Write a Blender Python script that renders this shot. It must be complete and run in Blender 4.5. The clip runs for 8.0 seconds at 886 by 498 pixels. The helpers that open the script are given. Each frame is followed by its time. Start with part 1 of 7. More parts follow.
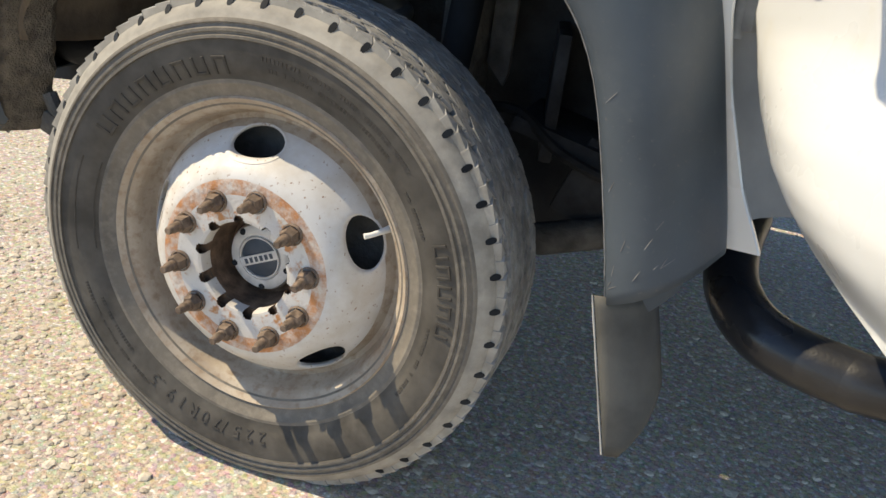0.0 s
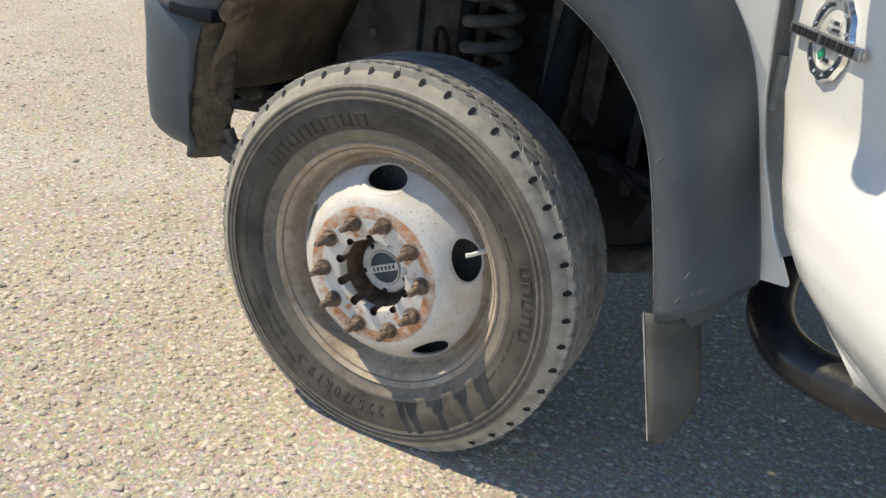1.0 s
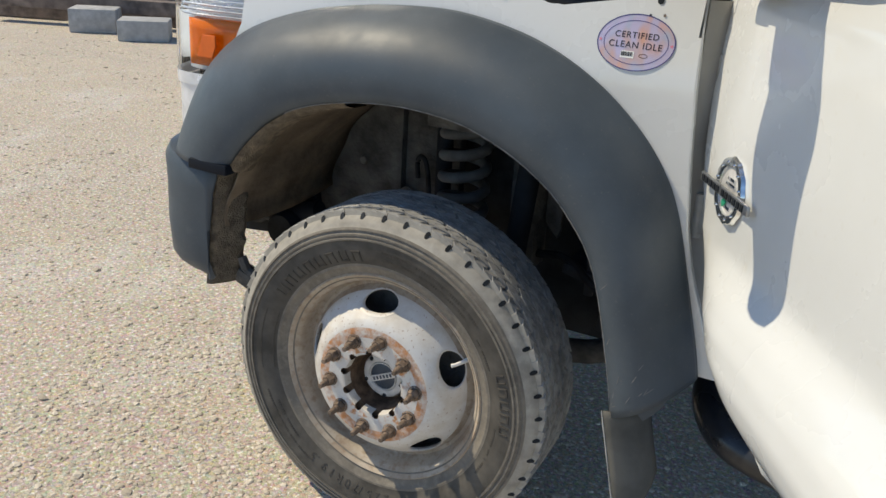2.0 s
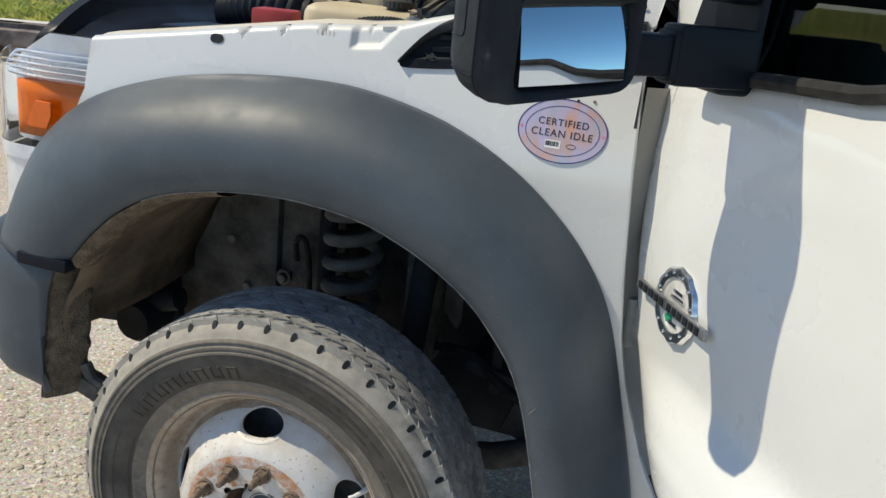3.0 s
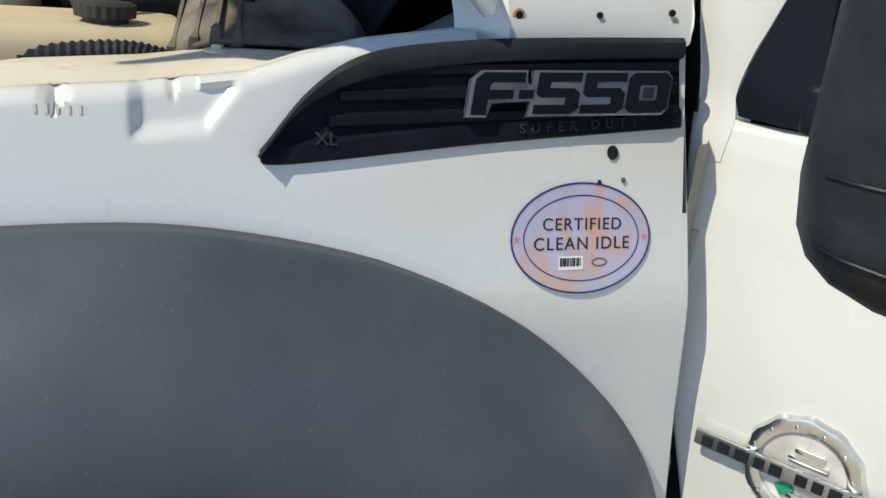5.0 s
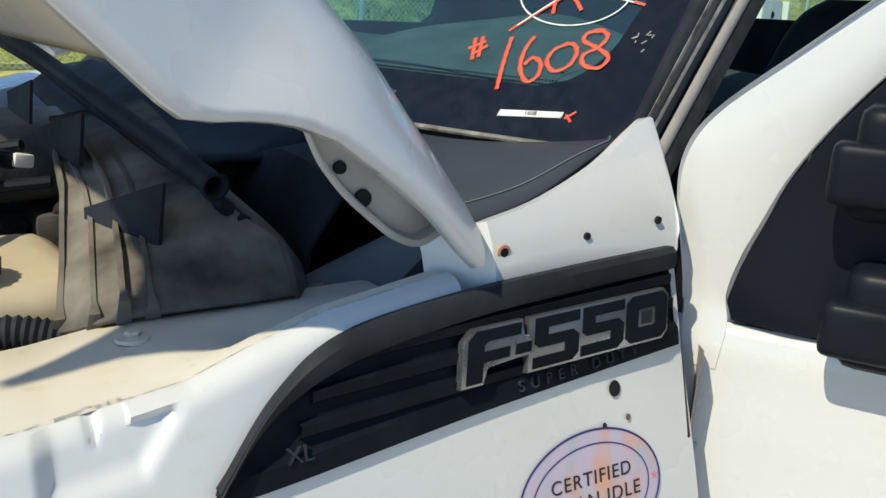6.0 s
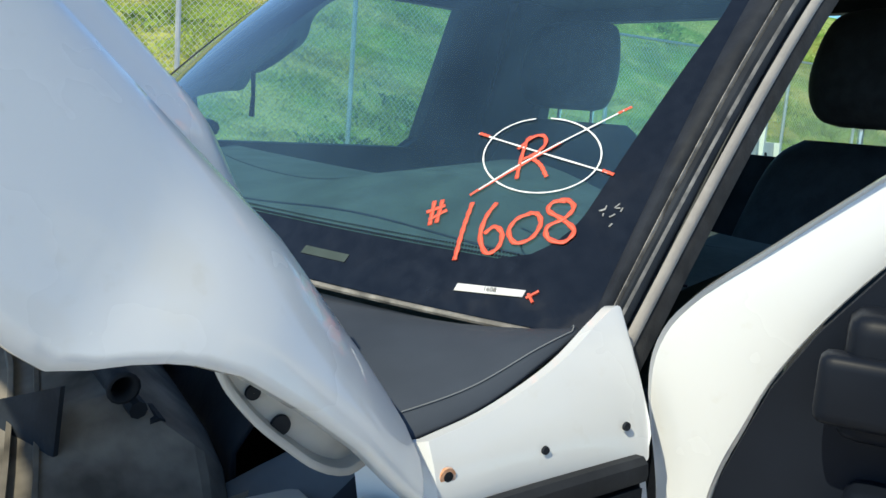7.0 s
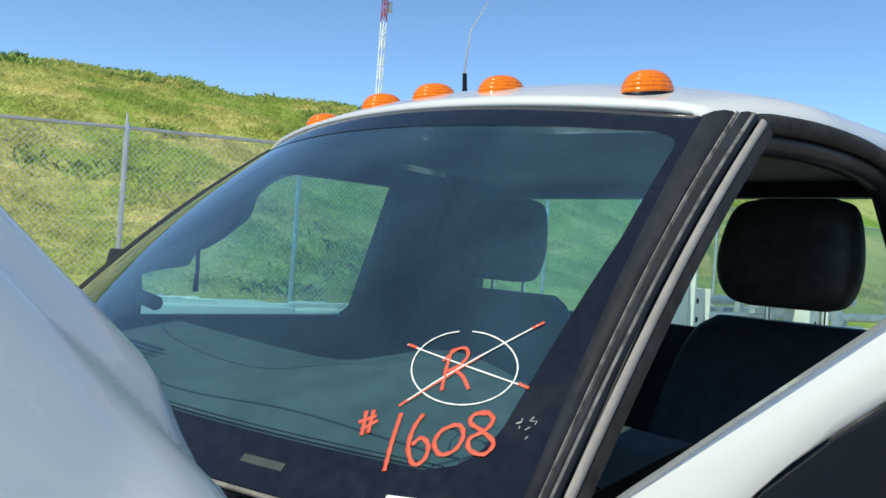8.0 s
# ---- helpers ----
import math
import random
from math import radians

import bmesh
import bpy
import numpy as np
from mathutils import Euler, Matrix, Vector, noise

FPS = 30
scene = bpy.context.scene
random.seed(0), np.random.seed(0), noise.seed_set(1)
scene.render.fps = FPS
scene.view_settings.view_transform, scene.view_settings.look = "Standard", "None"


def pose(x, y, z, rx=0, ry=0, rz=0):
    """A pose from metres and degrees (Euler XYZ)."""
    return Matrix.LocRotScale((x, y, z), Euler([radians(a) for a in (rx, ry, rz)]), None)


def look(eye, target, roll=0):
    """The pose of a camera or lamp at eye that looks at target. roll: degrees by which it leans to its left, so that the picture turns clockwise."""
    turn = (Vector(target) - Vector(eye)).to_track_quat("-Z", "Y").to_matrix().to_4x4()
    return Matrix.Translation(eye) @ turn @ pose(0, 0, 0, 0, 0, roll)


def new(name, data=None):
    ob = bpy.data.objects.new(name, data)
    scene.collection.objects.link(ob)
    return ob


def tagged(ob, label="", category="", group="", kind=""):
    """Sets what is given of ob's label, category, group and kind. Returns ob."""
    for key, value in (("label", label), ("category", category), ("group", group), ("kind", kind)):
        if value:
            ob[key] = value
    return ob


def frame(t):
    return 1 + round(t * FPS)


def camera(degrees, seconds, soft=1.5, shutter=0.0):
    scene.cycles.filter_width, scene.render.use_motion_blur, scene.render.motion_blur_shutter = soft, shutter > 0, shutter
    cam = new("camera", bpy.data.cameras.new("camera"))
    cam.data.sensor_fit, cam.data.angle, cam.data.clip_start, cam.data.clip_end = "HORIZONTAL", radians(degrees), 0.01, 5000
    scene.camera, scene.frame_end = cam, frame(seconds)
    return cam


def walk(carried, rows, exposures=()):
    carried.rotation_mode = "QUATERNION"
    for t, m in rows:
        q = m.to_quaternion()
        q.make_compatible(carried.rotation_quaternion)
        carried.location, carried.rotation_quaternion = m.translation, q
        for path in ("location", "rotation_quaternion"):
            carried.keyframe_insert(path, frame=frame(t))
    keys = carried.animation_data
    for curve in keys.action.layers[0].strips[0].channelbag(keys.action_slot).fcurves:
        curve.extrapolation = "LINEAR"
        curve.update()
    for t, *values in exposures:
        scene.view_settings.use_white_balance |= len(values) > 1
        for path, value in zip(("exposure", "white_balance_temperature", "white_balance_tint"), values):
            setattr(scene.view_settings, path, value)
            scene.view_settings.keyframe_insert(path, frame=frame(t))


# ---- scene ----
cam = camera(54.71, 8.0)
PATH = [
    (0, (0.6466, -1.0758, 0.9483), (0.0793, 0.6817, 0.1805), 7.85),
    (0.5, (0.6215, -1.0894, 0.9553), (-0.0107, 0.6151, 0.1216), 8.32),
    (1, (0.7915, -1.3249, 1.1228), (-0.0288, 0.3079, 0.3097), 6.86),
    (1.2, (0.9600, -1.4722, 1.2198), (0.0345, 0.1205, 0.4407), 5.88),
    (2.3, (0.8786, -1.5029, 1.4113), (0.0791, 0.2050, 0.7450), 2.44),
    (2.5, (0.8615, -1.4647, 1.4390), (0.1228, 0.2839, 0.8091), 3.06),
    (3, (0.6908, -1.2760, 1.4201), (0.1436, 0.5439, 0.7966), 6.08),
    (3.5, (0.4974, -1.1025, 1.4138), (0.1782, 0.7697, 0.7869), 6.54),
    (4, (0.2612, -0.9309, 1.4236), (0.3254, 0.9650, 0.7900), 6.00),
    (4.2, (0.1939, -0.8574, 1.4206), (0.3955, 1.0250, 0.7757), 6.01),
    (5.3, (0.0065, -0.4591, 1.4505), (0.8516, 1.2308, 0.7947), 4.62),
    (5.5, (-0.0121, -0.4146, 1.4786), (0.9241, 1.2317, 0.8359), 3.58),
    (6, (0.0046, -0.3194, 1.5585), (1.0408, 1.3011, 1.0103), 3.41),
    (6.5, (0.0430, -0.2861, 1.6037), (1.1135, 1.3608, 1.2271), 4.06),
    (7, (0.0764, -0.2562, 1.6193), (1.1556, 1.3968, 1.2985), 4.48),
    (7.5, (0.0741, -0.2686, 1.6461), (1.2207, 1.3548, 1.4233), 4.85),
    (8, (0.0428, -0.3254, 1.7062), (1.2222, 1.2898, 1.7180), 4.08),
]
EXPOSURES = [(0.0, 0.66, 7050, 8), (1.0, 0.48, 6800, 7), (2.5, 0.20, 6550, 6), (4.0, 0.42, 6350, 4), (5.5, 0.26, 6350, 4), (6.2, 0.40, 6200, 3), (7.0, 0.60, 6100, 2), (7.5, 0.68, 6050, 2), (8.0, 0.36, 5980, 1)]
walk(cam, [(t, look(eye, target, roll)) for t, eye, target, roll in PATH], EXPOSURES)

# ---------------- world, sun ----------------
SUN_TO = Vector((-0.62, -0.17, 0.76)).normalized()
world = bpy.data.worlds.new("sky")
scene.world = world
world.use_nodes = True
_wn = world.node_tree.nodes
_sky = _wn.new("ShaderNodeTexSky")
_sky.sky_type = "NISHITA"
_sky.sun_disc = False
_sky.sun_elevation = math.asin(SUN_TO.z)
_sky.sun_rotation = math.atan2(SUN_TO.x, SUN_TO.y)
_sky.air_density, _sky.dust_density, _sky.ozone_density = 0.68, 0.0, 2.6
world.node_tree.links.new(_sky.outputs[0], _wn["Background"].inputs[0])
_wn["Background"].inputs[1].default_value = 0.145
sun = new("sun", bpy.data.lights.new("sun", "SUN"))
sun.data.energy, sun.data.angle, sun.data.color = 3.6, radians(0.5), (1.0, 0.865, 0.66)
sun.matrix_world = SUN_TO.to_track_quat("Z", "Y").to_matrix().to_4x4()
scene.view_settings.exposure = 0.0


# ---------------- materials ----------------
class Mat:
    """A principled material with a small node builder."""

    def __init__(self, name, color, rough=0.5, metal=0.0, spec=0.5, coat=0.0):
        self.m = bpy.data.materials.new(name)
        self.m.use_nodes = True
        self.n, self.l = self.m.node_tree.nodes, self.m.node_tree.links
        self.b = self.n["Principled BSDF"]
        self.b.inputs["Base Color"].default_value = (*color, 1)
        self.b.inputs["Roughness"].default_value = rough
        self.b.inputs["Metallic"].default_value = metal
        self.b.inputs["Specular IOR Level"].default_value = spec
        self.b.inputs["Coat Weight"].default_value = coat
        self.b.inputs["Coat Roughness"].default_value = 0.06
        self.color, self.rough = color, rough
        self.co = None

    def coord(self):
        if self.co is None:
            self.co = self.n.new("ShaderNodeTexCoord").outputs["Object"]
        return self.co

    def noise(self, scale, detail=4.0, rough=0.55, lo=0.35, hi=0.65, stretch=None):
        t = self.n.new("ShaderNodeTexNoise")
        t.inputs["Scale"].default_value, t.inputs["Detail"].default_value, t.inputs["Roughness"].default_value = scale, detail, rough
        src = self.coord()
        if stretch:
            mp = self.n.new("ShaderNodeMapping")
            mp.inputs["Scale"].default_value = stretch
            self.l.new(src, mp.inputs["Vector"])
            src = mp.outputs[0]
        self.l.new(src, t.inputs["Vector"])
        r = self.n.new("ShaderNodeMapRange")
        r.inputs["From Min"].default_value, r.inputs["From Max"].default_value = lo, hi
        self.l.new(t.outputs[0], r.inputs["Value"])
        return r.outputs[0]

    def voronoi(self, scale, feature="F1", out="Distance", lo=0.0, hi=1.0):
        t = self.n.new("ShaderNodeTexVoronoi")
        t.feature = feature
        t.inputs["Scale"].default_value = scale
        self.l.new(self.coord(), t.inputs["Vector"])
        if out == "Color":
            return t.outputs["Color"]
        r = self.n.new("ShaderNodeMapRange")
        r.inputs["From Min"].default_value, r.inputs["From Max"].default_value = lo, hi
        self.l.new(t.outputs[out], r.inputs["Value"])
        return r.outputs[0]

    def mix(self, fac, a, b, mode="MIX"):
        x = self.n.new("ShaderNodeMix")
        x.data_type, x.blend_type = "RGBA", mode
        for sock, v in ((x.inputs[0], fac), (x.inputs[6], a), (x.inputs[7], b)):
            if isinstance(v, (int, float)):
                sock.default_value = v
            elif isinstance(v, tuple):
                sock.default_value = (*v, 1)
            else:
                self.l.new(v, sock)
        return x.outputs[2]

    def times(self, a, b):
        x = self.n.new("ShaderNodeMath")
        x.operation = "MULTIPLY"
        for sock, v in zip(x.inputs, (a, b)):
            if isinstance(v, (int, float)):
                sock.default_value = v
            else:
                self.l.new(v, sock)
        return x.outputs[0]

    def base(self, socket):
        self.l.new(socket, self.b.inputs["Base Color"])
        return self

    def roughness(self, fac, a, b):
        r = self.n.new("ShaderNodeMapRange")
        r.inputs["To Min"].default_value, r.inputs["To Max"].default_value = a, b
        self.l.new(fac, r.inputs["Value"])
        self.l.new(r.outputs[0], self.b.inputs["Roughness"])
        return self

    def bump(self, height, strength=0.3, distance=0.002):
        x = self.n.new("ShaderNodeBump")
        x.inputs["Strength"].default_value, x.inputs["Distance"].default_value = strength, distance
        self.l.new(height, x.inputs["Height"])
        self.l.new(x.outputs[0], self.b.inputs["Normal"])
        return self

    def island(self):
        return self.n.new("ShaderNodeNewGeometry").outputs["Random Per Island"]

    def objrandom(self):
        return self.n.new("ShaderNodeObjectInfo").outputs["Random"]


def plain(name, color, rough=0.5, metal=0.0, spec=0.5, vary=0.25, scale=25.0, bump=0.15, coat=0.0, dist=0.001):
    """A surface with grain at two scales round its own colour."""
    m = Mat(name, color, rough, metal, spec, coat)
    lo = tuple(c * (1 - vary) for c in color)
    hi = tuple(min(1, c * (1 + vary)) for c in color)
    c1 = m.mix(m.noise(scale), lo, hi)
    c2 = m.mix(m.times(m.noise(scale * 0.12, 3), 0.6), c1, tuple(c * (1 - 0.7 * vary) for c in color))
    m.base(c2)
    m.roughness(m.noise(scale * 0.4), max(0.02, rough - 0.08), min(1, rough + 0.1))
    if bump:
        m.bump(m.noise(scale * 6, 3), bump, dist)
    return m


def white_paint():
    m = Mat("white_paint", (0.66, 0.67, 0.66), 0.3, 0, 0.5, 0.7)
    c = m.mix(m.times(m.noise(3.0, 5, 0.6, 0.45, 0.75), 0.5), (0.67, 0.68, 0.67), (0.61, 0.615, 0.59))
    c = m.mix(m.times(m.noise(60, 3, 0.5, 0.64, 0.76), 0.16), c, (0.52, 0.48, 0.38))
    c = m.mix(m.times(m.noise(9, 3, 0.5, 0.68, 0.78), 0.20), c, (0.62, 0.54, 0.36))
    m.base(c)
    m.roughness(m.noise(6, 4), 0.20, 0.38)
    return m.m


def dusty_paint():
    m = Mat("dusty_white_paint", (0.70, 0.66, 0.55), 0.5)
    c = m.mix(m.noise(7, 5, 0.6, 0.30, 0.62), (0.68, 0.65, 0.575), (0.62, 0.56, 0.45))
    c = m.mix(m.times(m.noise(45, 3, 0.5, 0.6, 0.75), 0.5), c, (0.45, 0.36, 0.24))
    m.base(c)
    m.roughness(m.noise(9), 0.4, 0.7)
    return m.m


def flare_plastic():
    m = Mat("flare_plastic", (0.05, 0.06, 0.07), 0.45, 0, 0.45)
    c = m.mix(m.noise(5, 5, 0.6, 0.35, 0.7), (0.048, 0.062, 0.077), (0.071, 0.090, 0.110))
    c = m.mix(m.times(m.noise(14, 6, 0.7, 0.55, 0.8), 0.3), c, (0.125, 0.135, 0.143))
    c = m.mix(m.times(m.noise(170, 3, 0.5, 0.66, 0.74), 0.35), c, (0.16, 0.155, 0.145))
    m.base(c)
    m.roughness(m.noise(8), 0.44, 0.60)
    m.bump(m.noise(900, 2), 0.18, 0.0003)
    return m.m


def rubber():
    m = Mat("tyre_rubber", (0.07, 0.065, 0.06), 0.85)
    c = m.mix(m.noise(9, 5, 0.6, 0.3, 0.7), (0.118, 0.108, 0.093), (0.215, 0.190, 0.155))
    c = m.mix(m.times(m.noise(70, 4, 0.6, 0.45, 0.7), 0.4), c, (0.31, 0.28, 0.23))
    m.base(c)
    m.bump(m.noise(350, 3), 0.2, 0.0006)
    return m.m


def gravel():
    m = Mat("gravel_ground", (0.5, 0.43, 0.33), 0.95, 0, 0.15)
    big = m.noise(0.38, 6, 0.6, 0.40, 0.60)
    c = m.mix(big, (0.76, 0.625, 0.445), (0.58, 0.51, 0.42))
    c = m.mix(m.times(m.noise(1.1, 5, 0.65, 0.48, 0.62, (1.0, 2.2, 1.0)), 0.7), c, (0.80, 0.67, 0.48))
    c = m.mix(m.noise(14, 6, 0.75, 0.35, 0.7), c, (0.72, 0.63, 0.49))
    c = m.mix(m.times(m.noise(90, 5, 0.7, 0.42, 0.70), 0.65), c, (0.44, 0.395, 0.335))
    cell = m.voronoi(110, "F1", "Distance", 0.35, 0.9)
    c = m.mix(m.times(cell, 0.55), c, (0.36, 0.32, 0.27))
    c = m.mix(m.times(m.voronoi(38, "F1", "Distance", 0.3, 0.8), 0.40), c, (0.44, 0.395, 0.33))
    c = m.mix(m.times(m.noise(0.75, 5, 0.7, 0.52, 0.66, (1.6, 0.8, 1.0)), 0.6), c, (0.70, 0.68, 0.64))
    c = m.mix(m.times(m.noise(150, 4, 0.7, 0.50, 0.58), 0.72), c, (0.25, 0.22, 0.185))
    c = m.mix(m.times(m.noise(55, 4, 0.7, 0.55, 0.62), 0.6), c, (0.31, 0.275, 0.235))
    c = m.mix(m.times(m.noise(75, 3, 0.6, 0.57, 0.63, (1.0, 1.0, 3.0)), 0.85), c, (0.90, 0.87, 0.81))
    tint = m.voronoi(110, "F1", "Color")
    c = m.mix(0.30, c, tint, "SOFT_LIGHT")
    m.base(c)
    lumps = m.mix(0.45, m.voronoi(110, "F1", "Distance", 0.9, 0.0), m.voronoi(42, "F1", "Distance", 0.9, 0.1))
    m.bump(m.mix(0.5, lumps, m.noise(70, 8, 0.75, 0.25, 0.75)), 0.65, 0.008)
    return m.m


def stone_mat():
    m = Mat("loose_stone", (0.5, 0.44, 0.35), 0.95, 0, 0.15)
    c = m.mix(m.island(), (0.42, 0.365, 0.285), (0.78, 0.70, 0.575))
    c = m.mix(m.times(m.noise(120, 4), 0.4), c, (0.50, 0.45, 0.37))
    m.base(c)
    m.bump(m.noise(260, 4), 0.4, 0.002)
    return m.m


def grass_ground():
    m = Mat("grass_slope", (0.1, 0.14, 0.03), 0.95, 0, 0.1)
    c = m.mix(m.noise(0.28, 6, 0.65, 0.42, 0.60), (0.29, 0.39, 0.066), (0.62, 0.55, 0.20))
    c = m.mix(m.times(m.noise(1.5, 6, 0.7, 0.50, 0.66), 0.7), c, (0.17, 0.24, 0.045))
    m.base(c)
    m.bump(m.noise(9, 6, 0.7), 0.6, 0.04)
    return m.m


def blade_mat():
    m = Mat("grass_blades", (0.1, 0.15, 0.03), 0.8, 0, 0.15)
    c = m.mix(m.noise(0.28, 6, 0.65, 0.42, 0.60), (0.33, 0.45, 0.075), (0.70, 0.62, 0.22))
    c = m.mix(m.times(m.noise(1.5, 6, 0.7, 0.50, 0.66), 0.7), c, (0.15, 0.215, 0.04))
    c = m.mix(m.times(m.island(), 0.45), c, (0.62, 0.60, 0.24))
    m.base(c)
    thin = m.n.new("ShaderNodeBsdfTranslucent")
    m.l.new(c, thin.inputs["Color"])
    mixer = m.n.new("ShaderNodeMixShader")
    mixer.inputs[0].default_value = 0.45
    m.l.new(m.b.outputs[0], mixer.inputs[1])
    m.l.new(thin.outputs[0], mixer.inputs[2])
    m.l.new(mixer.outputs[0], m.n["Material Output"].inputs[0])
    return m.m


def rim_paint():
    m = Mat("wheel_paint", (0.55, 0.54, 0.52), 0.4)
    c = m.mix(m.noise(16, 5, 0.6, 0.4, 0.75), (0.66, 0.65, 0.63), (0.52, 0.47, 0.40))
    c = m.mix(m.times(m.noise(7, 6, 0.7, 0.52, 0.75), 0.6), c, (0.44, 0.35, 0.25))
    c = m.mix(m.times(m.noise(150, 3, 0.5, 0.66, 0.72), 0.8), c, (0.26, 0.14, 0.07))
    m.base(c)
    m.roughness(m.noise(20), 0.38, 0.62)
    return m.m


def barrel_dirt():
    m = Mat("dirty_rim_barrel", (0.4, 0.33, 0.25), 0.7)
    c = m.mix(m.noise(9, 5, 0.65, 0.35, 0.68), (0.50, 0.44, 0.36), (0.33, 0.25, 0.175))
    c = m.mix(m.times(m.noise(60, 4, 0.6, 0.5, 0.7), 0.6), c, (0.24, 0.155, 0.09))
    m.base(c)
    m.bump(m.noise(120, 4), 0.3, 0.001)
    return m.m


def rusty_paint():
    m = Mat("rusted_wheel_paint", (0.5, 0.3, 0.18), 0.8)
    c = m.mix(m.noise(22, 6, 0.75, 0.38, 0.58), (0.64, 0.60, 0.55), (0.52, 0.235, 0.095))
    c = m.mix(m.times(m.noise(55, 4, 0.6, 0.52, 0.7), 0.6), c, (0.36, 0.14, 0.05))
    m.base(c)
    m.bump(m.noise(150, 4), 0.5, 0.001)
    return m.m


def pad_paint():
    m = Mat("chipped_pad_paint", (0.6, 0.58, 0.55), 0.6)
    c = m.mix(m.noise(30, 5, 0.65, 0.55, 0.63), (0.64, 0.62, 0.59), (0.50, 0.24, 0.10))
    c = m.mix(m.times(m.noise(80, 4, 0.6, 0.55, 0.7), 0.45), c, (0.38, 0.30, 0.23))
    m.base(c)
    m.bump(m.noise(120, 4), 0.3, 0.001)
    return m.m


def glass(name, tint, gloss=1.0, dust_haze=0.0):
    """A thin pane: it lets light straight through, tinted, with a Fresnel gloss and a dust film tinted with sky haze.
    """
    m = bpy.data.materials.new(name)
    m.use_nodes = True
    n, l = m.node_tree.nodes, m.node_tree.links
    n.remove(n["Principled BSDF"])
    clear, shine, mixer, fres = n.new("ShaderNodeBsdfTransparent"), n.new("ShaderNodeBsdfGlossy"), n.new("ShaderNodeMixShader"), n.new("ShaderNodeFresnel")
    clear.inputs[0].default_value = (*tint, 1)
    shine.inputs["Roughness"].default_value = 0.015
    shine.inputs["Color"].default_value = (gloss, gloss, gloss, 1)
    fres.inputs["IOR"].default_value = 1.5
    l.new(fres.outputs[0], mixer.inputs[0])
    l.new(clear.outputs[0], mixer.inputs[1])
    l.new(shine.outputs[0], mixer.inputs[2])
    last = mixer
    if dust_haze:
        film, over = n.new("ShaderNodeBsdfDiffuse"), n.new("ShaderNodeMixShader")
        # dust film coloured sky blue: the reflected haze is painted in
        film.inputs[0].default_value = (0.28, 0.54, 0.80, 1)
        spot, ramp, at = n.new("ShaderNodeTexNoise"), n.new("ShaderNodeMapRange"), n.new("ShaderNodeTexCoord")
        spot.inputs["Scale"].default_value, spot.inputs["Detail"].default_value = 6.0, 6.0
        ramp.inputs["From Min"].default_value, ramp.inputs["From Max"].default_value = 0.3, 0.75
        ramp.inputs["To Min"].default_value, ramp.inputs["To Max"].default_value = dust_haze * 0.6, dust_haze * 1.5
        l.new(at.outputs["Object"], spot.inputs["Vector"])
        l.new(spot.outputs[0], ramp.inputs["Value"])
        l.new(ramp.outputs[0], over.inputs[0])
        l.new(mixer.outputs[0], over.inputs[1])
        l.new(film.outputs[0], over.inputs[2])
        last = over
    l.new(last.outputs[0], n["Material Output"].inputs[0])
    return m


def lens_glass(name, tint, rough):
    m = Mat(name, tint, rough)
    m.b.inputs["Transmission Weight"].default_value = 0.12
    m.b.inputs["IOR"].default_value = 1.4
    m.base(m.mix(m.noise(120, 2), tint, tuple(c * 0.8 for c in tint)))
    return m.m


WHITE = white_paint()
DUSTY = dusty_paint()
FLARE = flare_plastic()
RUBBER = rubber()
GRAVEL = gravel()
STONE = stone_mat()
TREAD = plain("tread_rubber", (0.29, 0.29, 0.285), 0.8, vary=0.35, scale=30, bump=0.2).m
# dusty shoulder, with the sunlight on it also put into the pale colour
SHOULDER = plain("sunlit_dusty_shoulder_rubber", (0.35, 0.33, 0.29), 0.9, vary=0.3, scale=25, bump=0.2).m
SHIELDM = plain("dusty_shield_plastic", (0.150, 0.136, 0.114), 0.85, spec=0.15, vary=0.6, scale=11, bump=0.3).m
DARKSIDE = plain("dark_side_rubber", (0.100, 0.092, 0.080), 0.8, spec=0.25, vary=0.4, scale=14, bump=0.2).m
GRASS = grass_ground()
WEED = plain("weed_leaves", (0.25, 0.34, 0.075), 0.75, spec=0.2, vary=0.45, scale=2.5, bump=0).m
BLADE = blade_mat()
RIM = rim_paint()
RUST = rusty_paint()
BARREL = barrel_dirt()
PADPAINT = pad_paint()
BLACK = plain("black_plastic", (0.009, 0.012, 0.019), 0.44, spec=0.16, vary=0.25, scale=8, bump=0.06).m
BLACK_DUST = plain("dusty_black_plastic", (0.020, 0.0235, 0.029), 0.65, spec=0.22, vary=0.4, scale=12, bump=0.25).m
SEAL = plain("black_rubber_seal", (0.03, 0.03, 0.03), 0.7, spec=0.2, vary=0.4, scale=40, bump=0.2).m
MUD = plain("muddy_dark_steel", (0.118, 0.112, 0.102), 0.85, vary=0.5, scale=14, bump=0.5, dist=0.003).m
LINER = plain("muddy_brown_liner", (0.155, 0.118, 0.080), 0.85, vary=0.45, scale=9, bump=0.4, dist=0.002).m
MUDLIP = plain("dried_mud", (0.195, 0.160, 0.115), 0.95, vary=0.45, scale=45, bump=0.9, dist=0.004).m
# steel of the rear well, with its shade put into the colour
WELLDARK = plain("shaded_dusty_steel", (0.050, 0.053, 0.058), 0.8, spec=0.25, vary=0.5, scale=12, bump=0.4, dist=0.002).m
COIL = plain("dusty_spring_steel", (0.115, 0.115, 0.112), 0.7, vary=0.4, scale=12, bump=0.3).m
FLAPM = plain("dusty_rubber_flap", (0.085, 0.083, 0.074), 0.75, vary=0.4, scale=10, bump=0.25).m
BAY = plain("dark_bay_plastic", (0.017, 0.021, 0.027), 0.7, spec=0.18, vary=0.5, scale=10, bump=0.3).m
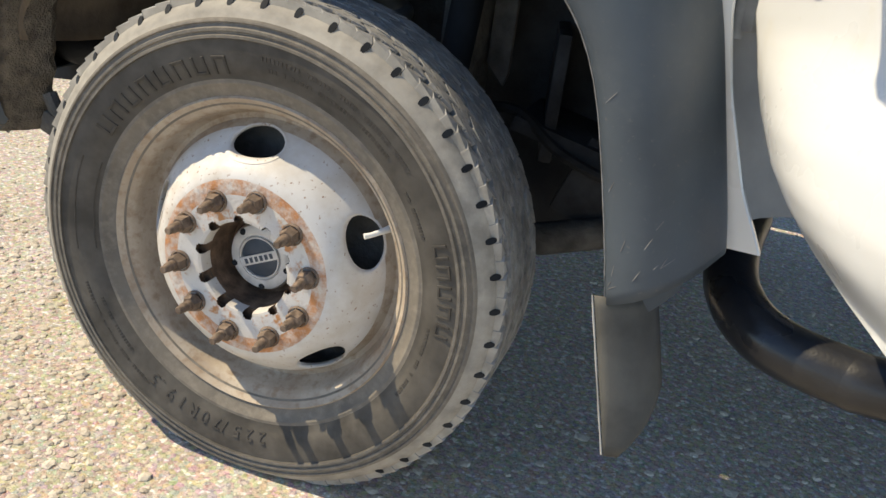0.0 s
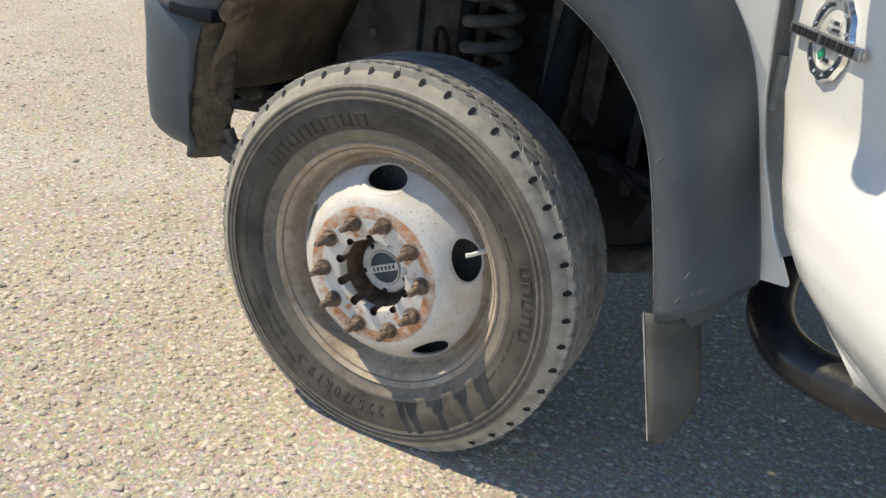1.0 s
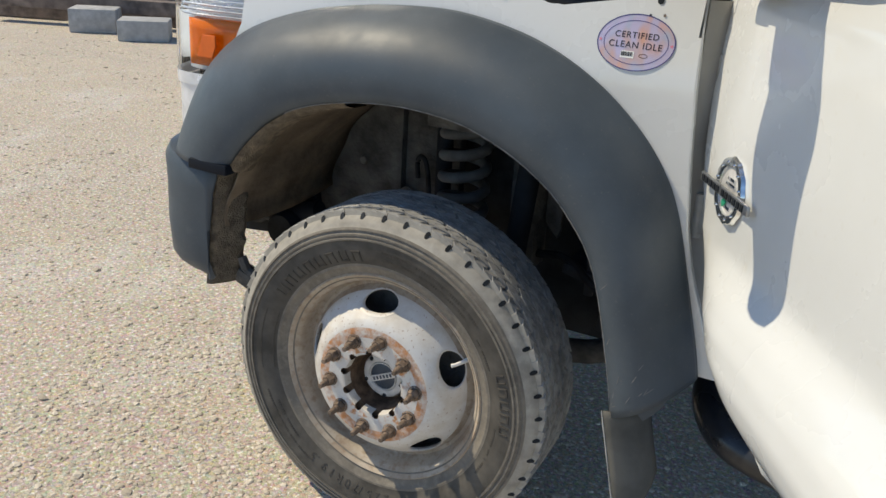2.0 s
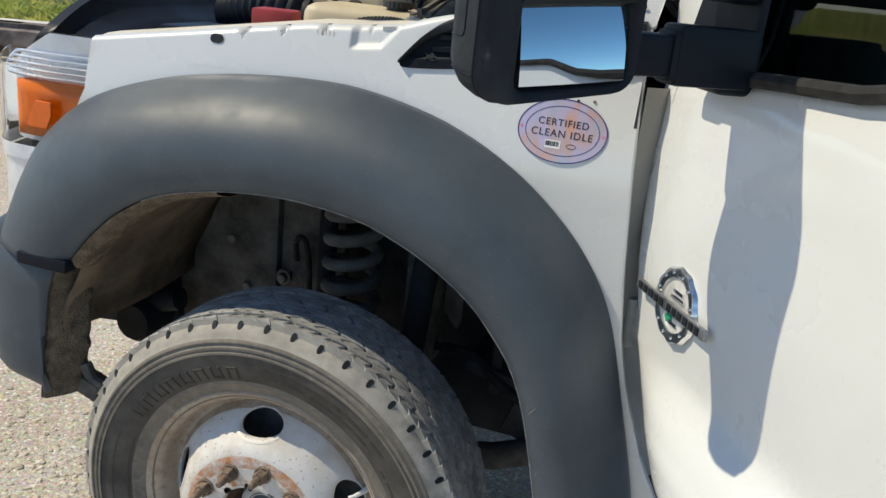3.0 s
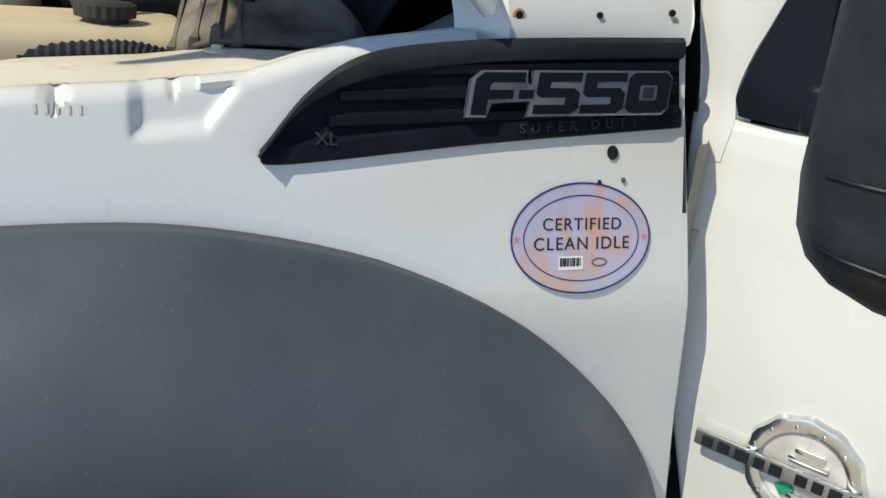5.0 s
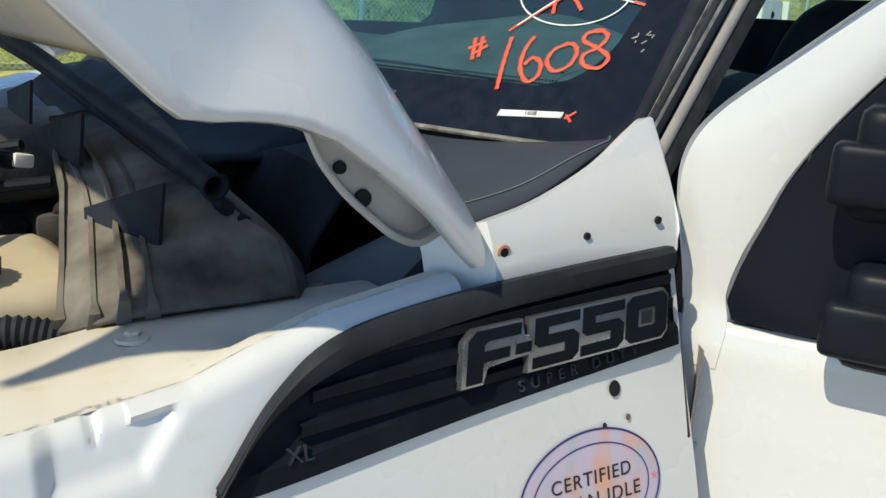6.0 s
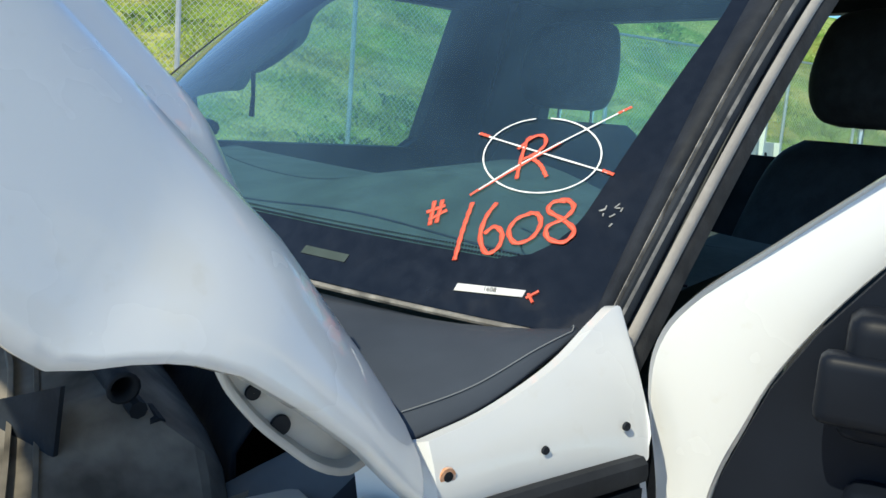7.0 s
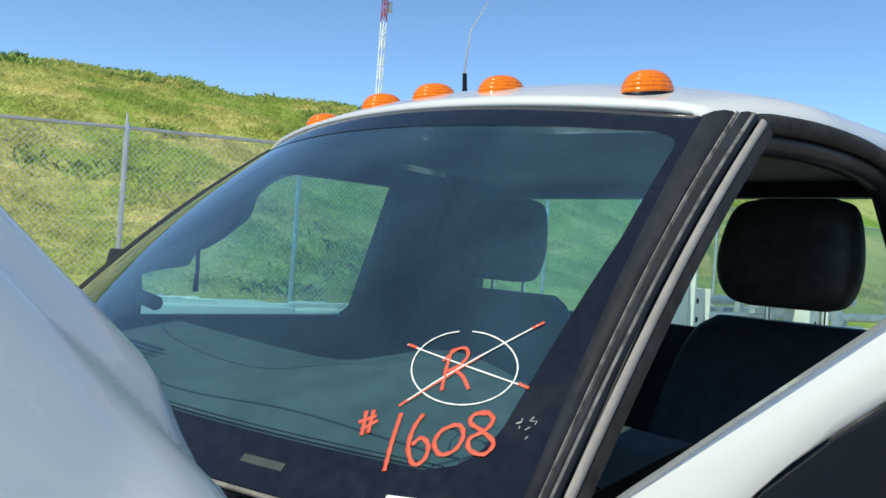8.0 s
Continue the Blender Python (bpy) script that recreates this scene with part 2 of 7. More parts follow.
BAYDUST = plain("dusty_bay_plastic", (0.30, 0.26, 0.20), 0.85, vary=0.5, scale=8, bump=0.3).m
TANK = plain("yellowed_translucent_plastic", (0.60, 0.51, 0.355), 0.5, vary=0.2, scale=6, bump=0.1).m
CHROME = plain("chrome", (0.86, 0.87, 0.88), 0.16, 1.0, vary=0.08, scale=12, bump=0).m
STEEL = plain("galvanised_steel", (0.52, 0.53, 0.53), 0.45, 0.7, vary=0.15, scale=8, bump=0.1).m
WIRE = plain("fence_wire", (0.62, 0.63, 0.62), 0.5, 0.4, vary=0.15, scale=5, bump=0).m
STUD = plain("rusty_steel_stud", (0.21, 0.155, 0.115), 0.7, 0.3, vary=0.45, scale=90, bump=0.4).m
BROWN = plain("rust_brown_steel", (0.15, 0.095, 0.06), 0.85, 0.1, vary=0.5, scale=40, bump=0.5).m
HUBGREY = plain("hub_cap_grey", (0.62, 0.61, 0.59), 0.5, 0.2, vary=0.2, scale=40, bump=0.1).m
HUBDARK = plain("hub_cap_dark", (0.045, 0.062, 0.085), 0.5, 0.0, vary=0.2, scale=40, bump=0.1).m
SEATMAT = plain("black_seat_vinyl", (0.024, 0.027, 0.03), 0.55, spec=0.25, vary=0.3, scale=30, bump=0.3).m
DASH = plain("grey_dashboard", (0.058, 0.080, 0.077), 0.75, spec=0.2, vary=0.25, scale=20, bump=0.3).m
TRIM = plain("grey_cabin_trim", (0.13, 0.14, 0.145), 0.7, spec=0.25, vary=0.2, scale=10, bump=0.2).m
COVER = plain("grey_pillar_plastic", (0.20, 0.215, 0.225), 0.7, spec=0.25, vary=0.15, scale=10, bump=0.1).m
HEADLINER = plain("grey_headliner", (0.12, 0.125, 0.13), 0.9, vary=0.15, scale=60, bump=0.3).m
GLASS = glass("windscreen_glass", (0.54, 0.84, 0.90), dust_haze=0.055)
SIDEGLASS = glass("side_window_glass", (0.66, 0.86, 0.82))
CLEARGLASS = glass("clear_lens", (0.93, 0.95, 0.97))
AMBER = lens_glass("amber_lens", (1.0, 0.23, 0.006), 0.16)
COWLTOP = plain("cowl_plastic", (0.052, 0.061, 0.075), 0.45, spec=0.2, vary=0.3, scale=6, bump=0.08).m
# white shut faces painted grey for the shade in the door gap
PILLARG = plain("shaded_shut_paint", (0.30, 0.295, 0.275), 0.6, vary=0.15, scale=10, bump=0.05).m
EDGESCUFF = plain("pale_scuff", (0.22, 0.22, 0.22), 0.8, vary=0.3, scale=60, bump=0).m
PRINT = plain("black_glass_print", (0.010, 0.012, 0.016), 0.10, vary=0.3, scale=60, bump=0).m
BOWL = plain("lamp_bowl", (0.80, 0.84, 0.90), 0.18, 0.45, vary=0.1, scale=30, bump=0).m
PLATE = plain("satin_badge_metal", (0.42, 0.43, 0.44), 0.32, 0.9, vary=0.1, scale=60, bump=0).m
BADGE = plain("bright_badge_chrome", (0.80, 0.81, 0.80), 0.17, 1.0, vary=0.06, scale=60, bump=0).m
# tyre letters darker than the side wall: their edge shading as colour
LETTER = plain("shaded_letter_rubber", (0.062, 0.056, 0.048), 0.75, vary=0.35, scale=60, bump=0.1).m
MIRROR = Mat("mirror_glass", (0.56, 0.60, 0.66), 0.01, 1.0).m
CONCRETE = plain("concrete", (0.42, 0.42, 0.41), 0.9, vary=0.2, scale=12, bump=0.4).m
TIMBER = plain("weathered_dark_timber", (0.21, 0.165, 0.138), 0.9, vary=0.5, scale=7, bump=0.5).m
PIPEW = plain("white_painted_pipe", (0.72, 0.70, 0.64), 0.6, vary=0.12, scale=6, bump=0.1).m
REDP = plain("red_plastic", (0.35, 0.03, 0.03), 0.5, vary=0.2, scale=20).m
REDPEN = plain("red_paint_marker", (0.80, 0.115, 0.06), 0.6, vary=0.12, scale=60, bump=0).m
WHITEPEN = plain("white_paint_marker", (0.85, 0.85, 0.82), 0.6, vary=0.05, scale=60, bump=0).m
PAPER = plain("white_label", (0.85, 0.85, 0.82), 0.6, vary=0.04, scale=40, bump=0).m
INK = plain("black_ink", (0.015, 0.015, 0.018), 0.5, vary=0.1, scale=60, bump=0).m
BLUEINK = plain("blue_ink", (0.025, 0.025, 0.17), 0.5, vary=0.1, scale=60, bump=0).m
GREENP = plain("green_enamel", (0.02, 0.30, 0.16), 0.4, vary=0.1, scale=60, bump=0).m
FLUIDCAP = plain("black_cap", (0.03, 0.03, 0.03), 0.5, vary=0.3, scale=40).m


# ---------------- mesh helpers ----------------
def finish(name, bm, mat, parent=None, label="", smooth=True, flat_angle=40):
    me = bpy.data.meshes.new(name)
    bmesh.ops.recalc_face_normals(bm, faces=bm.faces)
    bm.to_mesh(me)
    bm.free()
    mats = mat if isinstance(mat, (list, tuple)) else [mat]
    for k in mats:
        me.materials.append(k)
    if smooth:
        me.shade_smooth()
        me.set_sharp_from_angle(angle=radians(flat_angle))
    ob = new(name, me)
    if parent is not None:
        ob.parent = parent
        ob.matrix_parent_inverse = parent.matrix_basis.inverted() if parent.parent is None else Matrix.Identity(4)
    if label:
        ob["label"] = label
    return ob


def part(name, bm, material, parent, label="", smooth=True, flat_angle=40):
    return finish(name, bm, material, parent, label, smooth, flat_angle)


def thing(name, at, label, category, group="", kind=""):
    e = new(name)
    e.empty_display_size = 0.1
    e.matrix_basis = Matrix.Translation(at)
    return tagged(e, label, category, group, kind)


def grid(bm, rows, close_u=False, close_v=False, cap=False):
    """Quads over rows of points. close_v joins the last row to the first; close_u closes each row."""
    vs = [[bm.verts.new(p) for p in r] for r in rows]
    nr, nc = len(vs), len(vs[0])
    for i in range(nr if close_v else nr - 1):
        for j in range(nc if close_u else nc - 1):
            a, b = vs[i][j], vs[i][(j + 1) % nc]
            c, d = vs[(i + 1) % nr][(j + 1) % nc], vs[(i + 1) % nr][j]
            try:
                bm.faces.new((a, b, c, d))
            except ValueError:
                pass
    if cap:
        for r in (vs[0], vs[-1]):
            try:
                bm.faces.new(r)
            except ValueError:
                pass
    return vs


def box(bm, size, m=None, bevel=0.0, seg=2):
    r = bmesh.ops.create_cube(bm, size=1.0, matrix=(m or Matrix.Identity(4)) @ Matrix.Diagonal((*size, 1)))
    if bevel > 0:
        es = list({e for v in r["verts"] for e in v.link_edges})
        bmesh.ops.bevel(bm, geom=es, offset=bevel, segments=seg, affect="EDGES", profile=0.6)


def tube(bm, pts, radius, n=10, cap=True):
    """A round bar along points; radius may be a list."""
    pts = [Vector(p) for p in pts]
    rows = []
    up = Vector((0.03, 0.05, 1))
    for i, p in enumerate(pts):
        d = (pts[min(i + 1, len(pts) - 1)] - pts[max(i - 1, 0)]).normalized()
        a = d.cross(up)
        if a.length < 0.1:
            a = d.cross(Vector((1, 0.1, 0)))
        a.normalize()
        b = d.cross(a)
        r = radius[i] if isinstance(radius, (list, tuple)) else radius
        rows.append([p + r * (math.cos(t) * a + math.sin(t) * b) for t in [2 * math.pi * k / n for k in range(n)]])
    grid(bm, rows, close_u=True, cap=cap)


def spline(pts, n):
    """n points on a smooth line through pts (Catmull-Rom)."""
    pts = [Vector(p) for p in pts]
    ext = [2 * pts[0] - pts[1]] + pts + [2 * pts[-1] - pts[-2]]
    out = []
    for k in range(n):
        s = k / (n - 1) * (len(pts) - 1)
        i = min(int(s), len(pts) - 2)
        t = s - i
        p0, p1, p2, p3 = ext[i : i + 4]
        out.append(0.5 * (2 * p1 + (p2 - p0) * t + (2 * p0 - 5 * p1 + 4 * p2 - p3) * t * t + (3 * p1 - p0 - 3 * p2 + p3) * t ** 3))
    return out


def revolve(bm, profile, n=96, m=None, cap=False):
    """profile of (radius, height) turned round the local z axis."""
    m = m or Matrix.Identity(4)
    rows = [[m @ Vector((r * math.cos(t), r * math.sin(t), h)) for t in [2 * math.pi * k / n for k in range(n)]] for r, h in profile]
    return grid(bm, rows, close_u=True, cap=cap)


def slab(bm, outline, depth, m=None, bevel=0.0):
    """A plate: outline of (a, b) in the local xy plane, thickened by depth along local z."""
    m = m or Matrix.Identity(4)
    lo = [bm.verts.new(m @ Vector((a, b, 0))) for a, b in outline]
    hi = [bm.verts.new(m @ Vector((a, b, depth))) for a, b in outline]
    n = len(lo)
    fs = [bm.faces.new(lo[::-1]), bm.faces.new(hi)]
    for i in range(n):
        fs.append(bm.faces.new((lo[i], lo[(i + 1) % n], hi[(i + 1) % n], hi[i])))
    if bevel > 0:
        bmesh.ops.bevel(bm, geom=list(fs[1].edges) , offset=bevel, segments=2, affect="EDGES", profile=0.6)


def thicken(ob, t, offset=1.0):
    s = ob.modifiers.new("thickness", "SOLIDIFY")
    s.thickness, s.offset = t, offset
    return ob


def lerp(a, b, t):
    return a + (b - a) * t


def curve_at(table, x):
    """Piecewise smooth value through (x, value) pairs."""
    if x <= table[0][0]:
        return table[0][1]
    for (x0, v0), (x1, v1) in zip(table, table[1:]):
        if x <= x1:
            t = (x - x0) / (x1 - x0)
            return lerp(v0, v1, t)
    return table[-1][1]


SIDE = Matrix(((1, 0, 0, 0), (0, 0, -1, 0), (0, 1, 0, 0), (0, 0, 0, 1)))  # local x, y, z to truck rear, up, outward


def words(name, text, size, m, mat, parent, depth=0.002, label="", align="CENTER", shear=0.0, space=1.0):
    """Lettering as mesh, standing at m (text runs along local x)."""
    c = bpy.data.curves.new(name, "FONT")
    c.body, c.size, c.extrude, c.align_x, c.align_y, c.shear, c.space_character = text, size, depth, align, "CENTER", shear, space
    ob = bpy.data.objects.new(name, c)
    scene.collection.objects.link(ob)
    me = bpy.data.meshes.new_from_object(ob.evaluated_get(bpy.context.evaluated_depsgraph_get()))
    bpy.data.objects.remove(ob)
    bpy.data.curves.remove(c)
    me.name = name
    me.transform(m)
    me.materials.clear()
    me.materials.append(mat)
    o = new(name, me)
    o.parent = parent
    if parent is not None:
        o.matrix_parent_inverse = parent.matrix_basis.inverted() if parent.parent is None else Matrix.Identity(4)
    if label:
        o["label"] = label
    return o


# ---------------- ground, hill, fence ----------------
YC = 1.06  # centre line of the truck
FENCE_Y = 11.0


def ground_z(x, y):
    """Level lot; a bank rises behind the fence."""
    z = 0.0
    if y > 5.5:
        base = max(0.0, min(0.75, 0.05 * (x + 10)))
        z = base * min(1, (y - 5.5) / 5.0)
        if y > FENCE_Y - 0.2:
            d = y - FENCE_Y + 0.2
            top = max(3.0, min(9.4, 7.35 + 0.04 * (x - 5))) * (1 if x > -2 else max(0.25, 1 + (x + 2) * 0.06)) * max(0.06, min(1.0, 1 - (x - 53) / 34))
            k = min(1.0, d / 24.0)
            z += (top - base) * (k * k * (3 - 2 * k)) ** 0.85
    return z


def build_ground():
    bm = bmesh.new()
    xs = sorted(set([-400, -150, -60, -30, -20] + [round(-16 + 0.5 * k, 2) for k in range(100)] + [36, 39, 42, 46, 50, 55, 60, 66, 72, 80, 100, 200, 400]))
    ys = sorted(set([-300, -80, -20, -8, -4] + [round(-2.5 + 0.5 * k, 2) for k in range(28)] + [FENCE_Y - 0.2 + 0.8 * k for k in range(40)] + [60, 120, 300]))
    rows = []
    for y in ys:
        row = []
        for x in xs:
            n = 0.012 * noise.noise((x * 1.3, y * 1.3, 0)) if y < FENCE_Y else 0.25 * noise.noise((x * 0.35, y * 0.35, 2)) + 0.2 * noise.noise((x * 0.1, y * 0.1, 5))
            if y > FENCE_Y and y < FENCE_Y + 2:
                n *= 0.2
            if y < FENCE_Y and -12 < x < 3 and -2 < y < 8:
                n = 0.0
            row.append((x, y, ground_z(x, y) + n))
        rows.append(row)
    grid(bm, rows)
    for f in bm.faces:
        c = f.calc_center_median()
        f.material_index = 1 if c.y > FENCE_Y - (0.9 if c.x > -4 else 1.9) else 0
    g = finish("ground", bm, [GRAVEL, GRASS])
    tagged(g, "pale dusty gravel lot with a green grassy bank", "ground", kind="structure")


def build_stones():
    rnd = random.Random(4)
    shapes = []
    for _ in range(7):
        b = bmesh.new()
        bmesh.ops.create_icosphere(b, subdivisions=1, radius=1)
        shapes.append([(v.co * rnd.uniform(0.7, 1.15)).copy() for v in b.verts])
        faces = [[v.index for v in f.verts] for f in b.faces]
        b.free()
    verts, polys = [], []
    spots = [(rnd.uniform(-3.2, 1.6), rnd.uniform(-0.75, 2.0)) for _ in range(22000)] + [(rnd.uniform(-9, -3), rnd.uniform(0.3, 7)) for _ in range(16000)] + [(rnd.uniform(-1.2, 0.3), rnd.uniform(-0.75, 0.6)) for _ in range(9000)]
    for x, y in spots:
        if x * x + (y + 0.0) ** 2 < 0.03:
            continue
        s = 0.0017 + 0.0082 * rnd.random() ** 5 + (0.012 * rnd.random() if rnd.random() < 0.012 else 0)
        if x < -3:
            s *= 1.25
        g = ground_z(x, y)
        turn = Euler((rnd.random() * 6, rnd.random() * 6, rnd.random() * 6)).to_matrix()
        k = len(verts)
        for p in rnd.choice(shapes):
            q = turn @ (p * s)
            verts.append((x + q.x * 1.25, y + q.y * 1.1, g + s * 0.12 + q.z * 0.5))
        polys += [[k + i for i in f] for f in faces]
    me = bpy.data.meshes.new("loose_stones")
    me.from_pydata(verts, [], polys)
    me.materials.append(STONE)
    ob = new("loose_stones", me)
    tagged(ob, "loose pale stones scattered over the gravel", "stones", kind="stuff")


def build_grass():
    rnd = random.Random(9)
    verts, polys = [], []

    def tuft(x, y, h, n, w, spread):
        for _ in range(n):
            a, l = rnd.random() * 6.28, rnd.uniform(0.3, 1.1) * h
            bx, by = x + rnd.gauss(0, spread), y + rnd.gauss(0, spread)
            z = ground_z(bx, by) + (0.25 * noise.noise((bx * 0.35, by * 0.35, 2)) + 0.2 * noise.noise((bx * 0.1, by * 0.1, 5))) * (0.2 if by < FENCE_Y + 2 else 1) - 0.04
            dx, dy = math.cos(a), math.sin(a)
            k = len(verts)
            hh = h * rnd.uniform(0.45, 1.1)
            verts.extend([(bx - dy * w, by + dx * w, z), (bx + dy * w, by - dx * w, z), (bx + dx * l * 0.35 + dy * w * 0.7, by + dy * l * 0.35 - dx * w * 0.7, z + hh * 0.8), (bx + dx * l, by + dy * l, z + hh)])
            polys.extend([(k, k + 1, k + 2), (k, k + 2, k + 3)])

    for _ in range(56000):
        d = rnd.random() ** 1.25 * 26
        y = FENCE_Y + 0.3 + d
        x = rnd.uniform(-4 - d * 0.2, 27 + d * 0.8)
        clump = noise.noise((x * 0.6, y * 0.6, 7)) + 0.5 * noise.noise((x * 1.7, y * 1.7, 3))
        tuft(x, y, 0.075 + 0.13 * max(0, clump) + 0.002 * d, 7, 0.0032 + 0.0003 * d, 0.15)
    for _ in range(5000):
        tuft(rnd.uniform(-17, -4), FENCE_Y + rnd.uniform(-2.2, 3.5), rnd.uniform(0.16, 0.30), 9, 0.006, 0.18)
    for _ in range(2600):
        tuft(rnd.uniform(-4, 42), FENCE_Y + rnd.uniform(19, 27), rnd.uniform(0.10, 0.28), 12, 0.009, 0.35)
    me = bpy.data.meshes.new("bank_grass")
    me.from_pydata(verts, [], polys)
    me.materials.append(BLADE)
    tagged(new("bank_grass", me), "long green and yellowing grass on the bank", "grass", kind="stuff")
    # darker broad-leaved weeds in patches, thickest along the crest
    verts, polys = [], []
    spots = [(rnd.uniform(-4, 40), FENCE_Y + rnd.uniform(21, 26)) for _ in range(80)] + [(rnd.uniform(-4, 34), FENCE_Y + rnd.uniform(1, 22)) for _ in range(300)]
    for x, y in spots:
        high = y > FENCE_Y + 20
        if noise.noise((x * 0.22, y * 0.22, 11)) < (-0.1 if high else 0.08):
            continue
        for _ in range(rnd.randint(2, 6)):
            tuft(x + rnd.gauss(0, 0.5), y + rnd.gauss(0, 0.35), rnd.uniform(0.12, 0.42 if high else 0.30), 44, 0.009, 0.24)
    me = bpy.data.meshes.new("bank_weeds")
    me.from_pydata(verts, [], polys)
    me.materials.append(WEED)
    tagged(new("bank_weeds", me), "dark green weeds in clumps on the bank", "weeds", kind="stuff")


def build_fence():
    f = thing("chain_link_fence", (3, FENCE_Y, ground_z(3, FENCE_Y - 0.3)), "galvanised chain-link fence along the foot of the grassy bank", "fence")
    posts = [3.07 + 2.39 * (k - 10) for k in range(21)]
    top = [(x, FENCE_Y - 0.35, ground_z(x, FENCE_Y - 0.35) + 2.34) for x in posts]
    for x, (px, py, pz) in zip(posts, top):
        bm = bmesh.new()
        tube(bm, [(x, py, ground_z(x, py) - 0.05), (x, py, pz + 0.05)], 0.035, 8)
        tube(bm, [(x, py, pz + 0.02), (x + 0.02, py + 0.12, pz + 0.22)], [0.022, 0.006], 6)
        part("post", bm, STEEL, f)
    bm = bmesh.new()
    tube(bm, top, 0.024, 8)
    part("top_rail", bm, STEEL, f)
    # woven wire: two families of slanted wires
    verts, polys = [], []
    w, step = 0.0036, 0.078
    x0, x1 = posts[0], posts[-1]
    n = int((x1 - x0) / step)
    for k in range(n):
        xa = x0 + k * step
        for sgn in (1, -1):
            xb = xa + sgn * 2.2
            if not x0 <= xb <= x1:
                continue
            za, zb = ground_z(xa, FENCE_Y - 0.35) + 0.02, ground_z(xb, FENCE_Y - 0.35) + 2.31
            i = len(verts)
            yy = FENCE_Y - 0.35 + 0.003 * sgn
            verts += [(xa - w, yy - w, za), (xa + w, yy - w, za), (xa, yy + w, za), (xb - w, yy - w, zb), (xb + w, yy - w, zb), (xb, yy + w, zb)]
            polys += [(i, i + 1, i + 4, i + 3), (i + 1, i + 2, i + 5, i + 4), (i + 2, i, i + 3, i + 5)]
    me = bpy.data.meshes.new("wire_mesh")
    me.from_pydata(verts, [], polys)
    me.materials.append(WIRE)
    o = new("wire_mesh", me)
    o.parent = f
    o.matrix_parent_inverse = f.matrix_basis.inverted()
    o["kind"] = "stuff"


def build_yard():
    """Things lying on the lot beyond the front of the truck."""
    p = thing("white_pipe", (-10.5, 8.9, 0.08), "long white painted pipe lying at the edge of the gravel", "pipe")
    bm = bmesh.new()
    tube(bm, [(-15, 6.6, 0.12), (-9.93, 7.3, 0.11), (-8.87, 7.47, 0.11), (-7.91, 7.84, 0.12), (-4, 9.0, 0.25)], 0.11, 14)
    part("barrel", bm, PIPEW, p)
    for k, (x, y, a, s) in enumerate([(-7.18, 5.42, 0.66, (0.50, 0.42, 0.26)), (-6.36, 5.36, 0.68, (0.52, 0.42, 0.22))]):
        b = thing("concrete_block", (x, y, 0), "pale grey concrete block lying on the gravel", "block", "concrete blocks")
        bm = bmesh.new()
        box(bm, s, pose(x, y, s[2] / 2, 0, 0, math.degrees(a)), 0.02)
        part("body", bm, CONCRETE, b)
    rnd = random.Random(3)
    for k in range(7):
        x, y = -7.6 + rnd.uniform(-1, 0.6), 5.75 + 0.30 * (k % 4)
        z = 0.09 + 0.17 * (k // 4)
        t = thing("timber_beam", (x, y, z - 0.08), "dark weathered timber beam in a low stack", "timber", "timber beams")
        bm = bmesh.new()
        box(bm, (rnd.uniform(2.4, 3.6), 0.22, 0.16), pose(x, y, z, 0, 0, 22 + rnd.uniform(-5, 5)), 0.012)
        part("beam", bm, TIMBER, t)


build_ground()
build_stones()
build_grass()
build_fence()
build_yard()

# ---------------- the truck ----------------
truck = thing("utility_truck", (1.2, YC, 0.0), "white work truck with raised hood, open door and grey flares", "truck")

ARCH_OUT = [(-0.706, 0.80), (-0.664, 0.90), (-0.594, 1.010), (-0.481, 1.104), (-0.330, 1.163), (-0.170, 1.193), (-0.010, 1.205), (0.110, 1.199), (0.250, 1.167), (0.376, 1.111), (0.477, 1.033), (0.545, 0.952), (0.589, 0.862), (0.632, 0.706), (0.662, 0.590), (0.674, 0.535)]
ARCH_IN = [(-0.455, 0.795), (-0.425, 0.835), (-0.381, 0.883), (-0.325, 0.930), (-0.245, 0.972), (-0.126, 1.002), (0.009, 1.014), (0.137, 1.003), (0.215, 0.980), (0.290, 0.945), (0.359, 0.898), (0.405, 0.850), (0.445, 0.795), (0.478, 0.714), (0.516, 0.565), (0.538, 0.460)]


def arch_line(table, n):
    return [(p.x, p.y) for p in spline([(a, b, 0) for a, b in table], n)]


OUT, INN = arch_line(ARCH_OUT, 76), arch_line(ARCH_IN, 76)


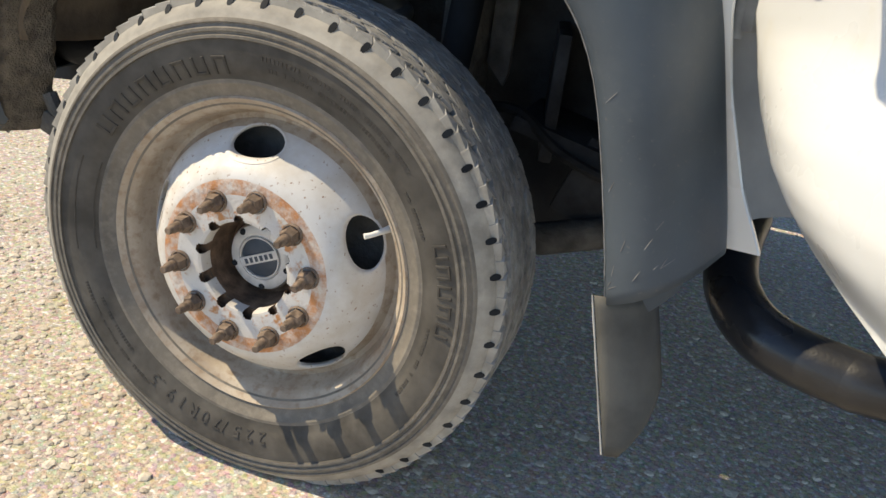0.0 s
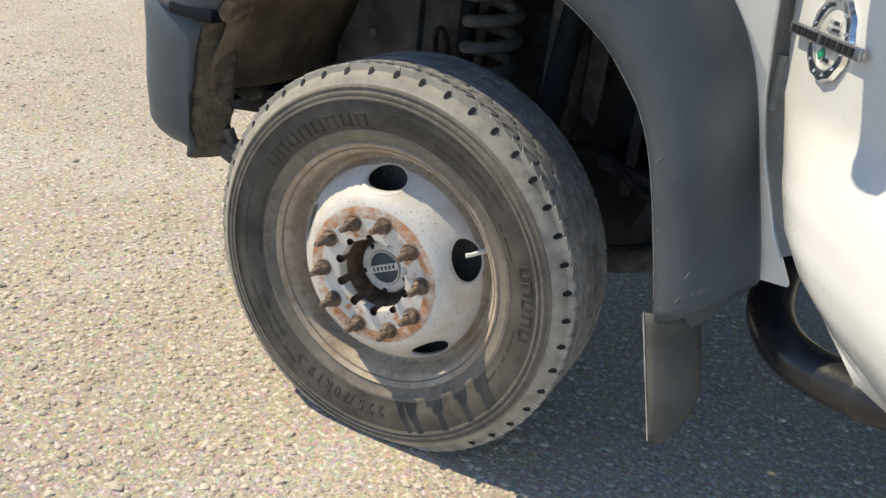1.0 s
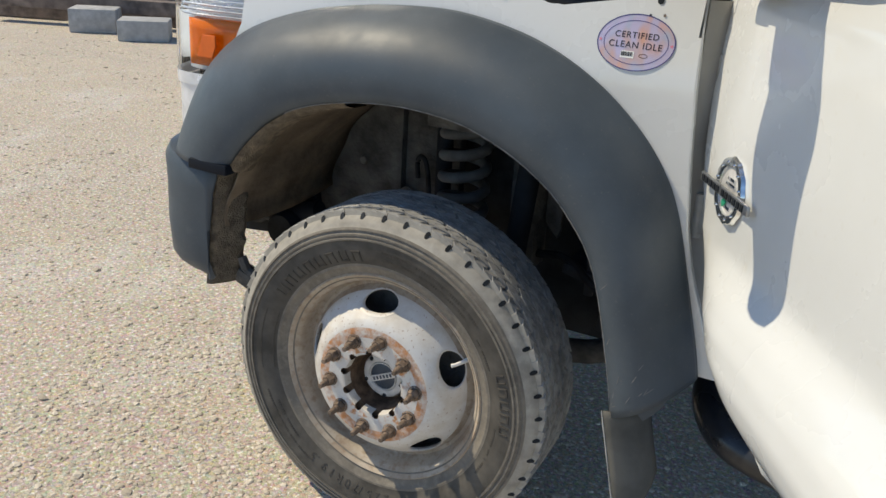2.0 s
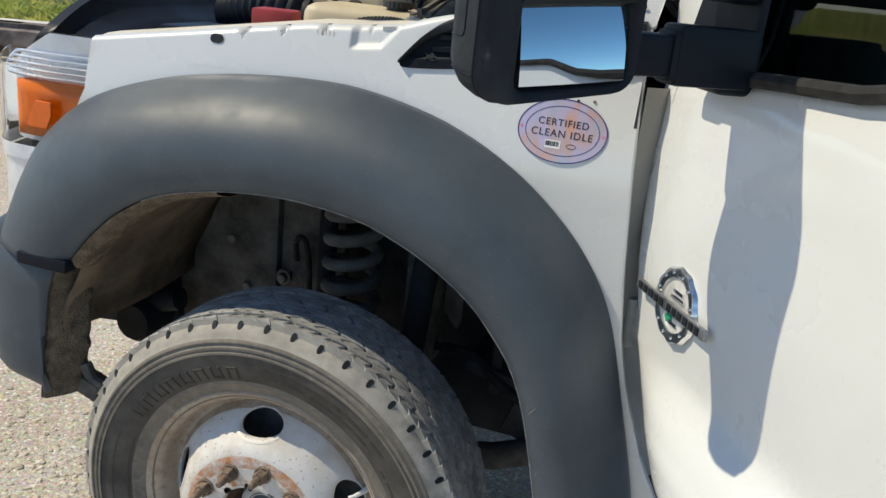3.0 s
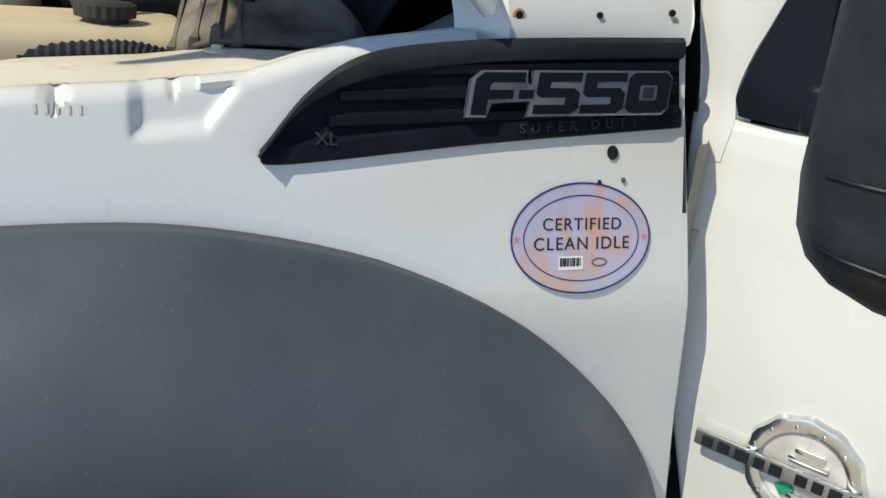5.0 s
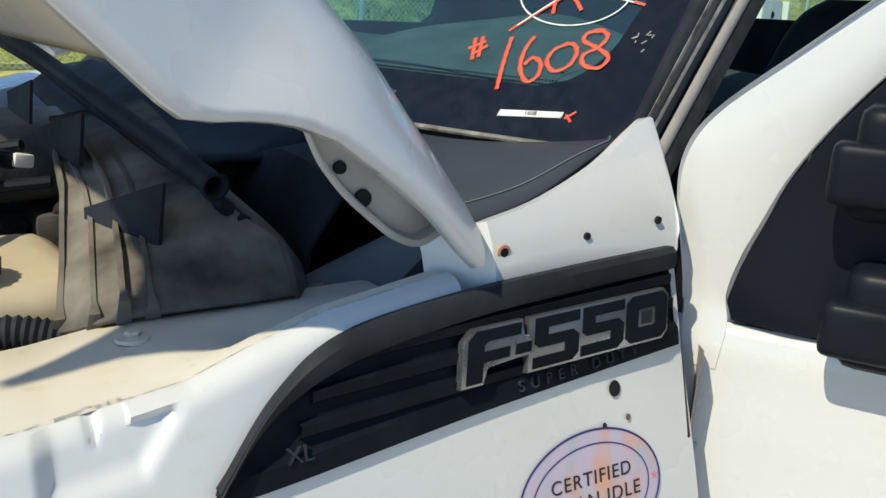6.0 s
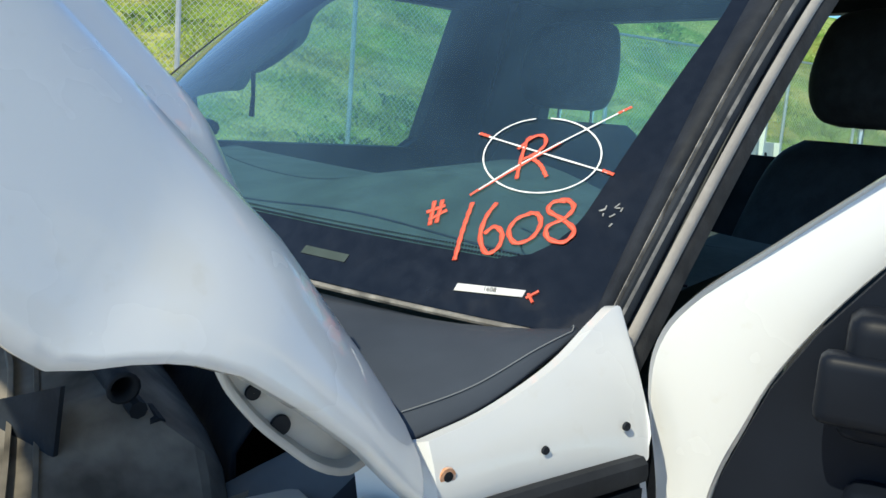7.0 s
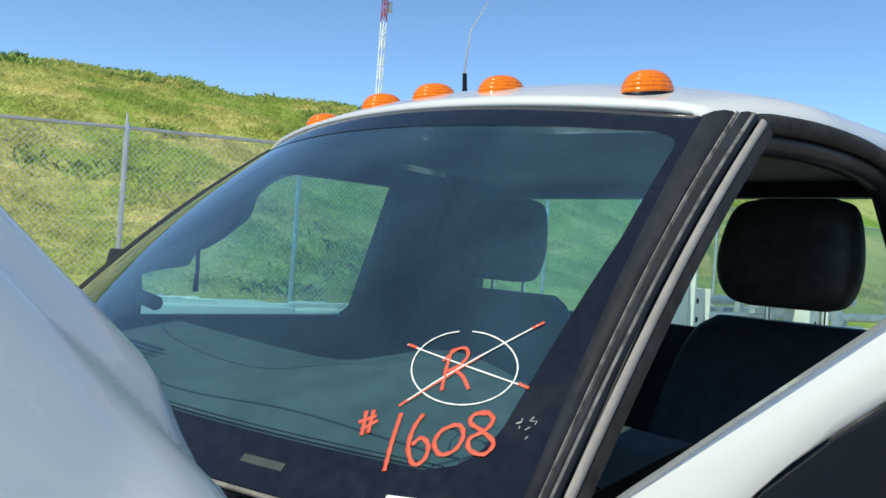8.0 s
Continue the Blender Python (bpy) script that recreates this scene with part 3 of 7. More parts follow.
def build_flare():
    bm = bmesh.new()
    rows = []
    for (ox, oz), (ix, iz) in zip(OUT, INN):
        row = []
        dx, dz = ox - ix, oz - iz
        ln = math.hypot(dx, dz)
        ux, uz = dx / ln, dz / ln
        for s, y in ((0.0, 0.055), (0.0, 0.02), (0.006, 0.004), (0.03, -0.004), (0.12, -0.012), (0.28, -0.016), (0.45, -0.010), (0.60, 0.006), (0.74, 0.028), (0.86, 0.060), (0.95, 0.090), (1.0, 0.106), (1.003, 0.128)):
            row.append((ix + ux * ln * s, y, iz + uz * ln * s))
        rows.append(row)
    grid(bm, rows)
    o = part("wheel_flare", bm, FLARE, truck, "sun-faded grey plastic wheel flare with scuffs", flat_angle=50)
    thicken(o, 0.004, -1)
    # lip worn pale along its inner edge
    bm = bmesh.new()
    tube(bm, [Vector((INN[k][0], 0.004, INN[k][1])) for k in range(18, 76)], [0.0007 + 0.0007 * abs(math.sin(1.7 * k)) for k in range(18, 76)], 6)
    part("worn_lip", bm, EDGESCUFF, o, "pale worn edge of the flare lip")
    # pale scuffs near the foot
    rnd = random.Random(15)
    prof = ((0.0, 0.02), (0.03, -0.004), (0.12, -0.012), (0.28, -0.016), (0.45, -0.010), (0.60, 0.006), (0.74, 0.028), (0.86, 0.060))

    def on_flare(k, s):
        i = min(int(k), 74)
        ox, oz = lerp(OUT[i][0], OUT[i + 1][0], k - i), lerp(OUT[i][1], OUT[i + 1][1], k - i)
        ix, iz = lerp(INN[i][0], INN[i + 1][0], k - i), lerp(INN[i][1], INN[i + 1][1], k - i)
        return Vector((lerp(ix, ox, s), curve_at(prof, s) - 0.0003, lerp(iz, oz, s)))

    for _ in range(12):
        k, s = rnd.uniform(64, 74), rnd.uniform(0.03, 0.5)
        dk, ds = rnd.uniform(-0.9, -0.2), rnd.uniform(0.02, 0.12)
        bm = bmesh.new()
        tube(bm, [on_flare(k + dk * t, s + ds * t) for t in (0, 0.33, 0.66, 1)], [0.0004, 0.0007, 0.0006, 0.0003], 5)
        part("scuff", bm, EDGESCUFF, o)
    # caked mud along the front lip
    bm = bmesh.new()
    rnd = random.Random(5)
    rows = []
    for k in range(0, 26):
        ix, iz = INN[k]
        j = rnd.uniform(-0.006, 0.006)
        rows.append([(ix + 0.001, 0.006, iz - 0.001), (ix + 0.006 + j * 0.4, 0.012, iz - 0.006 + j * 0.4), (ix + 0.014 + j * 0.6, 0.03, iz - 0.013), (ix + 0.016, 0.075 + j, iz - 0.015), (ix + 0.008, 0.10, iz - 0.002)])
    grid(bm, rows)
    part("mud_cake", bm, MUDLIP, truck, "dried pale mud caked under the flare lip")


def fender_y(x, z):
    t = max(0.0, z - 1.10)
    return 0.115 + 0.3 * t * t / (t + 0.04) + 0.02 * max(0, -x - 0.25) + 0.05 * max(0, 0.85 - z)


TOPLINE = [(-0.60, 1.200), (-0.50, 1.223), (-0.226, 1.268), (-0.04, 1.299), (0.06, 1.307), (0.14, 1.318), (0.188, 1.334), (0.241, 1.348), (0.332, 1.362), (0.345, 1.363)]
REAR = [(0.40, 0.760), (0.54, 0.716), (0.613, 0.676), (0.751, 0.626), (0.842, 0.604), (0.979, 0.588), (1.143, 0.574), (1.288, 0.565), (1.40, 0.560)]


def arch_x(z, rear):
    side = [p for p in OUT if (p[0] > -0.01) == rear]
    side.sort(key=lambda p: p[1])
    return curve_at([(b, a) for a, b in side], z)


def build_fender():
    bm = bmesh.new()

    def patch(z0, z1, nz, left, right, nx):
        rows = []
        for i in range(nz + 1):
            z = lerp(z0, z1, i / nz)
            xl, xr = left(z), right(z)
            rows.append([(lerp(xl, xr, j / nx), fender_y(lerp(xl, xr, j / nx), z), z) for j in range(nx + 1)])
        grid(bm, rows)

    rear = lambda z: curve_at(REAR, z)
    front = lambda z: -0.50 - 0.10 * max(0, (1.12 - z)) / 0.2
    patch(0.535, 1.203, 30, lambda z: arch_x(z, True) - 0.012, rear, 10)
    patch(1.00, 1.203, 10, front, lambda z: arch_x(z, False) + 0.012, 10)
    # top band: from the arch's crown to the top edge, with stamped notches and one long pocket
    def stamped(x, z, t):
        d = 0.0
        for xn in (-0.167, -0.087, -0.006, 0.081):
            w = 0.013 * (1 - (t - z) / 0.020)
            if w > 0.0005:
                d = max(d, 0.014 * max(0, 1 - abs(x - xn) / w))
        e = min((x - 0.046) / 0.012, (0.145 - 0.9 * (t - z) - x) / 0.012, (z - (t - 0.042)) / 0.010, 1.0)
        return max(d, 0.008 * max(0.0, e))

    rows = []
    for k in range(420):
        x = lerp(-0.50, 0.565, k / 419)
        t = curve_at(TOPLINE, x) if x < 0.345 else lerp(1.340, 1.362, (x - 0.345) / 0.22)
        x = min(x, rear(1.25) + 0.0)
        col = []
        for j in range(25):
            z = lerp(1.20, t - 0.010, j / 24)
            col.append((x, fender_y(x, z) + (stamped(x, z, t) if z > 1.25 else 0), z))
        y1 = fender_y(x, t)
        n = stamped(x, t, t) if x < 0.10 else 0
        col += [(x, y1 + 0.002 + n, t - 0.004), (x, y1 + 0.010 + n, t), (x, y1 + 0.02 + n * 0.5, t)]
        rows.append(col)
    grid(bm, rows)
    # folded rear edge
    rows = []
    for k in range(30):
        z = lerp(0.535, 1.36, k / 29)
        x = rear(z)
        y = fender_y(x, z)
        rows.append([(x, y, z), (x + 0.003, y + 0.003, z), (x + 0.003, y + 0.02, z), (x - 0.03, y + 0.03, z)])
    grid(bm, rows)
    part("fender", bm, WHITE, truck, "white fender panel with small drilled holes", flat_angle=30)
    # inner ledge with stamped notches
    bm = bmesh.new()
    rows = []
    for k in range(120):
        x = lerp(-0.50, 0.335, k / 119)
        t = curve_at(TOPLINE, x)
        y0 = fender_y(x, t) + 0.018
        n = 0.0
        b = 0.0
        flat = min(t, 1.318)
        rows.append([(x, y0, t), (x, y0 + 0.012 + n * 0.6, t - n * 0.4 - b * 0.4), (x, y0 + 0.03 + n, flat + 0.004 - b), (x, y0 + 0.07, flat + 0.006), (x, y0 + 0.12, flat + 0.004), (x, y0 + 0.15, flat - 0.02), (x, y0 + 0.155, flat - 0.10)])
    grid(bm, rows)
    part("fender_ledge", bm, DUSTY, truck, "dusty inner fender ledge with stamped notches")


def hole(name, x, y, z, r, parent, mat, squash=1.0, ring=None):
    bm = bmesh.new()
    m = Matrix.Translation((x, y, z)) @ SIDE @ Matrix.Diagonal((1, squash, 1, 1))
    revolve(bm, [(0.0001, 0.0012), (r, 0.0012), (r * 1.06, -0.001)], 20, m)
    part(name, bm, mat, parent)


# ---- wheel ----
HUB = Vector((0.0, 0.0, 0.381))
WHEEL_M = Matrix.Translation(HUB) @ Matrix.Rotation(radians(1.3), 4, "Z") @ Matrix(((1, 0, 0, 0), (0, 0, -1, 0), (0, 1, 0, 0), (0, 0, 0, 1)))
# local: x to the rear, y up, z outward


def on_wheel(r, deg, h):
    a = radians(deg)
    return WHEEL_M @ Vector((r * math.cos(a), r * math.sin(a), h))


def squash_ground(bm):
    for v in bm.verts:
        if v.co.z < 0.003:
            d = 0.003 - v.co.z
            v.co.z = 0.003
            v.co.y += (-0.25 if v.co.y < 0.03 else 0.25) * d


def build_wheel():
    # disc: bolt pad, dished slope, rim barrel and flange
    prof = [(0.073, 0.012), (0.073, 0.040), (0.075, 0.045), (0.0775, 0.0455), (0.080, 0.046), (0.0825, 0.046), (0.085, 0.046), (0.0875, 0.046), (0.095, 0.046), (0.108, 0.046), (0.117, 0.046), (0.126, 0.046), (0.134, 0.046), (0.141, 0.045), (0.147, 0.043), (0.157, 0.037), (0.168, 0.026), (0.180, 0.012), (0.192, -0.004), (0.202, -0.018), (0.210, -0.032), (0.216, -0.042), (0.224, -0.044), (0.229, -0.036), (0.232, -0.022), (0.234, -0.008), (0.239, 0.002), (0.246, 0.006), (0.251, 0.013), (0.255, 0.017), (0.258, 0.014), (0.258, 0.0)]
    fine = []
    for (r0, h0), (r1, h1) in zip(prof, prof[1:]):
        n = 4 if 0.155 < r0 < 0.215 else 1
        fine += [(lerp(r0, r1, i / n), lerp(h0, h1, i / n)) for i in range(n)]
    prof = fine + [prof[-1]]
    bm = bmesh.new()
    rows = []
    N = 300
    HOLES = [22 + 72 * k for k in range(5)]
    for r, h in prof:
        rows.append([WHEEL_M @ Vector((r * math.cos(2 * math.pi * k / N), r * math.sin(2 * math.pi * k / N), h)) for k in range(N)])
    grid(bm, rows, close_u=True)
    gone = []
    for f in bm.faces:
        c = WHEEL_M.inverted() @ f.calc_center_median()
        r, a = math.hypot(c.x, c.y), math.degrees(math.atan2(c.y, c.x))
        for hdeg in HOLES:
            d = (a - hdeg + 180) % 360 - 180
            e = (radians(d) * 0.185 / 0.046) ** 2 + ((r - 0.187) / 0.0215) ** 2
            if e < 1:
                gone.append(f)
                break
        for k in range(10):
            d = (a - 98 + 36 * k + 180) % 360 - 180
            if r < 0.09 and c.z > 0.02 and (radians(d) * 0.075 / 0.0088) ** 2 + ((r - 0.074) / 0.0118) ** 2 < 1:
                gone.append(f)
                break
        if 0.080 < r < 0.142:
            f.material_index = 1 if r > 0.117 else 3
        elif r > 0.205:
            f.material_index = 2
    bmesh.ops.delete(bm, geom=gone, context="FACES")
    w = part("front_wheel", bm, [RIM, RUST, BARREL, PADPAINT], truck, "grey-white steel wheel with rust round the bolt circle")
    # hand-hole rims
    for hdeg in HOLES:
        bm = bmesh.new()
        ring = []
        for k in range(28):
            t = 2 * math.pi * k / 28
            r = 0.187 + 0.0215 * math.sin(t)
            a = hdeg + math.degrees(0.046 * math.cos(t) / 0.185)
            h = curve_at([(0.157, 0.037), (0.168, 0.026), (0.180, 0.012), (0.192, -0.004), (0.202, -0.018), (0.210, -0.032)], r)
            r2 = 0.187 + 0.0185 * math.sin(t)
            a2 = hdeg + math.degrees(0.043 * math.cos(t) / 0.185)
            ring.append([on_wheel(r + 0.0025 * math.sin(t), hdeg + math.degrees(0.049 * math.cos(t) / 0.185), h + 0.0012 - 0.0025 * math.sin(t)), on_wheel(r, a, h + 0.001), on_wheel(r2, a2, h - 0.003), on_wheel(r2, a2, h - 0.012)])
        grid(bm, ring, close_v=True)
        part("hand_hole", bm, RIM, w)
    # hub bore and cap
    bm = bmesh.new()
    revolve(bm, [(0.0738, 0.028), (0.0725, 0.020), (0.071, -0.01), (0.066, -0.03), (0.055, -0.034)], 64, WHEEL_M)
    part("hub_bore", bm, BROWN, w, "rust brown hub bore")
    bm = bmesh.new()
    revolve(bm, [(0.056, -0.034), (0.056, -0.012), (0.053, -0.006), (0.045, -0.003), (0.038, -0.003), (0.036, -0.006), (0.0001, -0.006)], 64, WHEEL_M)
    part("hub_cap", bm, HUBGREY, w, "dull grey plastic hub cap")
    for k in range(5):
        bm = bmesh.new()
        t = 60 + 72 * k
        revolve(bm, [(0.0001, -0.0022), (0.0048, -0.0022), (0.0052, -0.006)], 12, WHEEL_M @ Matrix.Translation((0.0485 * math.cos(radians(t)), 0.0485 * math.sin(radians(t)), 0)))
        part("cap_notch", bm, BAY, w)
    bm = bmesh.new()
    revolve(bm, [(0.0350, -0.0055), (0.0345, -0.0012), (0.0325, -0.0012), (0.0320, -0.004)], 48, WHEEL_M)
    part("emblem_ring", bm, HUBGREY, w)
    bm = bmesh.new()
    revolve(bm, [(0.0322, -0.0050), (0.030, -0.0036), (0.0001, -0.0026)], 48, WHEEL_M)
    part("cap_emblem", bm, HUBDARK, w, "dark blue round emblem with a pale bar")
    bm = bmesh.new()
    box(bm, (0.070, 0.015, 0.004), WHEEL_M @ pose(0, 0, -0.0015, 0, 0, 25), 0.001)
    part("emblem_bar", bm, HUBGREY, w)
    bm = bmesh.new()
    for k in range(6):
        box(bm, (0.0055, 0.0085, 0.0012), WHEEL_M @ pose(0, 0, 0.0006, 0, 0, 25) @ pose(-0.0235 + 0.0094 * k, 0, 0), 0.0004)
    part("emblem_mark", bm, HUBDARK, w)
    rnd = random.Random(2)
    for k in range(10):
        a = 116.2 - 36 * k
        bm = bmesh.new()
        m = WHEEL_M @ Matrix.Translation((0.1125 * math.cos(radians(a)), 0.1125 * math.sin(radians(a)), 0)) @ pose(0, 0, 0, rnd.uniform(-2, 2), rnd.uniform(-2, 2), rnd.uniform(0, 60))
        revolve(bm, [(0.0170, 0.046), (0.0175, 0.049), (0.0155, 0.051)], 20, m)
        revolve(bm, [(0.0142, 0.049), (0.0142, 0.063), (0.0115, 0.067)], 6, m, cap=True)
        revolve(bm, [(0.0075, 0.064), (0.0078, 0.072), (0.0070, 0.073), (0.0078, 0.0745), (0.0078, 0.082), (0.0062, 0.085), (0.0062, 0.092), (0.005, 0.094)], 12, m, cap=True)
        part("lug_nut", bm, STUD, w, "rusty lug nut on its stud" if k == 0 else "")
    # dark recess behind the notches round the bore
    bm = bmesh.new()
    revolve(bm, [(0.0735, 0.030), (0.090, 0.030), (0.090, 0.0445)], 64, WHEEL_M)
    part("bore_recess", bm, BROWN, w)
    bm = bmesh.new()
    tube(bm, [on_wheel(0.222, 24.5, -0.03), on_wheel(0.215, 25, -0.012), on_wheel(0.205, 25.5, 0.004), on_wheel(0.198, 26, 0.010)], [0.006, 0.0045, 0.004, 0.0045], 10)
    part("valve_stem", bm, PAPER, w, "pale valve stem")
    # dark inside behind the holes
    bm = bmesh.new()
    revolve(bm, [(0.07, -0.06), (0.21, -0.075), (0.222, -0.05)], 64, WHEEL_M)
    part("brake_shield", bm, MUD, w)
    # tyre: side walls and carcass
    TD = 0.042
    tp = [(0.250, 0.048), (0.268, 0.058), (0.274, 0.062), (0.277, 0.066), (0.280, 0.0665), (0.284, 0.0655), (0.296, 0.0745), (0.312, 0.080), (0.330, 0.0825), (0.342, 0.0825), (0.3435, 0.0855), (0.3475, 0.0855), (0.349, 0.0815), (0.352, 0.0815), (0.3535, 0.0842), (0.3575, 0.0842), (0.359, 0.0800), (0.364, 0.079), (0.3655, 0.0815), (0.369, 0.0810), (0.371, 0.0770), (0.378, 0.0735), (0.385, 0.0675), (0.391, 0.0595), (0.395, 0.050), (0.392, 0.036), (0.391, 0.0)]
    full = [(r if r > 0.27 else r - 0.006, h - TD) for r, h in tp] + [(0.391, -0.14), (0.394, -0.162), (0.388, -0.182), (0.36, -0.192), (0.31, -0.190), (0.260, -0.165)]
    bm = bmesh.new()
    revolve(bm, full, 200, WHEEL_M)
    squash_ground(bm)
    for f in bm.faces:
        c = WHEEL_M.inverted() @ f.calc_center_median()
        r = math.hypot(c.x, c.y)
        # index 2: groove floors under the blocks, blackened for the shade in them
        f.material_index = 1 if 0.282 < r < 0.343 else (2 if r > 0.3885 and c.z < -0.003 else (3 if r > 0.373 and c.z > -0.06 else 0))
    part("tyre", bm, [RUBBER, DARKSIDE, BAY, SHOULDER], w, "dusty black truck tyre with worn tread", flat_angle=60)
    # tread blocks
    bm = bmesh.new()
    NB = 46
    rt = random.Random(77)
    for i in range(NB):
        a0 = 360 / NB * i
        for (h0, h1, off, wdt) in ((a - TD, b - TD, c_, d_) for a, b, c_, d_ in ((0.058, 0.0325, 0.0, 0.97), (0.0300, 0.0065, 0.5, 0.90), (0.0030, -0.0230, 0.0, 0.90), (-0.0270, -0.0530, 0.5, 0.90), (-0.0575, -0.0900, 0.0, 0.90), (-0.0945, -0.126, 0.5, 0.90))):
            c = a0 + off * 360 / NB + rt.uniform(-0.12, 0.12)
            da = 360 / NB * wdt / 2
            sk = 360 / NB * 0.17
            wear = rt.uniform(-0.0006, 0.0005)
            shoulder = h0 > 0.05 - TD
            for c, half in ((c - da * 0.51, 1), (c + da * 0.51, -1)):
                pts = []
                for (rr, hh0, hh1, k) in ((0.385, h0, h1, 1.0), (0.4056 + wear, h0 - (0.004 if shoulder else 0.001), h1 + 0.001, 0.94)):
                    pts.append([on_wheel(rr - (0.004 if (shoulder and kk in (0, 3)) else 0), c + s * da * (0.497 if shoulder else 0.465 * k) + z * sk * (0.5 if shoulder else 1), hh + (0 if shoulder and hh == hh0 else 0.0013 * s * half)) for kk, (s, hh, z) in enumerate(((-1, hh0, -1), (-1, (hh0 + hh1) / 2, 0.9), (-1, hh1, -1), (1, hh1, -1), (1, (hh0 + hh1) / 2, 0.9), (1, hh0, -1)))])
                lo = [bm.verts.new(p) for p in pts[0]]
                hi = [bm.verts.new(p) for p in pts[1]]
                bm.faces.new(hi)
                for j in range(6):
                    fc = bm.faces.new((lo[j], lo[(j + 1) % 6], hi[(j + 1) % 6], hi[j]))
                    fc.material_index = 1 if shoulder and j == 5 else 0
    squash_ground(bm)
    part("tread", bm, [TREAD, SHOULDER], w, "zigzag tread blocks", smooth=False)
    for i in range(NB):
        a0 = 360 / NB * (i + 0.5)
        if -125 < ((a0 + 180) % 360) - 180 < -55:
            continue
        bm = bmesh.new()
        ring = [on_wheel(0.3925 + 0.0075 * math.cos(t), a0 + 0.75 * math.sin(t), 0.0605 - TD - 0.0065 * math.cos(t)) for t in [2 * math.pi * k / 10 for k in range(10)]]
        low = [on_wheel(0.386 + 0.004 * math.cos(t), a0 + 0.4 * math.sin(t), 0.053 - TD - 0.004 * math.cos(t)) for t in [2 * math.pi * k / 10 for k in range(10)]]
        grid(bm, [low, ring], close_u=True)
        # flat dark cap painted in for the notch's shaded hollow
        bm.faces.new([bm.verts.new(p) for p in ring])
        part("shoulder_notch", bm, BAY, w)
    # raised lettering: the size can be read, the maker's words are plain bars
    def side_h(r):
        return curve_at([(0.284, 0.0655), (0.296, 0.0745), (0.312, 0.080), (0.330, 0.0825), (0.342, 0.0825)], r) - TD

    def seat(r, deg):
        """Local axes on the side wall: x clockwise, y outward from the hub."""
        a = radians(deg)
        slope = (side_h(r + 0.006) - side_h(r - 0.006)) / 0.012
        up = Vector((math.cos(a), math.sin(a), slope)).normalized()
        right = Vector((math.sin(a), -math.cos(a), 0))
        n = right.cross(up)
        p = Vector((r * math.cos(a), r * math.sin(a), side_h(r) + 0.0002))
        return WHEEL_M @ Matrix(((right.x, up.x, n.x, p.x), (right.y, up.y, n.y, p.y), (right.z, up.z, n.z, p.z), (0, 0, 0, 1)))

    deg = -82.0
    for ch in "225/70R19.5":
        words("size_lettering", ch, 0.030, seat(0.3045, deg), LETTER, w, 0.0011)
        deg -= 2.6 if ch in "/." else 4.5
    for first, step, n, r, hgt, wid in ((146, 6.5, 8, 0.3055, 0.028, 0.026), (19, 5.4, 5, 0.3235, 0.022, 0.024)):
        for k in range(n):
            bm = bmesh.new()
            m4 = seat(r, first - step * k)
            for dx, ww in ((-wid * 0.36, wid * 0.16), (wid * 0.36, wid * 0.16)):
                box(bm, (ww, hgt, 0.0034), m4 @ pose(dx, 0, 0), 0.0006)
            box(bm, (wid * 0.6, hgt * 0.16, 0.0034), m4 @ pose(0, hgt * 0.42 * (1 if k % 2 else -1), 0), 0.0006)
            part("plain_mark", bm, LETTER, w)
    bm = bmesh.new()
    rnd = random.Random(33)
    for first, last, r, hgt in ((88, 40, 0.322, 0.007), (86, 46, 0.307, 0.006), (36, 22, 0.300, 0.006), (200, 236, 0.318, 0.005), (206, 226, 0.302, 0.005), (-4, -30, 0.302, 0.005)):
        a, sgn = first, (1 if last > first else -1)
        while (last - a) * sgn > 0:
            wid = rnd.choice((0.003, 0.004, 0.005))
            box(bm, (wid, hgt, 0.0014), seat(r, a))
            a += sgn * (math.degrees((wid + 0.0022) / r) + (1.6 if rnd.random() < 0.14 else 0))
    for first, last, r in ((160, 190, 0.318), (160, 190, 0.290)):
        a = first
        while a < last:
            box(bm, (0.012, 0.0016, 0.0016), seat(r, a))
            a += 2.0
    part("raised_mark", bm, LETTER, w, "rows of small raised marks")["kind"] = "stuff"
    return w


CY = 1.034  # the cab's own centre line, before it is turned into place
CAB = Matrix.Translation((0.58, 0.27, 0)) @ Matrix.Rotation(radians(5.5), 4, "Z") @ Matrix.Translation((-0.58, -0.27, 0))


def ws_raw(u, v, lift=0.0):
    """A place on the windscreen, u across and v up."""
    y = CY + u * lerp(0.765, 0.625, v)
    x = lerp(0.40 + 0.175 * u * u, 0.975 + 0.125 * u * u, v)
    z = lerp(1.435, 1.965 - 0.03 * u * u, v) + 0.03 * math.sin(math.pi * v)
    return Vector((x - lift * 0.7, y, z + lift * 0.7))


def ws(u, v, lift=0.0):
    return CAB @ ws_raw(u, v, lift)


def build_glass():
    bm = bmesh.new()
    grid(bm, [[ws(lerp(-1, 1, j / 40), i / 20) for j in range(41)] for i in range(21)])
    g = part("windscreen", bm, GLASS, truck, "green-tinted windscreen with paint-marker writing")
    g.visible_shadow = False


def in_cab(build, *args):
    """Build in the cab's own axes, then turn the new meshes into place."""
    before = set(bpy.data.objects)
    build(*args)
    for ob in set(bpy.data.objects) - before:
        if ob.type == "MESH":
            ob.data.transform(CAB)
        else:
            ob.matrix_basis = Matrix.Translation(CAB @ ob.matrix_basis.translation)
            for c in ob.children:
                c.matrix_parent_inverse = ob.matrix_basis.inverted()


build_glass()
build_flare()
build_fender()
build_wheel()


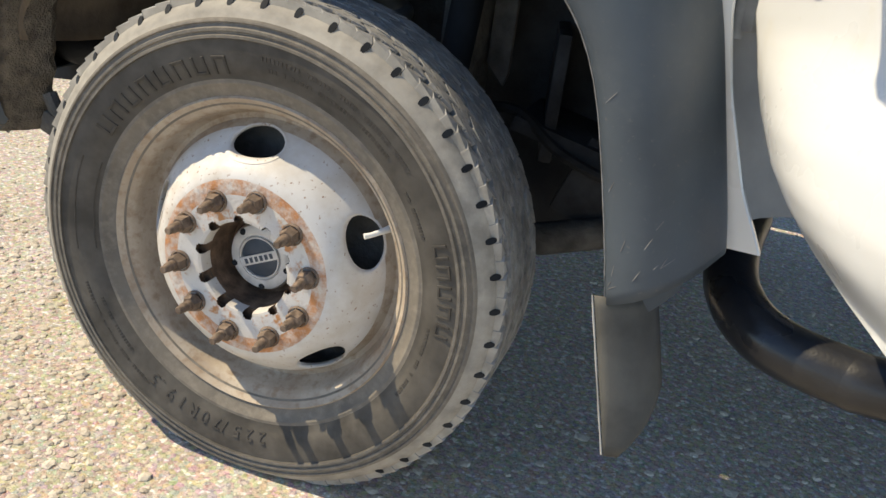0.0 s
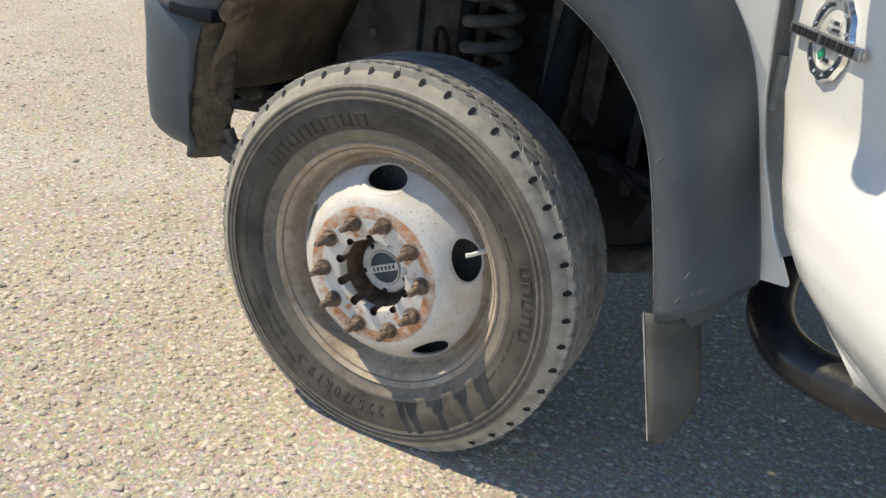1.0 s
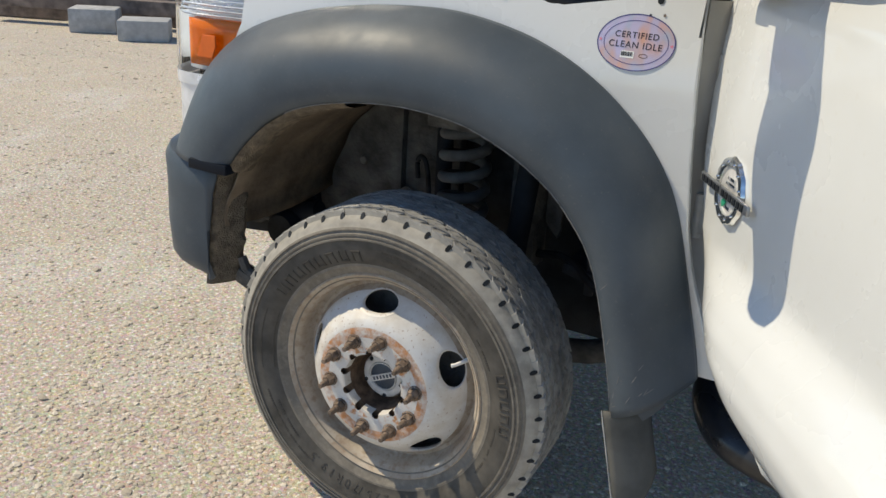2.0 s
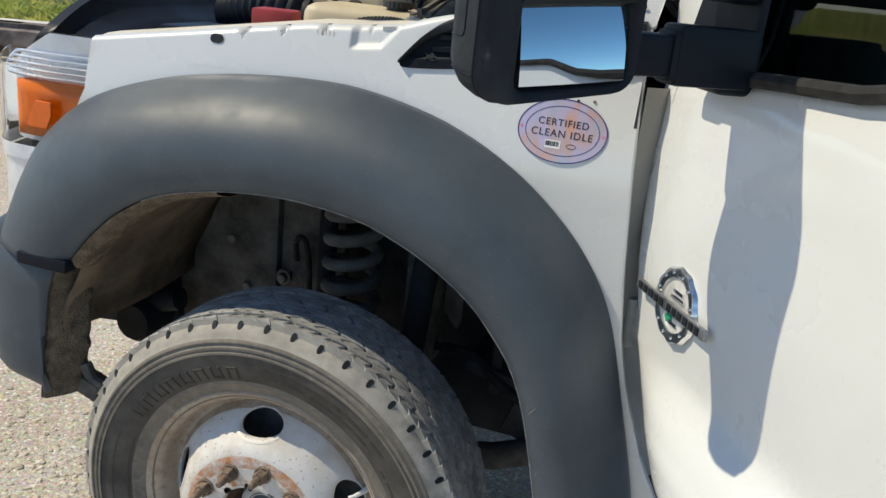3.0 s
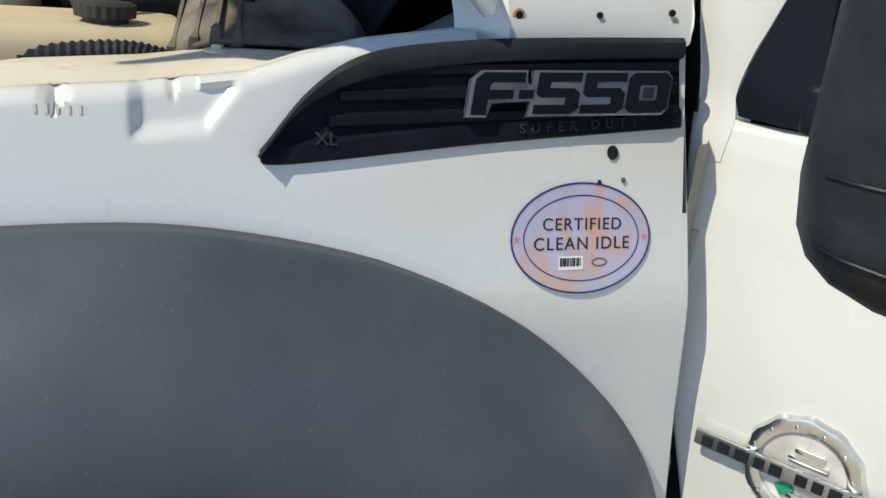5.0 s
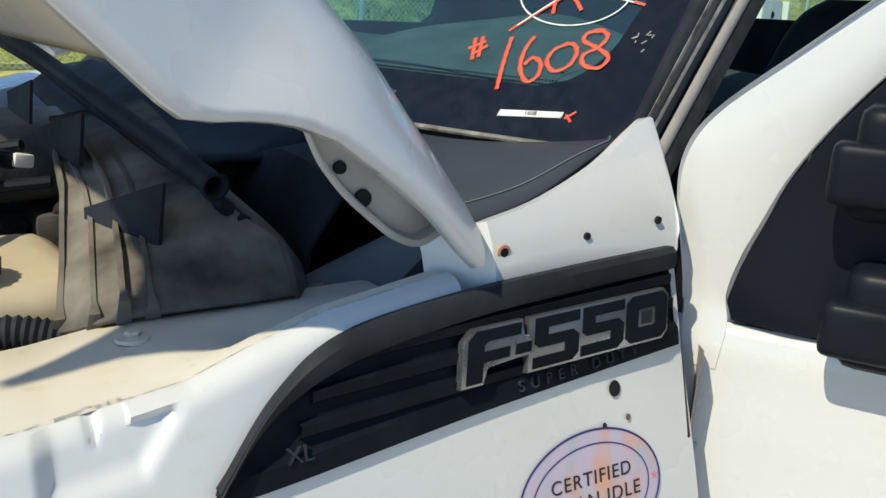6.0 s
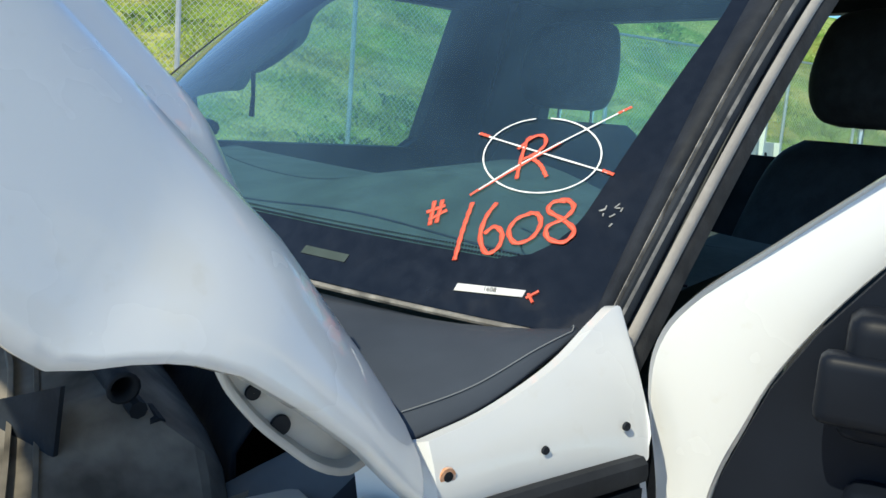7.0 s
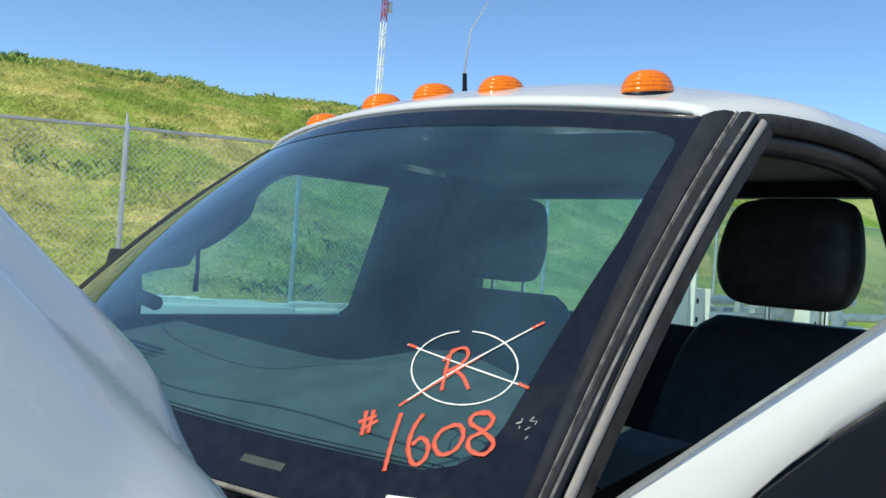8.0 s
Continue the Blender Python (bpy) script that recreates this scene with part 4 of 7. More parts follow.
# ---- hood, raised on its rear hinges ----
HOOD_P = Vector((0.352, 0, 1.385))
HOOD_T = radians(47)
HOOD_YAW = Matrix.Translation((0.35, 0.165, 0)) @ Matrix.Rotation(radians(5.5), 4, "Z") @ Matrix.Translation((-0.35, -0.165, 0))
HOOD_EDGE = [(0, -0.008), (0.02, -0.010), (0.06, -0.011), (0.104, -0.018), (0.152, -0.029), (0.183, -0.045), (0.203, -0.063), (0.216, -0.077), (0.228, -0.089), (0.245, -0.092), (0.6, -0.115), (1.02, -0.165), (1.18, -0.25)]
HOOD_REAR = [(0, 0.19), (0.8, 0.175), (0.844, 0.150), (0.90, 0.085), (0.93, 0.045), (0.955, 0.015), (0.975, 0.004), (1.0, 0.0)]


def hood_pt(y, a, h):
    """a forward of the hinge and h above it in the shut hood, swung up."""
    c, s = math.cos(HOOD_T), math.sin(HOOD_T)
    return HOOD_YAW @ Vector((HOOD_P.x - a * c + h * s, y, HOOD_P.z + a * s + h * c))


def build_hood():
    L = 1.18
    us = [-1, -0.998, -0.99, -0.975, -0.955, -0.94, -0.92, -0.90, -0.88, -0.865, -0.85, -0.835, -0.82, -0.80, -0.78, -0.72, -0.6, -0.4, -0.2, 0]
    us = us + [-u for u in us[-2::-1]]
    HALF = 0.90
    rows = []
    for k in range(72):
        q = (k / 71) ** 1.7
        row = []
        for u in us:
            au = abs(u)
            a0 = curve_at(HOOD_REAR, au)
            a = a0 + (L - 0.06 * au - a0) * q
            edge = curve_at(HOOD_EDGE, a)
            crown = 0.040 + 0.022 * min(1, a / 0.15) - 0.045 * a - 0.42 * max(0, a - 0.80) ** 1.3
            t = min(1, (1 - au) / 0.115)
            rise = math.sin(t * math.pi / 2) ** 0.7
            dome = max(0, min(1, (0.875 - au) / 0.075))
            dome = dome * dome * (3 - 2 * dome) * 0.040 * min(1, ((a - a0) / 0.05) ** 0.5 * 0.8 + 0.2)
            row.append(hood_pt(YC + u * HALF, a, lerp(edge, crown, rise) + dome))
        rows.append(row)
    bm = bmesh.new()
    grid(bm, rows)
    o = part("hood", bm, WHITE, truck, "raised white hood with a raised centre dome", flat_angle=60)
    thicken(o, 0.012, -1)
    # inner frame under the skin
    bm = bmesh.new()
    for y0, y1, a0, a1 in ((0.25, 0.36, 0.2, 0.93), (1.76, 1.87, 0.2, 0.93), (0.25, 1.87, 0.84, 0.93), (0.25, 1.87, 0.2, 0.28), (0.7, 0.8, 0.28, 0.84), (1.3, 1.4, 0.28, 0.84)):
        rows = []
        for a in [lerp(a0, a1, k / 6) for k in range(7)]:
            rows.append([hood_pt(lerp(y0, y1, j / 6), a, 0.01 - 0.06 * a - 0.012 * math.sin(math.pi * j / 6) - 0.02) for j in range(7)])
        grid(bm, rows)
    o = part("hood_frame", bm, DUSTY, truck, "white inner frame under the hood")
    thicken(o, 0.02, -1)
    # hinge arms at both rear corners
    for sy, y in ((1, 0.205), (-1, 2 * YC - 0.205)):
        bm = bmesh.new()
        line = [Vector((0.216, y, 1.490)), Vector((0.228, y, 1.463)), Vector((0.236, y, 1.450)), Vector((0.252, y, 1.431)), Vector((0.271, y, 1.414)), Vector((0.290, y, 1.399)), Vector((0.312, y + 0.004 * sy, 1.390)), Vector((0.332, y + 0.01 * sy, 1.394)), Vector((0.352, y + 0.014 * sy, 1.402))]
        pts = spline(line, 26)
        rows = []
        for k, p in enumerate(pts):
            d = (pts[min(k + 1, 25)] - pts[max(k - 1, 0)]).normalized()
            up = Vector((-d.z, 0, d.x)).normalized()
            up = up if up.z > 0 else -up
            wdt = lerp(0.018, 0.034, math.sin(math.pi * k / 25))
            rows.append([p + Vector((0, -0.010 * sy, -0.003)), p + Vector((0, -0.009 * sy, 0.0)), p + up * 0.003, p + up * wdt * 0.5, p + up * wdt, p + up * (wdt + 0.004) + Vector((0, 0.03 * sy, 0))])
        grid(bm, rows)
        o = part("hood_hinge", bm, EDGEGREY, truck, "grey-white pressed steel hood hinge")
        thicken(o, 0.004)
        if sy == 1:
            for q in ((0.250, 0.205, 1.449, 0.0045), (0.268, 0.205, 1.4265, 0.0062)):
                hole("hinge_hole", q[0], q[1] - 0.006, q[2], q[3], truck, BAY)


# ---- vent, cowl panel, lettering plate ----
def lean(x, z, out=0.0):
    """A place on the upper side of the fender, out metres proud."""
    return Vector((x, fender_y(x, z) - out * 0.96, z + out * 0.28))


def build_vent():
    lower = [(0.146, 1.253), (0.17, 1.247), (0.338, 1.265), (0.45, 1.275), (0.558, 1.284)]
    upper = [(0.147, 1.256), (0.190, 1.306), (0.242, 1.337), (0.332, 1.352), (0.44, 1.360), (0.556, 1.366)]
    lo, up = spline([(a, b, 0) for a, b in lower], 36), spline([(a, b, 0) for a, b in upper], 36)
    bm = bmesh.new()
    rows = []
    for k in range(36):
        l, u = lo[k], up[k]
        h = max(0.001, u.y - l.y)
        rim = min(0.5, 0.020 / max(h, 0.012))
        row = []
        for s, out in ((0, 0.001), (0.01, 0.005), (rim * 0.75, 0.006), (rim, 0.002), (0.5, 0.002), (1 - rim * 0.9, 0.002), (1 - rim * 0.7, 0.010), (0.97, 0.012), (1.0, 0.002)):
            row.append(lean(lerp(l.x, u.x, s), lerp(l.y, u.y, s), out))
        rows.append(row)
    grid(bm, rows)
    v = part("fender_vent", bm, VENT, truck, "black plastic fender vent with raised model lettering")
    # broad worn lip along the upper edge
    bm = bmesh.new()
    rows = []
    for k in range(36):
        l, u = lo[k], up[k]
        tall = max(0.006, u.y - l.y)
        rows.append([lean(lerp(u.x, l.x, c / tall * 0.9), u.y - c, out) for c, out in ((-0.002, 0.001), (-0.001, 0.010), (0.004, 0.0135), (min(0.012, tall * 0.4), 0.0125), (min(0.017, tall * 0.6), 0.0095), (min(0.0185, tall * 0.66), 0.002))])
    grid(bm, rows)
    part("vent_lip", bm, MOULD, v, "worn dark grey lip of the vent")
    # louvre slats
    for z0, z1, x0 in ((1.276, 1.287, 0.205), (1.296, 1.307, 0.215), (1.316, 1.327, 0.24)):
        bm = bmesh.new()
        rows = []
        for k in range(14):
            x = lerp(x0, 0.552, k / 13)
            dz = 0.055 * (x - 0.2)
            rows.append([lean(x, z0 + dz, 0.002), lean(x, z0 + dz + 0.002, 0.007), lean(x, z1 + dz - 0.002, 0.009), lean(x, z1 + dz, 0.002)])
        grid(bm, rows)
        part("louvre", bm, VENT, v)
    return v


def build_cowl():
    top = spline([(0.372, 0.196, 1.402), (0.43, 0.203, 1.414), (0.497, 0.216, 1.437), (0.550, 0.233, 1.462), (0.576, 0.240, 1.472), (0.5795, 0.232, 1.455), (0.577, 0.207, 1.412)], 28)
    bot = spline([(0.376, 0.183, 1.338), (0.45, 0.184, 1.348), (0.53, 0.182, 1.357), (0.560, 0.181, 1.361), (0.566, 0.181, 1.362), (0.569, 0.182, 1.365), (0.570, 0.184, 1.370)], 28)
    bm = bmesh.new()
    rows = []
    for t, b in zip(top, bot):
        mid = (t + b) / 2 + Vector((0, -0.006, 0))
        rows.append([b + Vector((0, 0.015, -0.004)), b, lerp(b, mid, 0.5) + Vector((0, -0.002, 0)), mid, lerp(mid, t, 0.5) + Vector((0, -0.002, 0)), t, t + Vector((0.0, 0.012, -0.003))])
    first = rows[0]
    rows.insert(0, [p + Vector((-0.012, 0.010, -0.004)) for p in first])
    rows.insert(0, [p + Vector((-0.035, 0.045, -0.016)) for p in first])
    skin = [p for r in rows[2:] for p in r]
    grid(bm, rows)
    c = part("cowl_panel", bm, WHITE, truck, "white cowl side panel with three drilled holes")
    for x, y, z, r, m in ((0.383, 0.187, 1.379, 0.0062, RUST), (0.3832, 0.187, 1.3792, 0.0036, BAY), (0.467, 0.187, 1.384, 0.003, BAY), (0.546, 0.184, 1.391, 0.0034, BAY)):
        near = sorted(skin, key=lambda p: (p.x - x) ** 2 + (p.z - z) ** 2)[:3]
        hole("drilled_hole", x, sum(p.y for p in near) / 3 - (0.0004 if m is RUST else 0.0008), z, r, c, m)
    # dark end cap between hood and windscreen
    bm = bmesh.new()
    rows = []
    for k in range(20):
        q = k / 19
        a = spline([(0.345, 0.215, 1.392), (0.43, 0.222, 1.410), (0.50, 0.236, 1.436), (0.545, 0.25, 1.450)], 20)[k]
        b = ws(lerp(-0.62, -0.985, q), -0.015)
        rows.append([lerp(a, b, j / 8) + Vector((0, 0, 0.010 * math.sin(math.pi * j / 8))) for j in range(9)])
    grid(bm, rows)
    o = part("cowl_cap", bm, COWLTOP, truck, "dusty black plastic cowl end cap")
    thicken(o, 0.006, -1)
    bm = bmesh.new()
    seam = [lerp(r[0], r[1], 0.75) + Vector((0, 0, 0.0012)) for r in rows[2:19]] + [rows[19][i] + Vector((-0.004, 0, 0.0016)) for i in (2, 4, 6)]
    tube(bm, spline(seam, 50), 0.0006, 6)
    part("cap_seam", bm, COVER, truck, "pale dusty seam round the cowl cap")
    bm = bmesh.new()
    rows = []
    for k in range(40):
        u = lerp(-0.62, 0.985, k / 39)
        b = ws(u, -0.015)
        f = Vector((0.19 + 0.17 * abs(u) ** 4, b.y, 1.375))
        rows.append([lerp(f, b, j / 6) + Vector((0, 0, 0.008 * math.sin(j * 1.5))) for j in range(7)])
    grid(bm, rows)
    o = part("cowl_grille", bm, BLACK_DUST, truck)
    thicken(o, 0.006, -1)
    # pale strip of the windscreen's lower moulding
    bm = bmesh.new()
    tube(bm, [ws(lerp(-0.985, 0.985, k / 40), -0.006, 0.002) for k in range(41)], 0.0032, 8)
    part("lower_moulding", bm, PALEEDGE, truck, "dusty moulding along the foot of the windscreen")
    # black printed border of the glass
    def left(v):
        e = lerp(-0.925, -0.962, min(1, max(0, v - 0.1) / 0.45))
        e += 0.07 * (1 - math.sqrt(max(0, 1 - max(0, (0.17 - v) / 0.09) ** 2))) if v < 0.17 else 0
        return e + (0.05 * (1 - math.sqrt(max(0, 1 - max(0, (v - 0.85) / 0.06) ** 2))) if v > 0.85 else 0)

    def band(u0, u1, v0, v1, nu, nv):
        bm = bmesh.new()
        grid(bm, [[ws(lerp(u0(v), u1(v), j / nu), v, 0.0012) for j in range(nu + 1)] for v in [lerp(v0, v1, i / nv) for i in range(nv + 1)]])
        return bm
    one = lambda c: (lambda v: c)
    part("glass_border", band(one(-1), one(1), 0.0, 0.08, 40, 3), PRINT, truck, "black printed glass border")
    part("glass_border", band(one(-1), one(1), 0.91, 1.0, 40, 2), PRINT, truck)
    part("glass_border", band(one(-1), left, 0.08, 0.91, 4, 60), PRINT, truck)
    part("glass_border", band(lambda v: -left(v), one(1), 0.08, 0.91, 4, 60), PRINT, truck)
    bm = bmesh.new()
    for i in range(2):
        for k in range(230):
            u = lerp(-0.88, 0.2, (k + 0.5 * i) / 230)
            s, v = 0.0019 - 0.0005 * i, 0.0835 + 0.0065 * i
            c, du, dv = ws(u, v, 0.0013), (ws(u + 0.01, v) - ws(u, v)).normalized() * s, (ws(u, v + 0.01) - ws(u, v)).normalized() * s
            bm.faces.new([bm.verts.new(c + du * math.cos(t) + dv * math.sin(t)) for t in [math.pi * j / 3 for j in range(6)]])
    part("border_dots", bm, PRINT, truck)


# ---- cab ----
def build_shell():
    def strip(name, mat, section, label="", side=-1):
        """A moulding up the windscreen's edge; section is of (outward, forward) offsets."""
        bm = bmesh.new()
        rows = []
        for k in range(30):
            v = lerp(-0.03, 1.0, k / 29)
            p = ws_raw(side * 1.0, v)
            g = 0.62 + 1.25 * max(0, v)
            at = (lambda o: o * g) if name in ("pillar_moulding", "pillar_gutter", "pillar_panel", "pillar_edge") else (lambda o: o + 0.0315 * (g - 1))
            rows.append([p + Vector((0.35 * at(o) - f * 0.7, side * at(o), f * 0.7)) for o, f in section])
        grid(bm, rows, close_u=True)
        return part(name, bm, mat, truck, label)

    for side in (-1, 1):
        strip("pillar_moulding", MOULD, [(-0.006, 0.003), (0.002, 0.009), (0.010, 0.011), (0.0155, 0.008), (0.017, 0.002), (0.0, -0.010)], "dusty black moulding up the windscreen pillar", side)
        strip("pillar_gutter", PALEEDGE, [(0.0174, 0.004), (0.0178, 0.0088), (0.0186, 0.0088), (0.0192, 0.004)], "worn grey edge of the pillar", side)
        strip("pillar_edge", PALEEDGE, [(0.0286, 0.0040), (0.0290, 0.0066), (0.0302, 0.0052), (0.0306, 0.0010)], "scratched dusty edge of the pillar panel", side)
        strip("pillar_panel", BLACK_DUST, [(0.0198, 0.002), (0.0205, 0.0065), (0.026, 0.0075), (0.0305, 0.003), (0.0310, -0.006), (0.02, -0.012)], "dusty black pillar panel", side)
        strip("pillar", FLANGE, [(0.0345, -0.006), (0.0360, -0.007), (0.0386, -0.0095), (0.0393, -0.015), (0.0372, -0.019), (0.0335, -0.014)], "dusty grey-white door pillar flange", side)
        strip("pillar_seal", SEAL, [(0.0362, -0.015), (0.0405, -0.022), (0.041, -0.036), (0.034, -0.046), (0.022, -0.045), (0.028, -0.020)], "black rubber door seal", side)
        strip("pillar_trim", TRIM, [(0.02, -0.035), (0.03, -0.046), (0.015, -0.065), (-0.015, -0.06), (-0.02, -0.03), (-0.006, -0.018)], "", side)
    # far pillar cover with its grab handle, inside the glass
    edge = spline([(0.700, 1.50, 0), (0.694, 1.54, 0), (0.683, 1.612, 0), (0.75, 1.628, 0), (0.816, 1.632, 0), (0.845, 1.672, 0), (0.917, 1.718, 0), (0.977, 1.768, 0), (1.000, 1.831, 0), (1.051, 1.878, 0), (1.118, 1.905, 0), (1.20, 1.915, 0)], 60)
    back = CAB.inverted()
    rows = []
    for k, p in enumerate(edge):
        q = back @ Vector((p.x, 1.850, p.y))
        g = ws_raw(0.985, lerp(0.0, 1.0, k / 59), -0.02) + Vector((0.012, 0, 0))
        rows.append([q + Vector((0.010, 0.03, 0)), q + Vector((0.0, 0.004, 0)), q + Vector((-0.006, -0.006, 0.004))] + [lerp(q, g, s) + Vector((0, -0.018 * math.sin(math.pi * s), 0)) for s in (0.12, 0.35, 0.6, 0.85, 1.0)])
    bm = bmesh.new()
    grid(bm, rows)
    o = part("pillar_cover", bm, COVER, truck, "grey plastic cover of the far pillar with a grab handle")
    thicken(o, 0.004, -1)
    at = lambda x, z, y=1.822: back @ Vector((x, y, z))
    # dark bar laid on the cover for the shade of a recess
    bm = bmesh.new()
    tube(bm, spline([at(0.790, 1.690), at(0.832, 1.722), at(0.880, 1.762), at(0.908, 1.786)], 16), [0.006] + [0.012] * 14 + [0.006], 8)
    part("handle_recess", bm, BAY, truck)
    bm = bmesh.new()
    tube(bm, spline([at(0.842, 1.678, 1.84), at(0.862, 1.690), at(0.902, 1.722, 1.81), at(0.932, 1.755, 1.81), at(0.936, 1.775), at(0.922, 1.790, 1.84)], 24), 0.008, 8)
    part("grab_handle", bm, TRIM, truck)
    bm = bmesh.new()
    tube(bm, [at(0.834, 1.676), at(0.836, 1.62), at(0.834, 1.565)], [0.006, 0.005, 0.007], 6)
    part("pull_cord", bm, BLACK, truck)
    # roof
    bm = bmesh.new()
    rows = []
    for k in range(24):
        q = k / 23
        row = []
        for j in range(33):
            u = lerp(-1, 1, j / 32)
            f = ws_raw(u, 1.0)
            x = lerp(f.x, 1.92, q)
            half = lerp(0.62, 0.67, min(1, q * 3))
            z = f.z + 0.010 + 0.085 * (1 - (1 - min(1, q * 2.6)) ** 2) * (1 - 0.55 * abs(u) ** 3) - 0.03 * max(0, q - 0.7) - (0.035 * max(0, abs(u) - 0.93) / 0.07)
            row.append((x, CY + u * (half + 0.02), z))
        rows.append(row)
    grid(bm, rows)
    r = part("roof", bm, WHITE, truck, "white cab roof")
    thicken(r, 0.012, -1)
    bm = bmesh.new()
    grid(bm, [[(lerp(1.06 + 0.12 * (u / 12 - 0.5) ** 2 * 4, 1.86, q / 8), CY + lerp(-0.6, 0.6, u / 12), 1.925 + 0.03 * math.sin(math.pi * q / 8)) for u in range(13)] for q in range(9)])
    part("headliner", bm, HEADLINER, truck, "grey cloth headliner")
    # door opening frames, both sides
    for side in (-1, 1):
        top = ws_raw(side, 1.0)
        path = [Vector((top.x + 0.02, top.y + side * 0.045, top.z - 0.012)), Vector((1.20, CY + side * 0.668, 1.935)), Vector((1.35, CY + side * 0.68, 1.940)), Vector((1.52, CY + side * 0.685, 1.932)), Vector((1.63, CY + side * 0.69, 1.90)), Vector((1.67, CY + side * 0.72, 1.78)), Vector((1.69, CY + side * 0.83, 1.40)), Vector((1.69, CY + side * 0.84, 0.72))]
        bm = bmesh.new()
        tube(bm, spline(path, 40), 0.015, 10)
        part("door_seal", bm, SEAL, truck)
        bm = bmesh.new()
        tube(bm, [p + Vector((0.015, side * -0.032, -0.020)) for p in spline(path, 40)], 0.024, 10)
        part("opening_trim", bm, BLACK, truck)
        # rear quarter
        bm = bmesh.new()
        rows = []
        for k in range(20):
            z = lerp(0.62, 1.99, k / 19)
            y = CY + side * (0.86 if z < 1.40 else lerp(0.86, 0.67, (z - 1.40) / 0.59))
            rows.append([(1.70, y - side * 0.05, z), (1.70, y, z), (1.80, y, z), (1.90, y, z), (1.92, y - side * 0.06, z)])
        grid(bm, rows)
        o = part("quarter_panel", bm, WHITE, truck, "white cab corner")
        thicken(o, 0.01)
        bm = bmesh.new()
        grid(bm, [[(x, CY + side * ((0.78 if z < 1.40 else lerp(0.78, 0.60, (z - 1.40) / 0.53)) - dy), z) for x, dy in ((1.70, 0.0), (1.715, 0.012), (1.79, 0.016), (1.875, 0.03))] for z in [lerp(0.70, 1.93, k / 15) for k in range(16)]])
        o = part("quarter_trim", bm, BLACK_DUST, truck, "dark plastic trim inside the cab corner")
        thicken(o, 0.006)
    # rear wall with its window
    outer = [(CY - 0.84, 0.62), (CY + 0.84, 0.62), (CY + 0.84, 1.40), (CY + 0.70, 1.88), (CY + 0.66, 1.97), (CY - 0.66, 1.97), (CY - 0.70, 1.88), (CY - 0.84, 1.40)]
    hole_ = [(CY - 0.62, 1.570), (CY + 0.62, 1.570), (CY + 0.645, 1.60), (CY + 0.615, 1.865), (CY + 0.59, 1.89), (CY - 0.59, 1.89), (CY - 0.615, 1.865), (CY - 0.645, 1.60)]
    bm = bmesh.new()
    grid(bm, [[(x, y, z) for y, z in loop] for x, loop in ((1.90, outer), (1.90, hole_), (1.86, hole_), (1.86, outer))], close_u=True)
    part("rear_wall", bm, BLACK_DUST, truck)
    bm = bmesh.new()
    bm.faces.new([bm.verts.new((1.88, y, z)) for y, z in hole_])
    g = part("rear_glass", bm, SIDEGLASS, truck, "tinted rear cab window", smooth=False)
    g.visible_shadow = False
    # far door, shut, with its window
    yb = lambda z: CY + (0.85 if z < 1.40 else lerp(0.85, 0.665, (z - 1.40) / 0.55))
    o2 = [(0.60, 0.64), (1.68, 0.64), (1.70, 1.40), (1.66, 1.93), (1.13, 1.95), (0.60, 1.47)]
    h2 = [(0.76, 1.500), (1.47, 1.505), (1.50, 1.53), (1.53, 1.89), (1.15, 1.89), (0.77, 1.575)]
    bm = bmesh.new()
    grid(bm, [[(x, yb(z) + dy, z) for x, z in loop] for dy, loop in ((0.0, o2), (0.0, h2), (-0.05, h2), (-0.09, o2))], close_u=True)
    for f in bm.faces:
        if f.calc_center_median().y < yb(f.calc_center_median().z) - 0.01:
            f.material_index = 1
    part("far_door", bm, [WHITE, BLACK], truck, "shut passenger door with dark trim", smooth=False)
    bm = bmesh.new()
    bm.faces.new([bm.verts.new((x, yb(z) - 0.025, z)) for x, z in h2])
    g = part("far_door_glass", bm, SIDEGLASS, truck, smooth=False)
    g.visible_shadow = False
    # floor, firewall, dashboard
    bm = bmesh.new()
    box(bm, (1.28, 1.62, 0.04), pose(1.25, CY, 0.70))
    box(bm, (0.04, 1.62, 0.66), pose(0.64, CY, 1.05))
    part("cab_floor", bm, SEAL, truck)
    bm = bmesh.new()
    rows = []
    for k in range(36):
        u = lerp(-0.97, 0.97, k / 35)
        b = ws_raw(u, 0.012)
        binn = 0.06 * math.exp(-((u + 0.42) / 0.26) ** 2)
        k2 = lerp(CY, b.y, 0.99)
        rows.append([b + Vector((0.005, 0, -0.03)), Vector((b.x + 0.07, b.y, 1.435)), Vector((b.x + 0.18, k2, 1.462 + 0.3 * binn)), Vector((b.x + 0.30, k2, 1.486 + 0.8 * binn)), Vector((0.90 + 0.03 * u * u, k2, 1.495 + binn)), Vector((0.945 + 0.03 * u * u, k2, 1.47 + binn)), Vector((0.96, k2, 1.3)), Vector((0.88, k2, 1.0))])
    grid(bm, rows)
    d = part("dashboard", bm, DASH, truck, "grey-green dashboard top under the windscreen")
    for i, ext in ((2, 0.0), (3, 0.02)):
        bm = bmesh.new()
        tube(bm, [r[i] + Vector((ext, 0, 0.0012)) for r in rows], 0.0016, 6)
        part("dash_seam", bm, BLACK, d)
    for y, w in ((1.45, 0.34),):
        bm = bmesh.new()
        for k in range(6):
            box(bm, (0.006, w, 0.004), pose(0.60 + 0.016 * k, y, 1.470 + 0.0035 * k, 0, -11, 0), 0.001)
        part("defroster_slot", bm, BLACK, d)


